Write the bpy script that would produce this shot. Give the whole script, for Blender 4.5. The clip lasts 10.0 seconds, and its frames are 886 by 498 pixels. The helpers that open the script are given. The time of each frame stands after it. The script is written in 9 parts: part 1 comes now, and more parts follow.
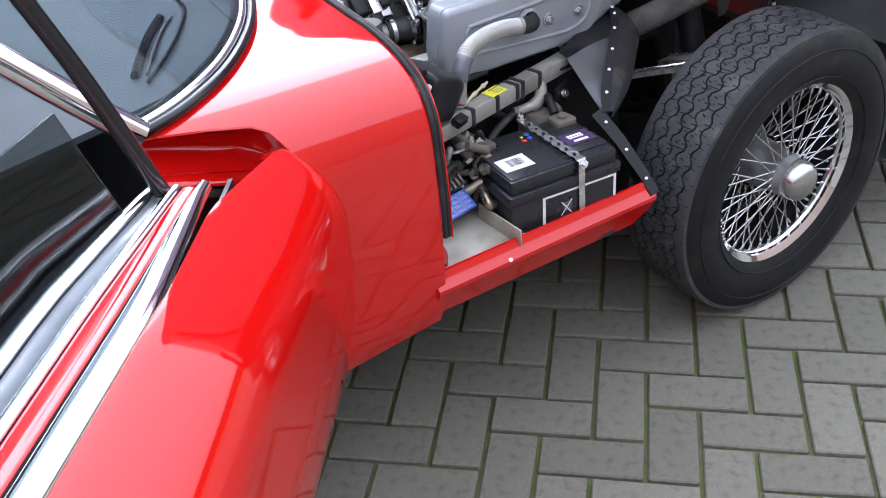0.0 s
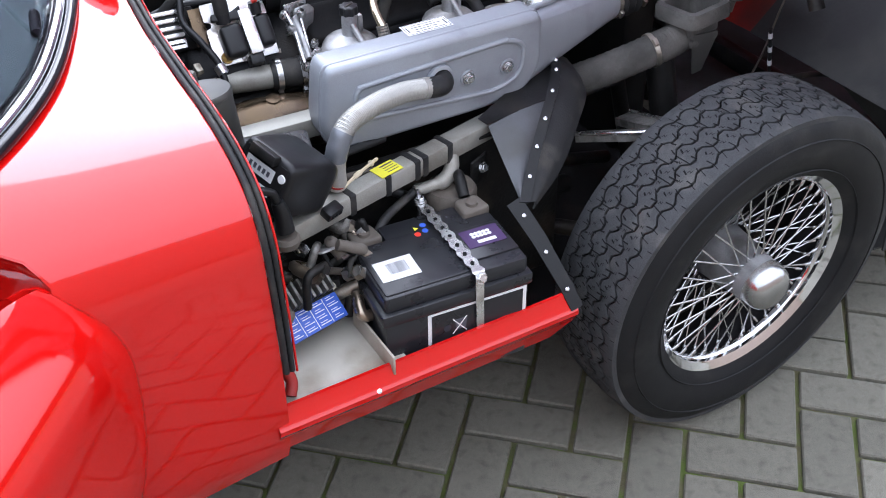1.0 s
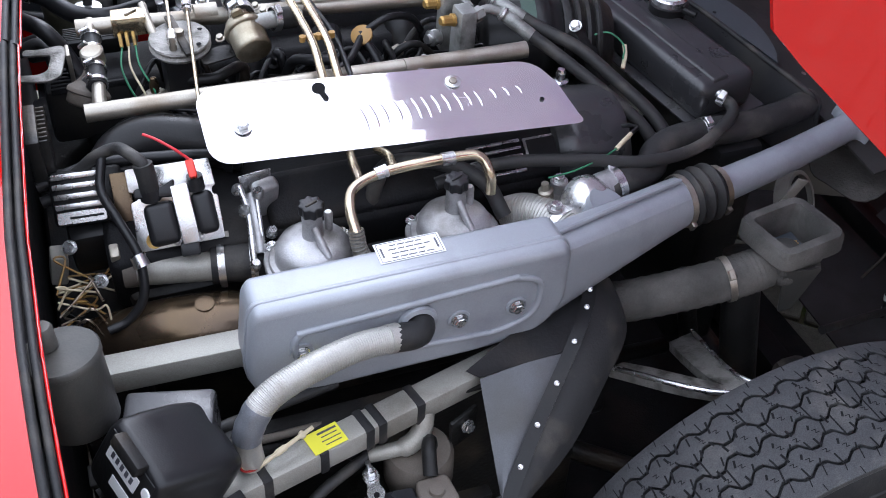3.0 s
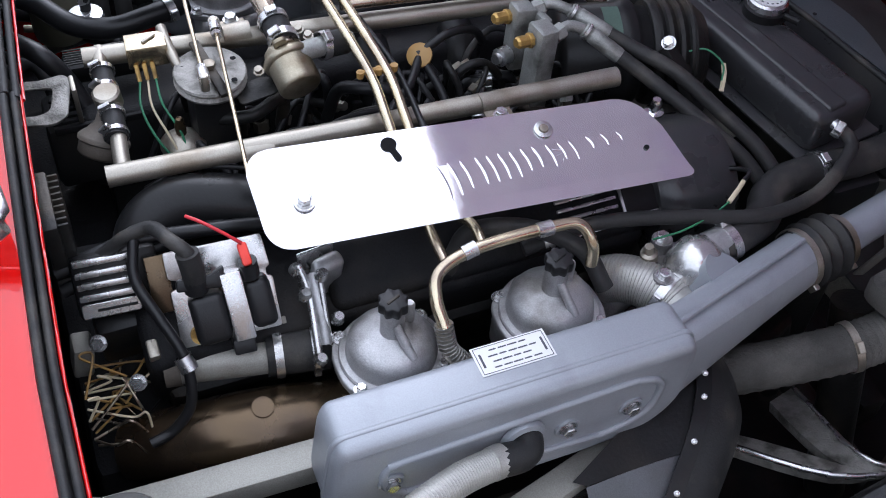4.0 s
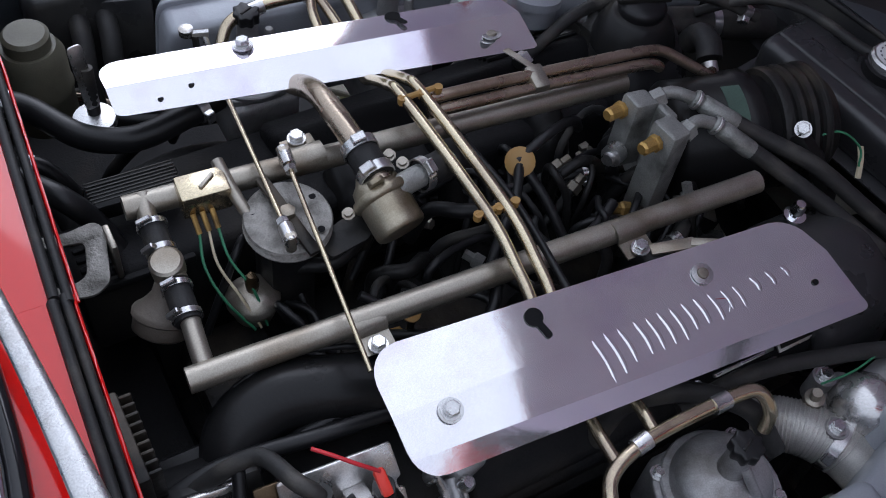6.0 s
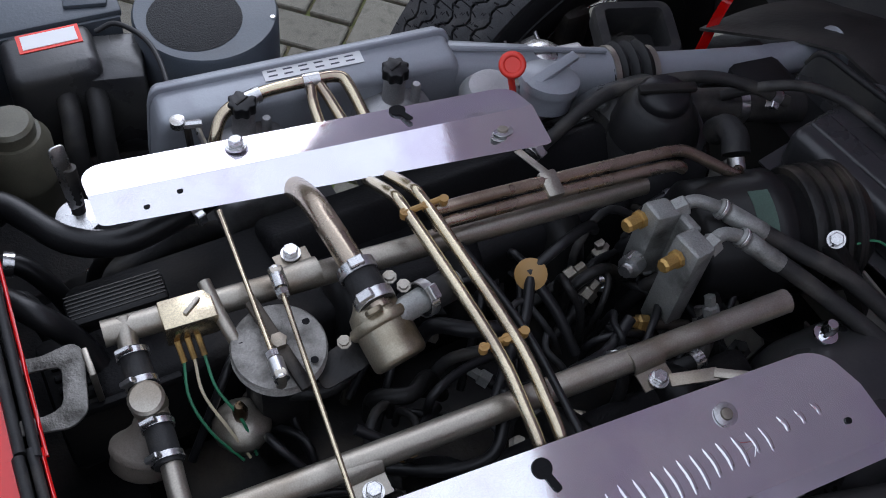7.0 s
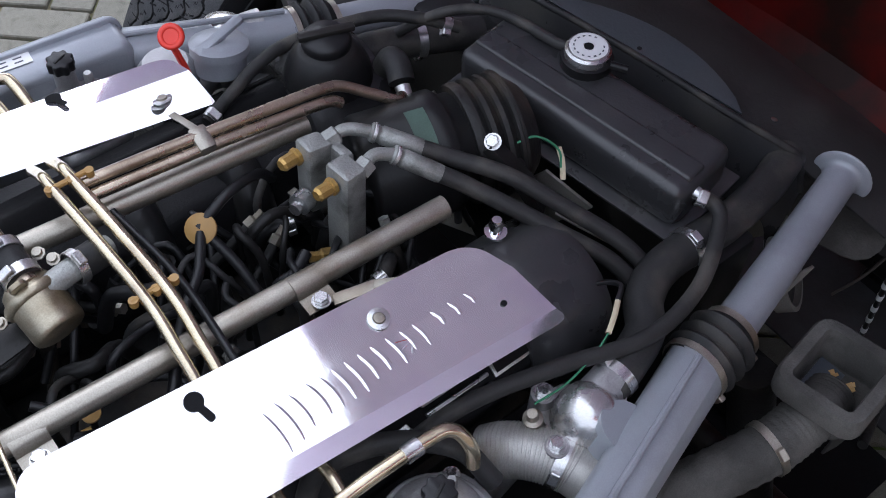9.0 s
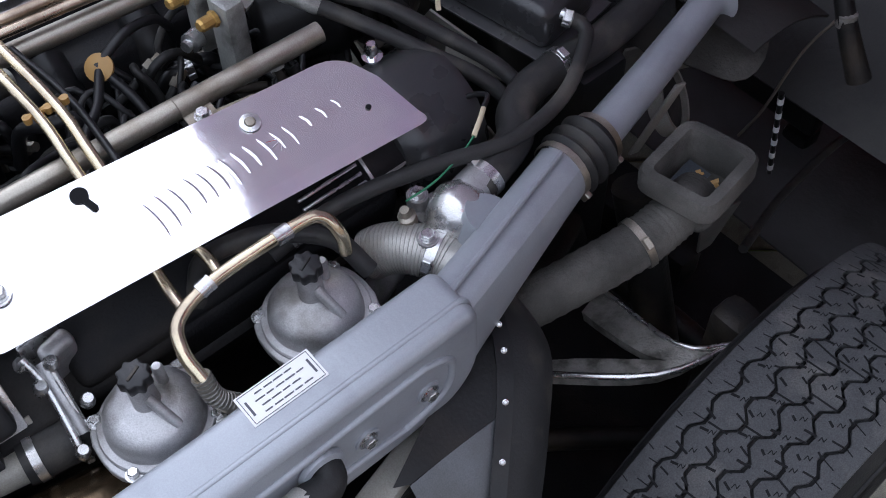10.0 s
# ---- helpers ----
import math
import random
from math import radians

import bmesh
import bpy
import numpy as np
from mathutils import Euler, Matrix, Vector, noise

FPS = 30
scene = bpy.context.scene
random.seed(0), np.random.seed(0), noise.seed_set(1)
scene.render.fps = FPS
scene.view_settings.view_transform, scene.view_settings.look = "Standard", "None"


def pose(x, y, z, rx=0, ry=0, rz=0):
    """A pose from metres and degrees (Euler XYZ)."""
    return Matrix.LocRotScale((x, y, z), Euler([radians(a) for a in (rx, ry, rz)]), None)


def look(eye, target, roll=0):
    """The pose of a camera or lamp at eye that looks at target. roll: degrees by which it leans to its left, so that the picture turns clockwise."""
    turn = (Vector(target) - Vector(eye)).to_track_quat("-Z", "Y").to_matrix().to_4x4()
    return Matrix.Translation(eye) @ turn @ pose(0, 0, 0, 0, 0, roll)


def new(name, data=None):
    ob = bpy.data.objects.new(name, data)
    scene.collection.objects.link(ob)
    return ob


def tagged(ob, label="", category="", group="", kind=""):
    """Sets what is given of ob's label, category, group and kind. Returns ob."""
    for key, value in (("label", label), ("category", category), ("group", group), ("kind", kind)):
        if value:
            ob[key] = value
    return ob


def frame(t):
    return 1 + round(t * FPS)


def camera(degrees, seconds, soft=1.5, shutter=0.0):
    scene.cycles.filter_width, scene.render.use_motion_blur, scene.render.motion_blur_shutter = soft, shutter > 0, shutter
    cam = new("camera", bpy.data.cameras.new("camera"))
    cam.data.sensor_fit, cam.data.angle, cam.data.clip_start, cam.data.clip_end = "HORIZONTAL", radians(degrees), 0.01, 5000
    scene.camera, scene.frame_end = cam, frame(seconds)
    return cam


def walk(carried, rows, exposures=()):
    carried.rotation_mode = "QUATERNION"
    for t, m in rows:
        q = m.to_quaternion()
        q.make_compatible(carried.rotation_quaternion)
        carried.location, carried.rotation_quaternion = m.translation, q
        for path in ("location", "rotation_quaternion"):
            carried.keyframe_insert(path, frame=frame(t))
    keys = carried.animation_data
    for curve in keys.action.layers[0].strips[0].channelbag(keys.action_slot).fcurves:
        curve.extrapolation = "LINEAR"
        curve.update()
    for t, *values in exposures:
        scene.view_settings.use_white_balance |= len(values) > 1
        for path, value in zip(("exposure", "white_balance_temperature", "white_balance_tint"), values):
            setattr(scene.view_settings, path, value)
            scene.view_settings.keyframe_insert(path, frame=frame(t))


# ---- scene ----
cam = camera(45.2, 10.0, 1.0)
PATH = [
    (0, (-1.595, -1.924, 1.517), (-0.736, -0.509, 0.396), -4.1),
    (0.5, (-1.336, -1.851, 1.546), (-0.6, -0.388, 0.398), -3.7),
    (1, (-1.129, -1.639, 1.54), (-0.366, -0.271, 0.296), -0.6),
    (1.5, (-1.027, -1.496, 1.535), (-0.273, -0.167, 0.245), -1.0),
    (2, (-0.889, -1.367, 1.568), (-0.297, 0.047, 0.283), 0.1),
    (2.5, (-0.724, -1.295, 1.598), (-0.231, 0.122, 0.275), 0.6),
    (2.7, (-0.703, -1.259, 1.601), (-0.193, 0.153, 0.28), 1.6),
    (3.8, (-0.75, -0.871, 1.606), (-0.17, 0.351, 0.133), 4.2),
    (4, (-0.751, -0.835, 1.612), (-0.171, 0.367, 0.122), 4.9),
    (4.5, (-0.775, -0.748, 1.607), (-0.245, 0.456, 0.101), 5.8),
    (5, (-0.812, -0.618, 1.616), (-0.172, 0.454, 0.054), 7.4),
    (5.5, (-0.825, -0.527, 1.617), (-0.118, 0.474, 0.036), 8.9),
    (5.7, (-0.826, -0.492, 1.614), (-0.108, 0.486, 0.024), 9.2),
    (6.8, (-0.78, -0.309, 1.62), (-0.125, 0.641, -0.014), 9.9),
    (7, (-0.751, -0.309, 1.628), (-0.078, 0.653, 0.009), 9.4),
    (7.5, (-0.695, -0.321, 1.627), (0.007, 0.609, 0.002), 8.3),
    (8, (-0.65, -0.36, 1.631), (0.108, 0.548, 0.019), 7.6),
    (8.5, (-0.612, -0.401, 1.643), (0.17, 0.504, 0.04), 6.0),
    (9, (-0.579, -0.511, 1.627), (0.212, 0.399, 0.031), 3.1),
    (9.5, (-0.569, -0.632, 1.614), (0.206, 0.265, 0.003), 0.7),
    (10, (-0.577, -0.757, 1.599), (0.144, 0.165, -0.023), -2.8),
]
walk(cam, [(t, look(eye, target, roll)) for t, eye, target, roll in PATH], [(0.0, 1.69, 5600, 14), (1.5, 1.84, 5600, 14), (2.7, 1.7, 5600, 14), (4.2, 1.03, 5600, 14), (5.0, 0.50, 5600, 14), (5.5, 0.28, 5600, 14), (7.0, 0.34, 5600, 14), (7.5, 0.64, 5600, 14), (8.5, 1.0, 5600, 14), (10.0, 1.1, 5600, 14)])
SKY = 0.142

# ---------------------------------------------------------------- light
world = bpy.data.worlds.new("overcast_sky")
scene.world = world
world.use_nodes = True
wn, wl = world.node_tree.nodes, world.node_tree.links
sky = wn.new("ShaderNodeTexSky")
sky.sky_type, sky.sun_disc = "NISHITA", False
sky.sun_elevation, sky.sun_rotation = radians(38), radians(31)
sky.air_density, sky.dust_density, sky.ozone_density = 1.0, 3.0, 1.5
soft_sky = wn.new("ShaderNodeHueSaturation")
soft_sky.inputs["Saturation"].default_value = 0.35
wl.new(sky.outputs[0], soft_sky.inputs["Color"])
SUNWARD = Vector((2.4, 4.0, 3.6)).normalized()
# cloud cover: a plain overcast veil, brighter towards the zenith, over the sky
geo = wn.new("ShaderNodeTexCoord")
up = wn.new("ShaderNodeSeparateXYZ")
wl.new(geo.outputs["Generated"], up.inputs[0])
veil = wn.new("ShaderNodeMapRange")
veil.inputs["From Min"].default_value, veil.inputs["From Max"].default_value = 0.0, 1.0
veil.inputs["To Min"].default_value, veil.inputs["To Max"].default_value = 2.8, 7.4
wl.new(up.outputs["Z"], veil.inputs["Value"])
cloud = wn.new("ShaderNodeMix")
cloud.data_type = "RGBA"
cloud.inputs["Factor"].default_value = 0.75
wl.new(soft_sky.outputs[0], cloud.inputs["A"])
# the cloud glows softly round the hidden sun
toward = wn.new("ShaderNodeVectorMath")
toward.operation = "DOT_PRODUCT"
wl.new(geo.outputs["Generated"], toward.inputs[0])
toward.inputs[1].default_value = SUNWARD
lobe = wn.new("ShaderNodeMath")
lobe.operation = "MAXIMUM"
wl.new(toward.outputs["Value"], lobe.inputs[0])
lobe.inputs[1].default_value = 0.0
glow = wn.new("ShaderNodeMath")
glow.operation = "POWER"
wl.new(lobe.outputs[0], glow.inputs[0])
glow.inputs[1].default_value = 5.0
both = wn.new("ShaderNodeMath")
both.operation = "MULTIPLY_ADD"
wl.new(glow.outputs[0], both.inputs[0])
both.inputs[1].default_value = 3.2
wl.new(veil.outputs["Result"], both.inputs[2])
wl.new(both.outputs[0], cloud.inputs["B"])
wl.new(cloud.outputs["Result"], wn["Background"].inputs["Color"])
wn["Background"].inputs["Strength"].default_value = SKY
sun = new("sun", bpy.data.lights.new("sun", "SUN"))
sun.data.energy, sun.data.angle, sun.data.color = 0.5, radians(40), (1.0, 0.98, 0.96)
sun.matrix_world = look(SUNWARD * 6, (0, 0, 0))

# ---------------------------------------------------------------- materials
def mat(name, base, rough=0.5, metal=0.0, spec=0.5, coat_ior=1.5, *, vary=0.25, scale=30.0, bump=0.1, bump_scale=250.0, coat=0.0, dirt=None, dirt_amount=0.0, spread=0.15, per_object=0.0, grain=0.13):
    m = bpy.data.materials.new(name)
    m.use_nodes = True
    n, l = m.node_tree.nodes, m.node_tree.links
    b = n["Principled BSDF"]
    b.inputs["Metallic"].default_value = metal
    b.inputs["Coat Weight"].default_value = coat
    b.inputs["Coat Roughness"].default_value = 0.05
    b.inputs["Coat IOR"].default_value = coat_ior
    b.inputs["Specular IOR Level"].default_value = spec
    tc = n.new("ShaderNodeTexCoord")
    big = n.new("ShaderNodeTexNoise")
    big.inputs["Scale"].default_value, big.inputs["Detail"].default_value = scale, 6
    l.new(tc.outputs["Object"], big.inputs["Vector"])
    mix = n.new("ShaderNodeMix")
    mix.data_type = "RGBA"
    mix.inputs["A"].default_value = (*[c * (1 - vary) for c in base], 1)
    mix.inputs["B"].default_value = (*[min(1, c * (1 + vary)) for c in base], 1)
    l.new(big.outputs["Fac"], mix.inputs["Factor"])
    colour = mix.outputs["Result"]
    if dirt:
        spot = n.new("ShaderNodeTexNoise")
        spot.inputs["Scale"].default_value, spot.inputs["Detail"].default_value = scale * 0.45, 8
        l.new(tc.outputs["Object"], spot.inputs["Vector"])
        ramp = n.new("ShaderNodeValToRGB")
        ramp.color_ramp.elements[0].position = 0.62 - dirt_amount * 0.35
        ramp.color_ramp.elements[1].position = 0.75 - dirt_amount * 0.2
        l.new(spot.outputs["Fac"], ramp.inputs["Fac"])
        over = n.new("ShaderNodeMix")
        over.data_type = "RGBA"
        over.inputs["B"].default_value = (*dirt, 1)
        l.new(ramp.outputs["Color"], over.inputs["Factor"])
        l.new(colour, over.inputs["A"])
        colour = over.outputs["Result"]
    if per_object:
        info = n.new("ShaderNodeObjectInfo")
        hsv = n.new("ShaderNodeHueSaturation")
        rng = n.new("ShaderNodeMapRange")
        rng.inputs["To Min"].default_value, rng.inputs["To Max"].default_value = 1 - per_object, 1 + per_object
        l.new(info.outputs["Random"], rng.inputs["Value"])
        l.new(rng.outputs["Result"], hsv.inputs["Value"])
        l.new(colour, hsv.inputs["Color"])
        colour = hsv.outputs["Color"]
    if per_object:
        isl = n.new("ShaderNodeNewGeometry")
        hs2 = n.new("ShaderNodeHueSaturation")
        rg2 = n.new("ShaderNodeMapRange")
        rg2.inputs["To Min"].default_value, rg2.inputs["To Max"].default_value = 1 - per_object, 1 + per_object
        l.new(isl.outputs["Random Per Island"], rg2.inputs["Value"])
        l.new(rg2.outputs["Result"], hs2.inputs["Value"])
        l.new(colour, hs2.inputs["Color"])
        colour = hs2.outputs["Color"]
    l.new(colour, b.inputs["Base Color"])
    rr = n.new("ShaderNodeMapRange")
    rr.inputs["To Min"].default_value, rr.inputs["To Max"].default_value = max(0.02, rough - spread), min(1, rough + spread)
    l.new(big.outputs["Fac"], rr.inputs["Value"])
    l.new(rr.outputs["Result"], b.inputs["Roughness"])
    if bump:
        fine = n.new("ShaderNodeTexNoise")
        fine.inputs["Scale"].default_value, fine.inputs["Detail"].default_value = bump_scale, 4
        l.new(tc.outputs["Object"], fine.inputs["Vector"])
        bp = n.new("ShaderNodeBump")
        bp.inputs["Strength"].default_value, bp.inputs["Distance"].default_value = bump, 0.002
        l.new(fine.outputs["Fac"], bp.inputs["Height"])
        l.new(bp.outputs["Normal"], b.inputs["Normal"])
        # fine specks of grime in the colour
        speck = n.new("ShaderNodeTexNoise")
        speck.inputs["Scale"].default_value, speck.inputs["Detail"].default_value = 700.0, 3
        l.new(tc.outputs["Object"], speck.inputs["Vector"])
        span = n.new("ShaderNodeMapRange")
        span.inputs["From Min"].default_value, span.inputs["From Max"].default_value = 0.3, 0.7
        span.inputs["To Min"].default_value, span.inputs["To Max"].default_value = 1 - grain, 1 + grain
        l.new(speck.outputs["Fac"], span.inputs["Value"])
        tone = n.new("ShaderNodeHueSaturation")
        l.new(span.outputs["Result"], tone.inputs["Value"])
        l.new(colour, tone.inputs["Color"])
        l.new(tone.outputs["Color"], b.inputs["Base Color"])
    return m


M_RED = mat("red_paint", (0.58, 0.004, 0.002), 0.35, 0, 0.0, 1.68, vary=0.04, scale=4, bump=0, coat=1.0, spread=0.02)
M_REDIN = mat("red_primer_inside", (0.30, 0.012, 0.008), 0.55, 0, vary=0.2, scale=8, bump=0.1, dirt=(0.05, 0.02, 0.015), dirt_amount=0.3)
M_BLACK = mat("black_satin_paint", (0.012, 0.012, 0.0125), 0.34, 0, 0.25, vary=0.4, scale=18, bump=0.12, dirt=(0.027, 0.025, 0.022), dirt_amount=0.25)
M_GUIDE = mat("dusty_grey_underseal", (0.034, 0.033, 0.0315), 0.55, 0, 0.25, vary=0.35, scale=12, bump=0.35, bump_scale=120, dirt=(0.08, 0.075, 0.068), dirt_amount=0.35)
M_UNDER = mat("grey_black_underseal", (0.043, 0.043, 0.042), 0.55, 0, 0.25, vary=0.35, scale=12, bump=0.35, bump_scale=120, dirt=(0.07, 0.068, 0.062), dirt_amount=0.4)
M_GLOSS = mat("black_gloss_trim", (0.012, 0.012, 0.014), 0.18, 0, vary=0.2, scale=20, bump=0)
M_RUBBER = mat("black_rubber", (0.024, 0.024, 0.0245), 0.5, 0, 0.25, vary=0.3, scale=40, bump=0.2, bump_scale=300, dirt=(0.062, 0.057, 0.050), dirt_amount=0.3)
M_TYRE = mat("tyre_rubber", (0.013, 0.0132, 0.014), 0.55, 0, 0.22, vary=0.25, scale=25, bump=0.25, bump_scale=350, dirt=(0.030, 0.029, 0.0275), dirt_amount=0.25)
M_TREAD = mat("dusty_tread_rubber", (0.050, 0.051, 0.0535), 0.66, 0, 0.3, vary=0.35, scale=40, bump=0.6, bump_scale=300, dirt=(0.092, 0.089, 0.085), dirt_amount=0.25, grain=0.25)
M_SPOKE = mat("bright_plated_spoke", (0.50, 0.50, 0.50), 0.22, 0.95, vary=0.1, scale=40, bump=0, spread=0.08)
M_DUSTY = mat("dusty_black_rubber", (0.062, 0.060, 0.055), 0.8, 0, 0.2, vary=0.4, scale=30, bump=0.7, bump_scale=220, dirt=(0.12, 0.115, 0.105), dirt_amount=0.4)
M_CRACKLE = mat("black_crackle_paint", (0.010, 0.010, 0.011), 0.62, 0, 0.18, vary=0.5, scale=20, bump=0.4, bump_scale=300, dirt=(0.028, 0.025, 0.022), dirt_amount=0.25)
M_GOLDCAN = mat("dull_gold_plating", (0.46, 0.415, 0.315), 0.38, 0.85, vary=0.25, scale=35, bump=0.15, dirt=(0.2, 0.16, 0.10), dirt_amount=0.35)
M_DULL = mat("dull_grey_green_alloy", (0.33, 0.335, 0.315), 0.46, 0.5, vary=0.25, scale=45, bump=0.4, bump_scale=350, dirt=(0.09, 0.088, 0.08), dirt_amount=0.35)
M_PITTED = mat("pitted_grey_alloy", (0.27, 0.26, 0.24), 0.48, 0.45, vary=0.4, scale=90, bump=0.7, bump_scale=260, dirt=(0.09, 0.085, 0.075), dirt_amount=0.5)
# near-black that paints the shade inside slits, holes and the wheel
M_RECESS_SHADE = mat("recess_shade_black", (0.012, 0.012, 0.013), 0.8, 0, 0.1, vary=0.2, scale=25, bump=0.1)
M_CHROME = mat("chrome", (0.86, 0.87, 0.89), 0.08, 1, vary=0.05, scale=10, bump=0, spread=0.04)
M_POLISH = mat("polished_aluminium", (0.94, 0.91, 0.97), 0.07, 0.88, grain=0.05, vary=0.12, scale=26, bump=0.025, bump_scale=60, spread=0.06, dirt=(0.80, 0.74, 0.86), dirt_amount=0.35)
M_CAST = mat("cast_aluminium", (0.46, 0.455, 0.46), 0.44, 0.65, vary=0.28, scale=35, bump=0.2, bump_scale=400, dirt=(0.20, 0.19, 0.18), dirt_amount=0.35)
M_GREY = mat("grey_hammer_paint", (0.33, 0.348, 0.38), 0.34, 0.2, vary=0.08, scale=25, bump=0.12, bump_scale=170, spread=0.06, grain=0.06, dirt=(0.26, 0.27, 0.30), dirt_amount=0.2)
M_STEEL = mat("dull_plated_steel", (0.40, 0.37, 0.315), 0.40, 0.85, vary=0.22, scale=22, bump=0.1, bump_scale=300, dirt=(0.22, 0.18, 0.13), dirt_amount=0.35)
M_ZINC = mat("bright_zinc", (0.66, 0.66, 0.66), 0.28, 0.95, vary=0.15, scale=40, bump=0.05, dirt=(0.35, 0.33, 0.30), dirt_amount=0.2)
M_GOLD = mat("yellow_passivated_pipe", (0.68, 0.59, 0.41), 0.22, 0.95, vary=0.2, scale=28, bump=0.04, dirt=(0.40, 0.33, 0.25), dirt_amount=0.3)
M_BROWNPIPE = mat("tarnished_copper_pipe", (0.45, 0.375, 0.29), 0.28, 0.92, vary=0.25, scale=28, bump=0.05, dirt=(0.2, 0.15, 0.11), dirt_amount=0.3)
M_BRASS = mat("brass_plug", (0.50, 0.32, 0.10), 0.4, 0.7, vary=0.2, scale=60, bump=0.1, dirt=(0.2, 0.13, 0.05), dirt_amount=0.2)
M_IRON = mat("oily_dark_metal", (0.020, 0.0195, 0.019), 0.45, 0.3, 0.3, vary=0.5, scale=25, bump=0.4, bump_scale=160, dirt=(0.065, 0.054, 0.042), dirt_amount=0.3)
M_HEAT = mat("heat_browned_steel", (0.13, 0.092, 0.055), 0.28, 0.85, vary=0.45, scale=14, bump=0.1, dirt=(0.08, 0.06, 0.05), dirt_amount=0.35)
M_PLASTIC = mat("black_plastic", (0.012, 0.012, 0.013), 0.36, 0, 0.35, vary=0.25, scale=30, bump=0.1, bump_scale=500)
M_BATT = mat("battery_case", (0.020, 0.0205, 0.024), 0.30, 0, 0.5, vary=0.2, scale=20, bump=0.1, bump_scale=600)
M_WHITE = mat("white_label", (0.78, 0.78, 0.78), 0.45, 0, vary=0.05, scale=60, bump=0)
M_INK = mat("label_ink", (0.08, 0.08, 0.1), 0.6, 0, vary=0.1, scale=60, bump=0)
M_YELLOW = mat("yellow_label", (0.85, 0.80, 0.05), 0.5, 0, vary=0.06, scale=60, bump=0)
M_BLUE = mat("blue_label", (0.05, 0.12, 0.55), 0.4, 0, vary=0.1, scale=60, bump=0)
M_PURPLE = mat("purple_label", (0.06, 0.03, 0.10), 0.35, 0, vary=0.15, scale=60, bump=0)
M_REDPL = mat("red_plastic", (0.80, 0.05, 0.03), 0.35, 0, vary=0.08, scale=60, bump=0)
M_AMBER = mat("amber_plastic", (0.36, 0.21, 0.06), 0.45, 0, vary=0.2, scale=60, bump=0)
M_GREENW = mat("green_wire", (0.04, 0.20, 0.10), 0.45, 0, vary=0.1, scale=60, bump=0)
M_CREAMW = mat("cream_wire", (0.60, 0.52, 0.36), 0.5, 0, vary=0.15, scale=60, bump=0)
M_REDW = mat("red_wire", (0.6, 0.03, 0.04), 0.4, 0, vary=0.1, scale=60, bump=0)
M_GREENPAINT = mat("faded_green_band", (0.072, 0.118, 0.092), 0.6, 0, vary=0.35, scale=30, bump=0.1)
M_TRAY = mat("dirty_cream_paint", (0.52, 0.49, 0.42), 0.55, 0, vary=0.2, scale=14, bump=0.15, dirt=(0.22, 0.17, 0.11), dirt_amount=0.35)
M_FOIL = mat("ribbed_foil_hose", (0.46, 0.45, 0.42), 0.4, 0.5, vary=0.15, scale=40, bump=0.1, dirt=(0.35, 0.32, 0.27), dirt_amount=0.25)
M_CLAD = mat("frame_tube_paint", (0.36, 0.35, 0.31), 0.5, 0.35, vary=0.2, scale=20, bump=0.12, dirt=(0.17, 0.15, 0.12), dirt_amount=0.35)
M_MESH = mat("dark_gauze", (0.012, 0.013, 0.014), 0.6, 0.2, vary=0.4, scale=300, bump=0.8, bump_scale=500)
M_CANIS = mat("dark_olive_grey_paint", (0.055, 0.054, 0.05), 0.45, 0.2, vary=0.2, scale=20, bump=0.1, dirt=(0.09, 0.085, 0.075), dirt_amount=0.3)
# pale lilac chosen to brighten what the polished plates mirror
M_LILAC = mat("lilac_reflector_lining", (0.82, 0.70, 0.92), 0.8, 0, vary=0.2, scale=6, bump=0.3, bump_scale=80)
M_SLATE = mat("slate_grey_paint", (0.075, 0.088, 0.105), 0.4, 0.1, vary=0.15, scale=18, bump=0.12, dirt=(0.08, 0.085, 0.09), dirt_amount=0.25)
M_LEAF = mat("dry_leaf", (0.45, 0.28, 0.10), 0.7, 0, vary=0.4, scale=80, bump=0.2)
M_BRICK = mat("grey_concrete_paver", (0.172, 0.163, 0.130), 0.85, 0, vary=0.30, scale=90, bump=0.8, bump_scale=420, dirt=(0.125, 0.118, 0.092), dirt_amount=0.3, per_object=0.13, grain=0.34)
M_JOINT = mat("mossy_sand_joint", (0.13, 0.115, 0.06), 0.95, 0, vary=0.45, scale=45, bump=0.9, bump_scale=300, dirt=(0.10, 0.14, 0.025), dirt_amount=0.55)
M_WALL = mat("dark_brick_wall", (0.16, 0.085, 0.06), 0.85, 0, vary=0.3, scale=5, bump=0.5, bump_scale=60)
M_PLASTER = mat("brown_wall_plaster", (0.26, 0.20, 0.165), 0.9, 0, vary=0.2, scale=3, bump=0.3, bump_scale=60)
M_LACQUER = mat("satin_black_sheet", (0.082, 0.084, 0.090), 0.40, 0.5, 0.5, vary=0.3, scale=16, bump=0.15, bump_scale=60, dirt=(0.06, 0.058, 0.055), dirt_amount=0.3)
M_FLAP = mat("blue_grey_flap_paint", (0.042, 0.048, 0.054), 0.45, 0, vary=0.15, scale=18, bump=0.12, dirt=(0.05, 0.052, 0.055), dirt_amount=0.25)
M_GREYSEAL = mat("dusty_grey_wing_seal", (0.074, 0.076, 0.077), 0.7, 0, 0.25, vary=0.4, scale=9, bump=0.4, bump_scale=100, dirt=(0.03, 0.029, 0.028), dirt_amount=0.4)
M_OLIVE = mat("yellowed_olive_plastic", (0.125, 0.118, 0.085), 0.4, 0, vary=0.2, scale=25, bump=0.08, dirt=(0.09, 0.085, 0.06), dirt_amount=0.3)
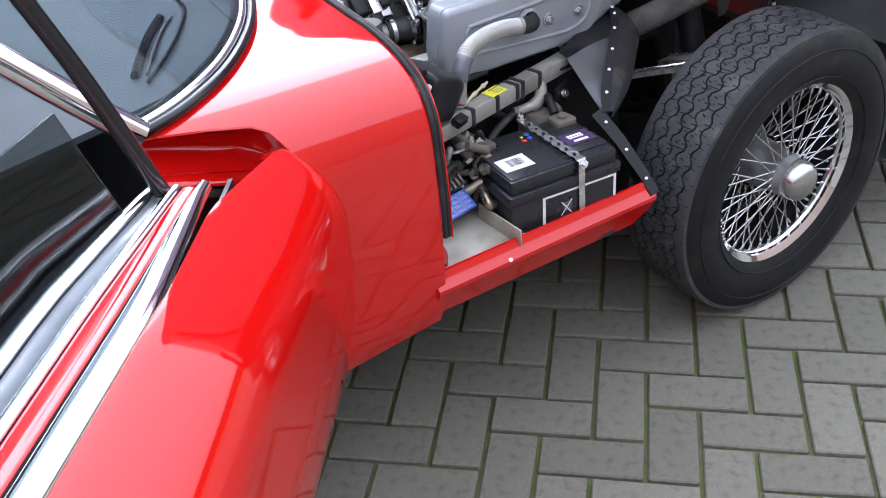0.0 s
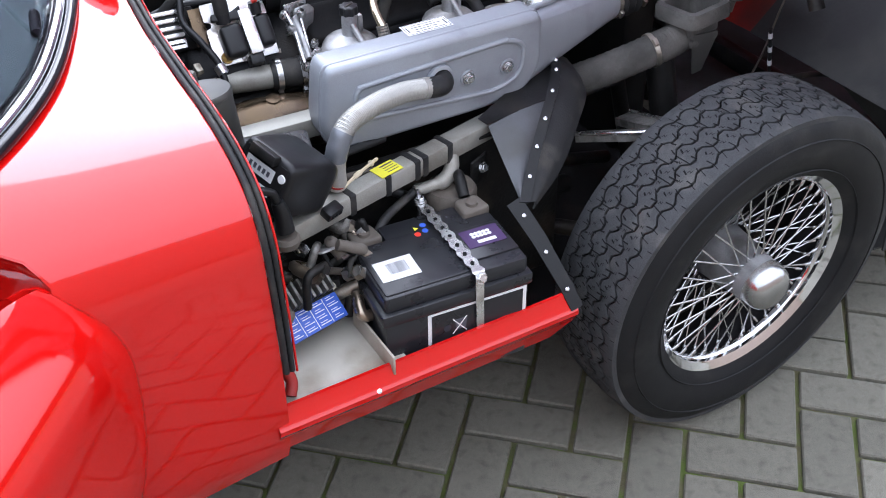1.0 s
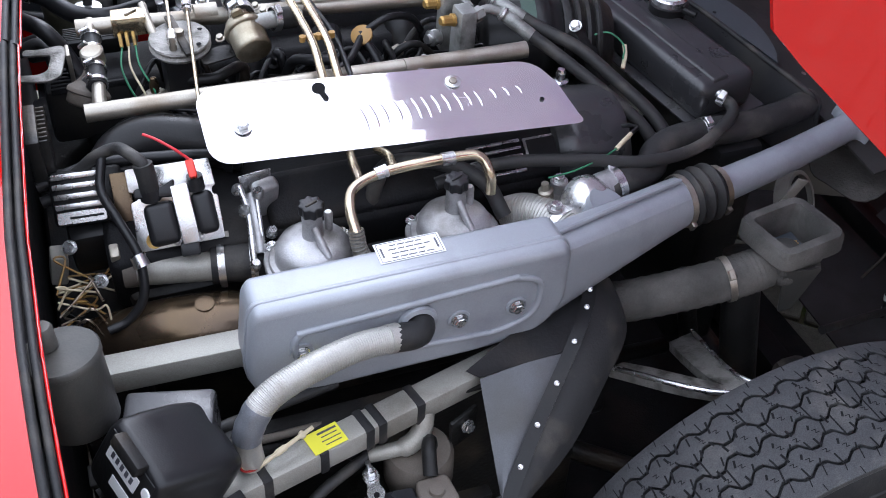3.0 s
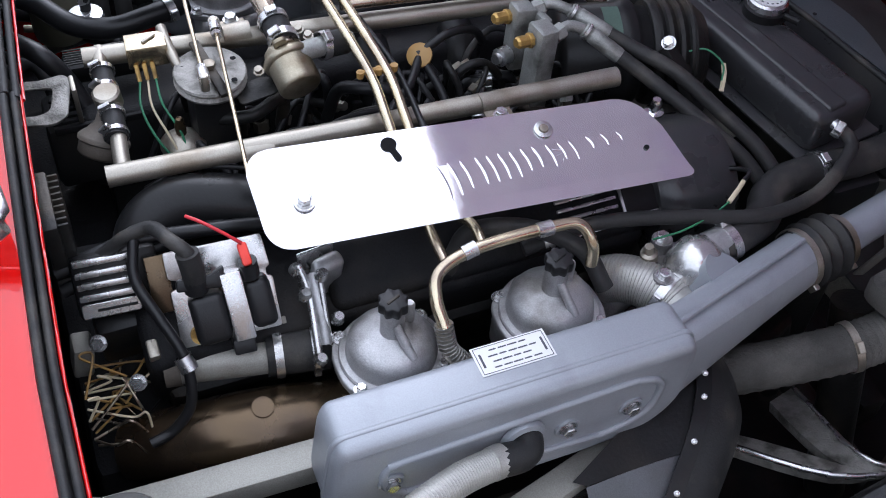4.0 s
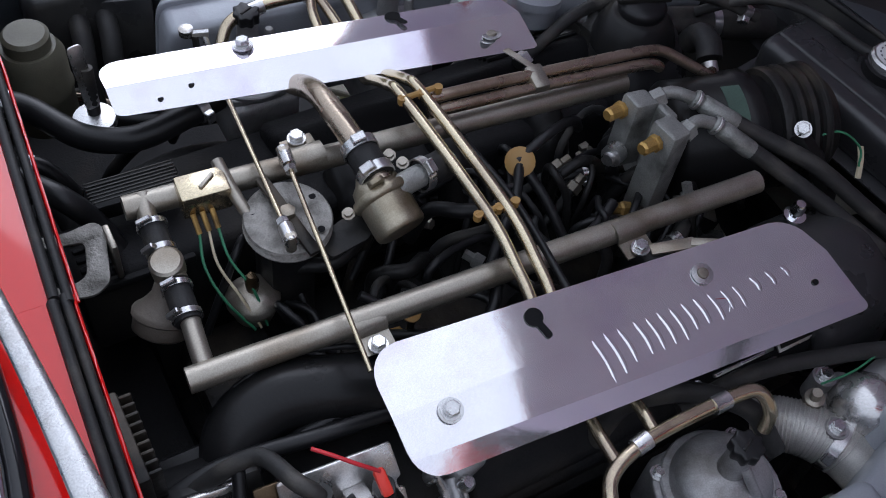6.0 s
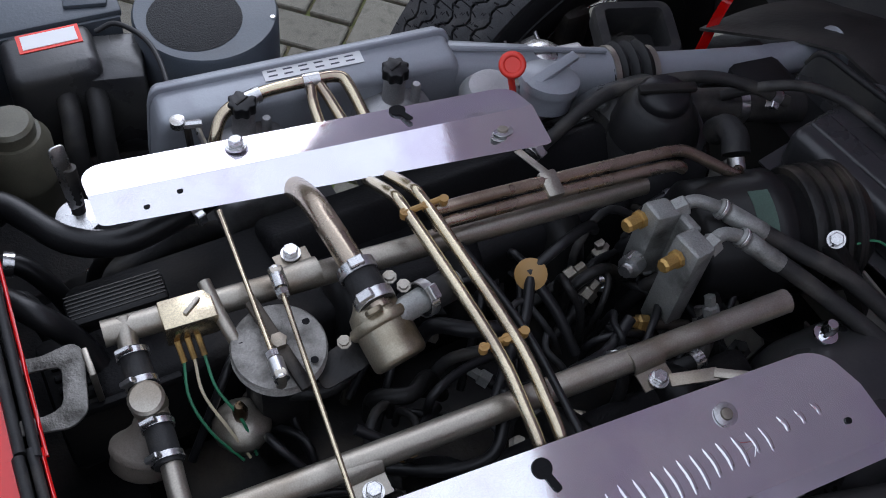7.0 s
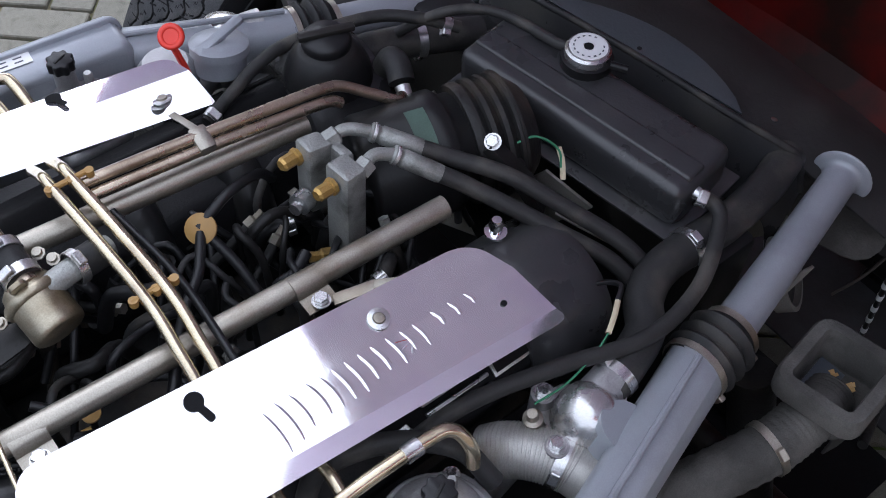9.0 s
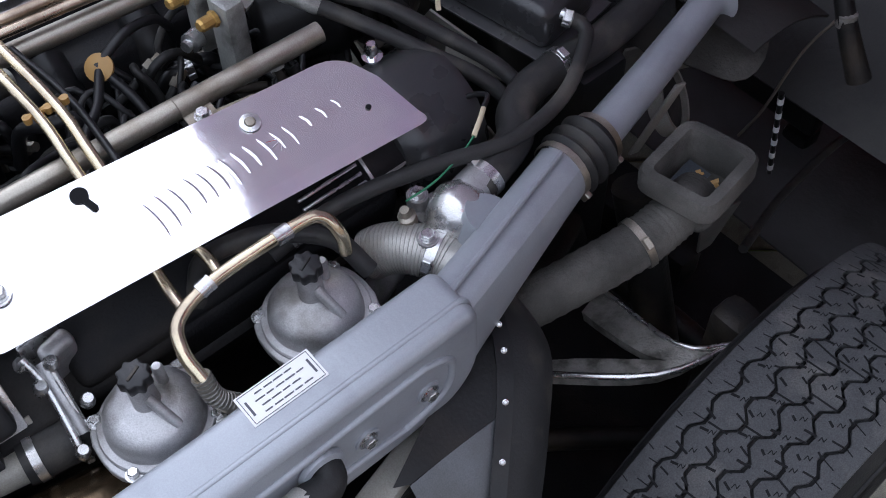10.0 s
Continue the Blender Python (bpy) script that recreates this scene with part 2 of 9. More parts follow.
M_SEAT = mat("dark_leather", (0.03, 0.032, 0.035), 0.45, 0, vary=0.2, scale=25, bump=0.2, bump_scale=400)
M_STAINED = mat("rust_stained_plate", (0.74, 0.73, 0.72), 0.3, 0.9, vary=0.2, scale=30, bump=0.1, dirt=(0.30, 0.19, 0.11), dirt_amount=0.35)
M_UMBER = mat("grimy_brown_rubber", (0.125, 0.108, 0.09), 0.55, 0, 0.3, vary=0.3, scale=40, bump=0.2)
M_SHEET = mat("grey_satin_sheet", (0.20, 0.21, 0.235), 0.34, 0.5, vary=0.2, scale=16, bump=0.15, bump_scale=60, dirt=(0.12, 0.125, 0.135), dirt_amount=0.3)
M_DASH = mat("blue_grey_dash_vinyl", (0.045, 0.056, 0.064), 0.5, 0, vary=0.25, scale=14, bump=0.2, bump_scale=400)
M_TANK = mat("dusty_black_enamel", (0.034, 0.034, 0.036), 0.30, 0, 0.6, vary=0.3, scale=18, bump=0.12, dirt=(0.062, 0.060, 0.055), dirt_amount=0.3)
M_HOSE = mat("dusty_hose_rubber", (0.030, 0.0295, 0.029), 0.5, 0, 0.3, vary=0.3, scale=40, bump=0.2, bump_scale=300, dirt=(0.08, 0.074, 0.065), dirt_amount=0.35)
M_BRIGHT = mat("bright_cast_aluminium", (0.70, 0.69, 0.68), 0.27, 0.85, vary=0.15, scale=35, bump=0.08, bump_scale=400, dirt=(0.35, 0.34, 0.32), dirt_amount=0.2)


def glass(name, tint, ior):
    m = bpy.data.materials.new(name)
    m.use_nodes = True
    b = m.node_tree.nodes["Principled BSDF"]
    b.inputs["Base Color"].default_value = tint
    b.inputs["Roughness"].default_value = 0.02
    b.inputs["Transmission Weight"].default_value = 1.0
    b.inputs["IOR"].default_value = ior
    return m


M_GLASS = glass("tinted_window_glass", (0.56, 0.64, 0.68, 1), 1.34)
# the dark tint stands for the shaded cabin behind clear glass
M_SIDE_GLASS = glass("cabin_shade_side_glass", (0.22, 0.25, 0.26, 1), 1.3)

# ---------------------------------------------------------------- builders
C = 0.09  # centre line of the car, in y


def thing(name, at, label, category, group=""):
    ob = new(name)
    ob.empty_display_size = 0.02
    ob.location = at
    return tagged(ob, label, category, group)


def mesh_of(name, bm, material, angle=35):
    me = bpy.data.meshes.new(name)
    bmesh.ops.recalc_face_normals(bm, faces=bm.faces)
    for f in bm.faces:
        f.smooth = True
    bm.to_mesh(me)
    bm.free()
    me.set_sharp_from_angle(angle=radians(angle))
    me.materials.append(material)
    return me


def world_of(ob):
    own = Matrix.LocRotScale(ob.location, ob.rotation_euler, ob.scale)
    return world_of(ob.parent) @ ob.matrix_parent_inverse @ own if ob.parent else own


def hang(ob, parent):
    """Makes ob a part of parent, with its own coordinates still those of the world."""
    ob.parent = parent
    ob.matrix_parent_inverse = world_of(parent).inverted()
    return ob


def part(name, bm, material, parent, label="", angle=35):
    ob = hang(new(name, mesh_of(name, bm, material, angle)), parent)
    return tagged(ob, label)


def share(name, me, m, parent):
    """A part on mesh data that others use too, at the world pose m."""
    ob = hang(new(name, me), parent)
    ob.matrix_basis = m
    return ob


def solid(name, bm, material, label, category, group="", kind="", angle=35):
    return tagged(new(name, mesh_of(name, bm, material, angle)), label, category, group, kind)


def add(bm, other, m=None):
    if m is not None:
        bmesh.ops.transform(other, matrix=m, verts=other.verts)
    me = bpy.data.meshes.new("tmp")
    other.to_mesh(me)
    other.free()
    bm.from_mesh(me)
    bpy.data.meshes.remove(me)
    return bm


def box(sx, sy, sz, m=None, bev=0.003, seg=2, bm=None):
    b = bmesh.new()
    bmesh.ops.create_cube(b, size=1)
    bmesh.ops.scale(b, vec=(sx, sy, sz), verts=b.verts)
    if bev:
        bmesh.ops.bevel(b, geom=b.edges[:], offset=min(bev, 0.45 * min(sx, sy, sz)), segments=seg, affect="EDGES", profile=0.5)
    return add(bm if bm is not None else bmesh.new(), b, m)


def prism(pts, depth, m=None, bev=0.0, seg=2, bm=None):
    """A polygon in x, y, pushed out along z."""
    b = bmesh.new()
    vs = [b.verts.new((x, y, 0)) for x, y in pts]
    f = b.faces.new(vs)
    r = bmesh.ops.extrude_face_region(b, geom=[f])
    bmesh.ops.translate(b, vec=(0, 0, depth), verts=[v for v in r["geom"] if isinstance(v, bmesh.types.BMVert)])
    if bev:
        caps = [e for e in b.edges if abs(e.verts[0].co.z - e.verts[1].co.z) < 1e-6]
        bmesh.ops.bevel(b, geom=caps, offset=bev, segments=seg, affect="EDGES", profile=0.5)
    return add(bm if bm is not None else bmesh.new(), b, m)


def rounded(pts, r, n=4):
    """The polygon with its corners rounded; r is one radius or one a corner."""
    out, k = [], len(pts)
    rs = r if isinstance(r, (list, tuple)) else [r] * k
    for i in range(k):
        p, a, b = Vector(pts[i]), Vector(pts[i - 1]), Vector(pts[(i + 1) % k])
        if rs[i] <= 0:
            out.append(tuple(p))
            continue
        u, v = (a - p).normalized(), (b - p).normalized()
        d = min(rs[i], 0.48 * (a - p).length, 0.48 * (b - p).length)
        for j in range(n + 1):
            t = j / n
            out.append(tuple((p + u * d) * (1 - t) ** 2 + p * 2 * t * (1 - t) + (p + v * d) * t ** 2))
    return out


def spline(pts, step=6):
    """Points along a smooth line through pts."""
    p = [Vector(q) for q in pts]
    if len(p) < 3:
        return p
    p = [p[0] * 2 - p[1]] + p + [p[-1] * 2 - p[-2]]
    out = []
    for i in range(1, len(p) - 2):
        a, b, c, d = p[i - 1:i + 3]
        for j in range(step):
            t = j / step
            out.append(0.5 * ((2 * b) + (c - a) * t + (2 * a - 5 * b + 4 * c - d) * t * t + (3 * b - a - 3 * c + d) * t ** 3))
    out.append(p[-2])
    return out


def tube(pts, r, seg=12, step=6, bm=None, smooth=True, cap=True):
    """A round bar along a line; r is a number or a function of 0..1 along it."""
    line = spline(pts, step) if smooth else [Vector(q) for q in pts]
    b = bm if bm is not None else bmesh.new()
    n = len(line)
    t0 = (line[1] - line[0]).normalized()
    u = t0.orthogonal().normalized()
    rings = []
    for i, p in enumerate(line):
        t = (line[min(i + 1, n - 1)] - line[max(i - 1, 0)]).normalized()
        u = (u - t * u.dot(t)).normalized()
        w = t.cross(u)
        rad = r(i / (n - 1)) if callable(r) else r
        rings.append([b.verts.new(p + (u * math.cos(a) + w * math.sin(a)) * rad) for a in [2 * math.pi * k / seg for k in range(seg)]])
    for a, c in zip(rings, rings[1:]):
        for k in range(seg):
            b.faces.new((a[k], a[(k + 1) % seg], c[(k + 1) % seg], c[k]))
    if cap:
        b.faces.new(rings[0][::-1])
        b.faces.new(rings[-1])
    return b


def square_bar(a, b_, w, h, bev=0.004, bm=None):
    a, b_ = Vector(a), Vector(b_)
    x = (b_ - a).normalized()
    y = Vector((0, 0, 1)).cross(x).normalized()
    z = x.cross(y)
    m = Matrix.Translation((a + b_) / 2) @ Matrix((x, y, z)).transposed().to_4x4()
    return box((b_ - a).length, w, h, m, bev, bm=bm)


def lathe(profile, seg=24, m=None, bm=None):
    """Turned round z from rows of radius and height."""
    b = bmesh.new()
    rings = []
    for r, z in profile:
        rings.append([b.verts.new((r * math.cos(2 * math.pi * k / seg), r * math.sin(2 * math.pi * k / seg), z)) for k in range(seg)] if r > 1e-5 else [b.verts.new((0, 0, z))])
    for a, c in zip(rings, rings[1:]):
        for k in range(seg):
            j = (k + 1) % seg
            if len(a) == 1 and len(c) == 1:
                continue
            if len(a) == 1:
                b.faces.new((a[0], c[j], c[k]))
            elif len(c) == 1:
                b.faces.new((a[k], a[j], c[0]))
            else:
                b.faces.new((a[k], a[j], c[j], c[k]))
    return add(bm if bm is not None else bmesh.new(), b, m)


def along(p, d, spin=0):
    """The pose at p whose z axis points along d."""
    return Matrix.Translation(p) @ Vector(d).to_track_quat("Z", "Y").to_matrix().to_4x4() @ Matrix.Rotation(spin, 4, "Z")


def at(x, y, z, rx=0, ry=0, rz=0):
    return pose(x, y, z, rx, ry, rz)


def bolt_mesh(name, r, h=0.006, washer=1.5, material=None):
    b = lathe([(r * washer, 0), (r * washer, 0.0015), (0, 0.0015)], 16)
    hexa = [(r * math.cos(k * math.pi / 3), r * math.sin(k * math.pi / 3)) for k in range(6)]
    prism(hexa, h, at(0, 0, 0.0015), 0.0008, 1, b)
    return mesh_of(name, b, material or M_ZINC, 30)


def sheet(rows, thick=0.0015, bm=None):
    """A skin through rows of points, given a thickness."""
    b = bmesh.new()
    grid = [[b.verts.new(p) for p in row] for row in rows]
    for r0, r1 in zip(grid, grid[1:]):
        for k in range(len(r0) - 1):
            b.faces.new((r0[k], r0[k + 1], r1[k + 1], r1[k]))
    if thick:
        bmesh.ops.recalc_face_normals(b, faces=b.faces)
        bmesh.ops.solidify(b, geom=b.faces[:], thickness=thick)
    return add(bm if bm is not None else bmesh.new(), b)


def blade(pts, widths, h, bm=None):
    """A flat tapering bar along a line, rounded on top."""
    b = bm if bm is not None else bmesh.new()
    p = [Vector(q) for q in pts]
    rings = []
    for i, q in enumerate(p):
        t = (p[min(i + 1, len(p) - 1)] - p[max(i - 1, 0)]).normalized()
        y = Vector((0, 0, 1)).cross(t).normalized()
        z = t.cross(y)
        w = widths[i] / 2
        rings.append([b.verts.new(q + y * a + z * c) for a, c in ((-w, -h / 2), (-w, h * 0.15), (-w * 0.8, h * 0.45), (0, h * 0.5), (w * 0.8, h * 0.45), (w, h * 0.15), (w, -h / 2))])
    for r0, r1 in zip(rings, rings[1:]):
        for k in range(7):
            b.faces.new((r0[k], r0[(k + 1) % 7], r1[(k + 1) % 7], r1[k]))
    b.faces.new(rings[0][::-1])
    b.faces.new(rings[-1])
    return b


def clamp(p, d, r, parent, w=0.010, spin=0.0, label="steel worm-drive hose clip", material=None):
    b = lathe([(r, -w / 2), (r + 0.0015, -w / 2), (r + 0.0015, w / 2), (r, w / 2)], 20)
    box(0.014, 0.008, w * 0.9, at(r + 0.003, 0, 0, 0, 0, 90), 0.001, 1, b)
    bmesh.ops.transform(b, matrix=along(p, d, spin), verts=b.verts)
    return part("hose_clip", b, material or M_ZINC, parent, label)

# ---------------------------------------------------------------- ground
PAVE = Matrix.Translation((-0.354, -0.521, 0)) @ Matrix.Rotation(radians(-42.7), 4, "Z")
b = bmesh.new()
bmesh.ops.create_grid(b, x_segments=8, y_segments=8, size=60)
bmesh.ops.translate(b, vec=(0, 0, -0.012), verts=b.verts)
solid("ground", b, M_JOINT, "mossy sand bed under the block paving", "ground", kind="structure")

# plain walls that close the yard, added out of view to shape light and reflections
for nm, m, ln in (("wall_south", at(0, -7.5, 2.0), (26, 0.3, 4.0)), ("wall_north", at(0, 11, 1.1), (26, 0.3, 2.2)), ("wall_west", at(-11, 1, 1.1), (0.3, 21, 2.2)), ("wall_east", at(12, 1, 0.5), (0.3, 21, 1.0))):
    solid(nm, box(*ln, m, 0.02), M_PLASTER if nm == "wall_south" else M_WALL, "plain brown plastered wall added out of view to soften reflections" if nm == "wall_south" else "plain dark brick wall added out of view to shape reflections", "wall", kind="structure")

# ---------------------------------------------------------------- car body
body = thing("sports_car", (-1.0, C, 0.35), "glossy red sports car with chrome windscreen trim and an open door", "car")
SEC = [(0.0, 0.885), (0.10, 0.884), (0.20, 0.879), (0.30, 0.871), (0.40, 0.862), (0.50, 0.856), (0.57, 0.850), (0.63, 0.838), (0.68, 0.818), (0.715, 0.79), (0.738, 0.745),
       (0.746, 0.69), (0.752, 0.62), (0.754, 0.56), (0.754, 0.50), (0.751, 0.44), (0.742, 0.39), (0.728, 0.352)]


def section(d0, n=64):
    """The cross-section's distance from the middle and height, at 0..1 along it."""
    pts = spline([(0, d, z) for d, z in SEC], 8)
    f = min(1.0, max(0.0, d0)) * (len(pts) - 1)
    k = min(len(pts) - 2, int(f))
    p = pts[k].lerp(pts[k + 1], f - k)
    return p.y, p.z


SCREEN = [(0.0, -0.868), (0.13, -0.874), (0.25, -0.90), (0.36, -0.94), (0.45, -0.985), (0.53, -1.045), (0.59, -1.11), (0.635, -1.19), (0.655, -1.26)]


def screen_x(d):
    for (d0, x0), (d1, x1) in zip(SCREEN, SCREEN[1:]):
        if d <= d1:
            return x0 + (x1 - x0) * (d - d0) / (d1 - d0)
    return SCREEN[-1][1]


def height_at(d):
    """The height of the cross-section at a distance from the middle."""
    for (d0, z0), (d1, z1) in zip(SEC, SEC[1:]):
        if d <= d1:
            return z0 + (z1 - z0) * (d - d0) / (d1 - d0)
    return SEC[-1][1]


def edge_x(d, side):
    """Where the skin stops short of the bonnet, a little askew across the car."""
    if side > 0:
        return -0.816 + 0.06 * min(d, 0.3)
    return -0.818 - 0.016 * min(1, d / 0.35) + 0.005 * min(1, max(0, (d - 0.5) / 0.2))


# where the wing ends at the door, by height
CUT = [(0.0, -1.13), (0.60, -1.107), (0.775, -1.069), (0.787, -1.076), (0.803, -1.088), (0.813, -1.11), (0.821, -1.17), (0.829, -1.26)]


EDGE_LINE = []


def skin(side):
    """The scuttle and front wing from the bonnet's shut line back to the screen and the door."""
    rows = []
    N = 240
    for i in range(N + 1):
        d, z = section(i / N)
        x0 = edge_x(d, side)
        x1 = screen_x(d)
        for (za, xa), (zb, xb) in zip(CUT, CUT[1:]):
            if za <= z < zb:
                x1 = xa + (xb - xa) * (z - za) / (zb - za)
        row = []
        for j in range(15):
            t = j / 14
            x = x0 + (x1 - x0) * t
            grow = (x0 - x) * 0.10
            row.append((x, C + side * (d + grow * min(1, d / 0.5)), z + 0.06 * (x0 - x) * (1 if z > 0.8 else max(0, (z - 0.4) / 0.4))))
        rows.append(row)
    if side < 0:
        EDGE_LINE.extend(Vector(r[-1]) for r in rows if 0.70 < r[-1][2] < 0.8535 and r[-1][0] > -1.275)
    return sheet(rows, 0.003)


for side, lab in ((-1, "glossy red front wing and scuttle"), (1, "glossy red front wing and scuttle")):
    part("scuttle_panel", skin(side), M_RED, body, lab, 60)

# black rubber sealing strip along the bonnet shut line
for side in (-1, 1):
    pts, pts2 = [], []
    for i in range(0, 56):
        d, z = section(i / 70)
        pts.append((edge_x(d, side) + 0.005, C + side * (d + 0.001), z + 0.002))
        pts2.append((edge_x(d, side) + 0.015, C + side * (d - 0.004), z - 0.002))
    part("seal", tube(pts, 0.0046, 8, 2), M_RUBBER, body, "black rubber bonnet seal", 60)
    part("seal", tube(pts2, 0.0042, 8, 2), M_RUBBER, body, "black rubber bonnet seal lip", 60)
    part("flange_edge", tube([(x + 0.0065, y, z - 0.004) for x, y, z in pts2], 0.0018, 6, 2), M_RED, body, "thin red flange edge beside the seal", 60)

# bulkhead behind the engine
part("gearbox_tunnel", box(0.10, 0.62, 0.40, at(-0.775, C + 0.02, 0.40), 0.02), M_CRACKLE, body, "dark gearbox tunnel")
pts = [section(i / 24) for i in range(25)]
pts = [(d * (0.985 if z < 0.5 else 0.995), z) for d, z in pts]
poly = [(C - d, z - 0.012) for d, z in pts] + [(C + d, z - 0.012) for d, z in pts[::-1]]
bulk = prism(poly[:-1], 0.012, Matrix(((0, 0, -1, -0.834), (1, 0, 0, 0), (0, 1, 0, 0), (0, 0, 0, 1))))
part("bulkhead", bulk, M_CRACKLE, body, "black painted engine bulkhead")

# sill under the bonnet opening, with its flange
prof = [(-0.644, 0.462), (-0.649, 0.462), (-0.652, 0.455), (-0.668, 0.436), (-0.668, 0.428), (-0.656, 0.408), (-0.638, 0.368), (-0.632, 0.368)]
b = prism([(y, z) for y, z in prof], 0.500, Matrix(((0, 0, 1, -0.845), (1, 0, 0, 0), (0, 1, 0, 0), (0, 0, 0, 1))), 0.0)
for v in b.verts:
    if v.co.x > -0.5:
        v.co.y += 0.004
        if v.co.z < 0.40:
            v.co.x -= 0.03
part("sill", b, M_RED, body, "red front sill rail with a stepped flange", 20)
part("sill_bolt", lathe([(0.004, 0), (0.004, 0.002), (0, 0.003)], 10, along((-0.692, -0.664, 0.4365), (0, -0.7, 0.7))), M_ZINC, body)
prof = [(C + (C - y), z) for y, z in prof]
b = prism(prof, 0.505, Matrix(((0, 0, 1, -0.850), (1, 0, 0, 0), (0, 1, 0, 0), (0, 0, 0, 1))), 0.0)
part("sill", b, M_RED, body, "red front sill rail", 20)

# battery and tool floor
part("floor_tray", box(0.21, 0.185, 0.006, at(-0.735, -0.560, 0.447), 0.002), M_TRAY, body, "dirty cream-painted floor tray")
b = box(0.004, 0.125, 0.040, at(-0.664, -0.594, 0.462, 0, 0, 2), 0.001)
part("tray_wall", b, M_TRAY, body, "cream upright edge of the tray")
part("floor_tray", box(0.27, 0.185, 0.006, at(-0.53, -0.525, 0.3680), 0.002), M_IRON, body, "dark battery tray floor")
part("floor_tray", box(0.50, 0.40, 0.006, at(-0.58, 0.62, 0.372), 0.002), M_CRACKLE, body, "dark tray floor on the far side")
part("side_member", box(0.50, 0.02, 0.10, at(-0.59, -0.435, 0.40), 0.004), M_IRON, body)

# windscreen: chrome surround, rubber, glass
for side in (-1, 1):
    base, top, gl = [], [], []
    for d, x in SCREEN:
        z = height_at(d) + 0.06 * (-0.803 - x)
        dd = d + (-0.803 - x) * 0.10 * min(1, d / 0.5)
        base.append((x - 0.002, C + side * dd, z + 0.006))
        gl.append(((x - 0.012, C + side * (dd - 0.004), z + 0.008), (x - 0.30 - 0.05 * d, C + side * dd * 0.88, z + 0.32)))
    part("screen_trim", tube([(x - 0.013, C + (y - C) * 0.988, z + 0.007) for x, y, z in base], 0.0068, 10, 5), M_CHROME, body, "chrome windscreen surround", 60)
    part("screen_rubber", tube(base, 0.0088, 10, 5), M_GLOSS, body, "black outer windscreen rubber", 60)
    inner = [(x - 0.024, C + (y - C) * 0.98, z + 0.005) for x, y, z in base]
    part("screen_rubber", tube(inner, 0.010, 8, 5), M_GLOSS, body, "black windscreen rubber", 60)
    rows = [[Vector(a) * (1 - t) + Vector(c) * t + Vector((0, 0, 0.02 * math.sin(math.pi * t))) for t in [k / 5 for k in range(6)]] for a, c in gl]
    pane = part("windscreen", sheet(rows, 0.005), M_GLASS, body, "curved windscreen glass", 60)
    pane.visible_shadow = False
    pillar = [(-1.262, C + side * 0.70, 0.862), (-1.33, C + side * 0.695, 0.93), (-1.45, C + side * 0.655, 1.05), (-1.60, C + side * 0.59, 1.18)]
    part("screen_pillar", tube(pillar, 0.020, 10, 5), M_CHROME, body, "chrome windscreen pillar", 60)
# shelf and dashboard below the glass
b = sheet([[(screen_x(d) - 0.02, C + s * d, 0.868), (-1.45, C + s * d, 0.83), (-1.62, C + s * d, 0.76)] for s, d in [(-1, 0.62), (-1, 0.45), (-1, 0.3), (-1, 0.15), (1, 0.0), (1, 0.15), (1, 0.3), (1, 0.45), (1, 0.62)]], 0.01)
part("dashboard_top", b, M_DASH, body, "black padded dashboard top under the windscreen", 60)
# demister slots in the dashboard top, with their raised rims
for slot in ([(-1.085, -0.221), (-1.112, -0.258), (-1.141, -0.303), (-1.172, -0.360), (-1.202, -0.421)], [(-0.957, -0.150), (-0.962, -0.180), (-0.968, -0.215)], [(-1.03, -0.153), (-1.042, -0.224), (-1.089, -0.314), (-1.140, -0.390), (-1.196, -0.463)]):
    line = spline([(x, y, 0.872 - 0.038 * (-0.02 - x + screen_x(abs(y - C)) + 0.0) / 0.5) for x, y in slot], 6)
    wide = 0.0075 if slot[0][0] != -1.03 else 0.003
    part("demister_slot", tube([p + Vector((0, 0, 0.001)) for p in line], wide, 8, 1), M_RECESS_SHADE, body, "black demister slot", 60)
    if wide > 0.005:
        part("slot_rim", tube([p + Vector((0.016, -0.008, 0.002)) for p in line], 0.003, 8, 1), M_GLOSS, body, "", 60)
# pocket behind the wing, where the door swings, with its flange and seal
brim = sorted(EDGE_LINE, key=lambda p: -p.z)
brim = [p for p in brim if p.x <= -1.055 and p.z > 0.74]
foot_line = spline([(-1.270, -0.606, 0.795), (-1.21, -0.602, 0.776), (-1.165, -0.598, 0.760), (-1.118, -0.598, 0.746), (-1.095, -0.600, 0.740), (-1.078, -0.604, 0.736), (-1.058, -0.612, 0.730)], 12)
far_along = [0.0]
for p, q in zip(brim, brim[1:]):
    far_along.append(far_along[-1] + (q - p).length)
foot = [foot_line[int(round(f / far_along[-1] * (len(foot_line) - 1)))] for f in far_along]
rows = [[a_.lerp(b_, u) + Vector((0, 0.045 * math.sin(math.pi * u), 0)) for u in [k / 8 for k in range(9)]] for a_, b_ in zip(brim, foot)]
part("door_pocket", sheet(rows, 0.003), M_RED, body, "dark red hollow behind the wing", 60)
rows = [[p, p + Vector((0, -0.022, -0.004)), p + Vector((0, -0.024, -0.010)), p + Vector((0, 0.0, -0.016))] for p in foot]
part("pocket_flange", sheet(rows, 0.002), M_RED, body, "red flange under the hollow", 60)
part("door_seal", tube([p + Vector((0, -0.012, -0.026)) for p in foot], 0.009, 8, 1), M_RUBBER, body, "black rubber door seal", 60)
rows = [[p + Vector((0, 0.004, -0.02)), p + Vector((0, 0.03, -0.06)), Vector((p.x, p.y + 0.03, 0.36))] for p in foot]
part("hinge_pillar", sheet(rows, 0.004), M_GLOSS, body, "black shut-face of the hinge pillar", 60)
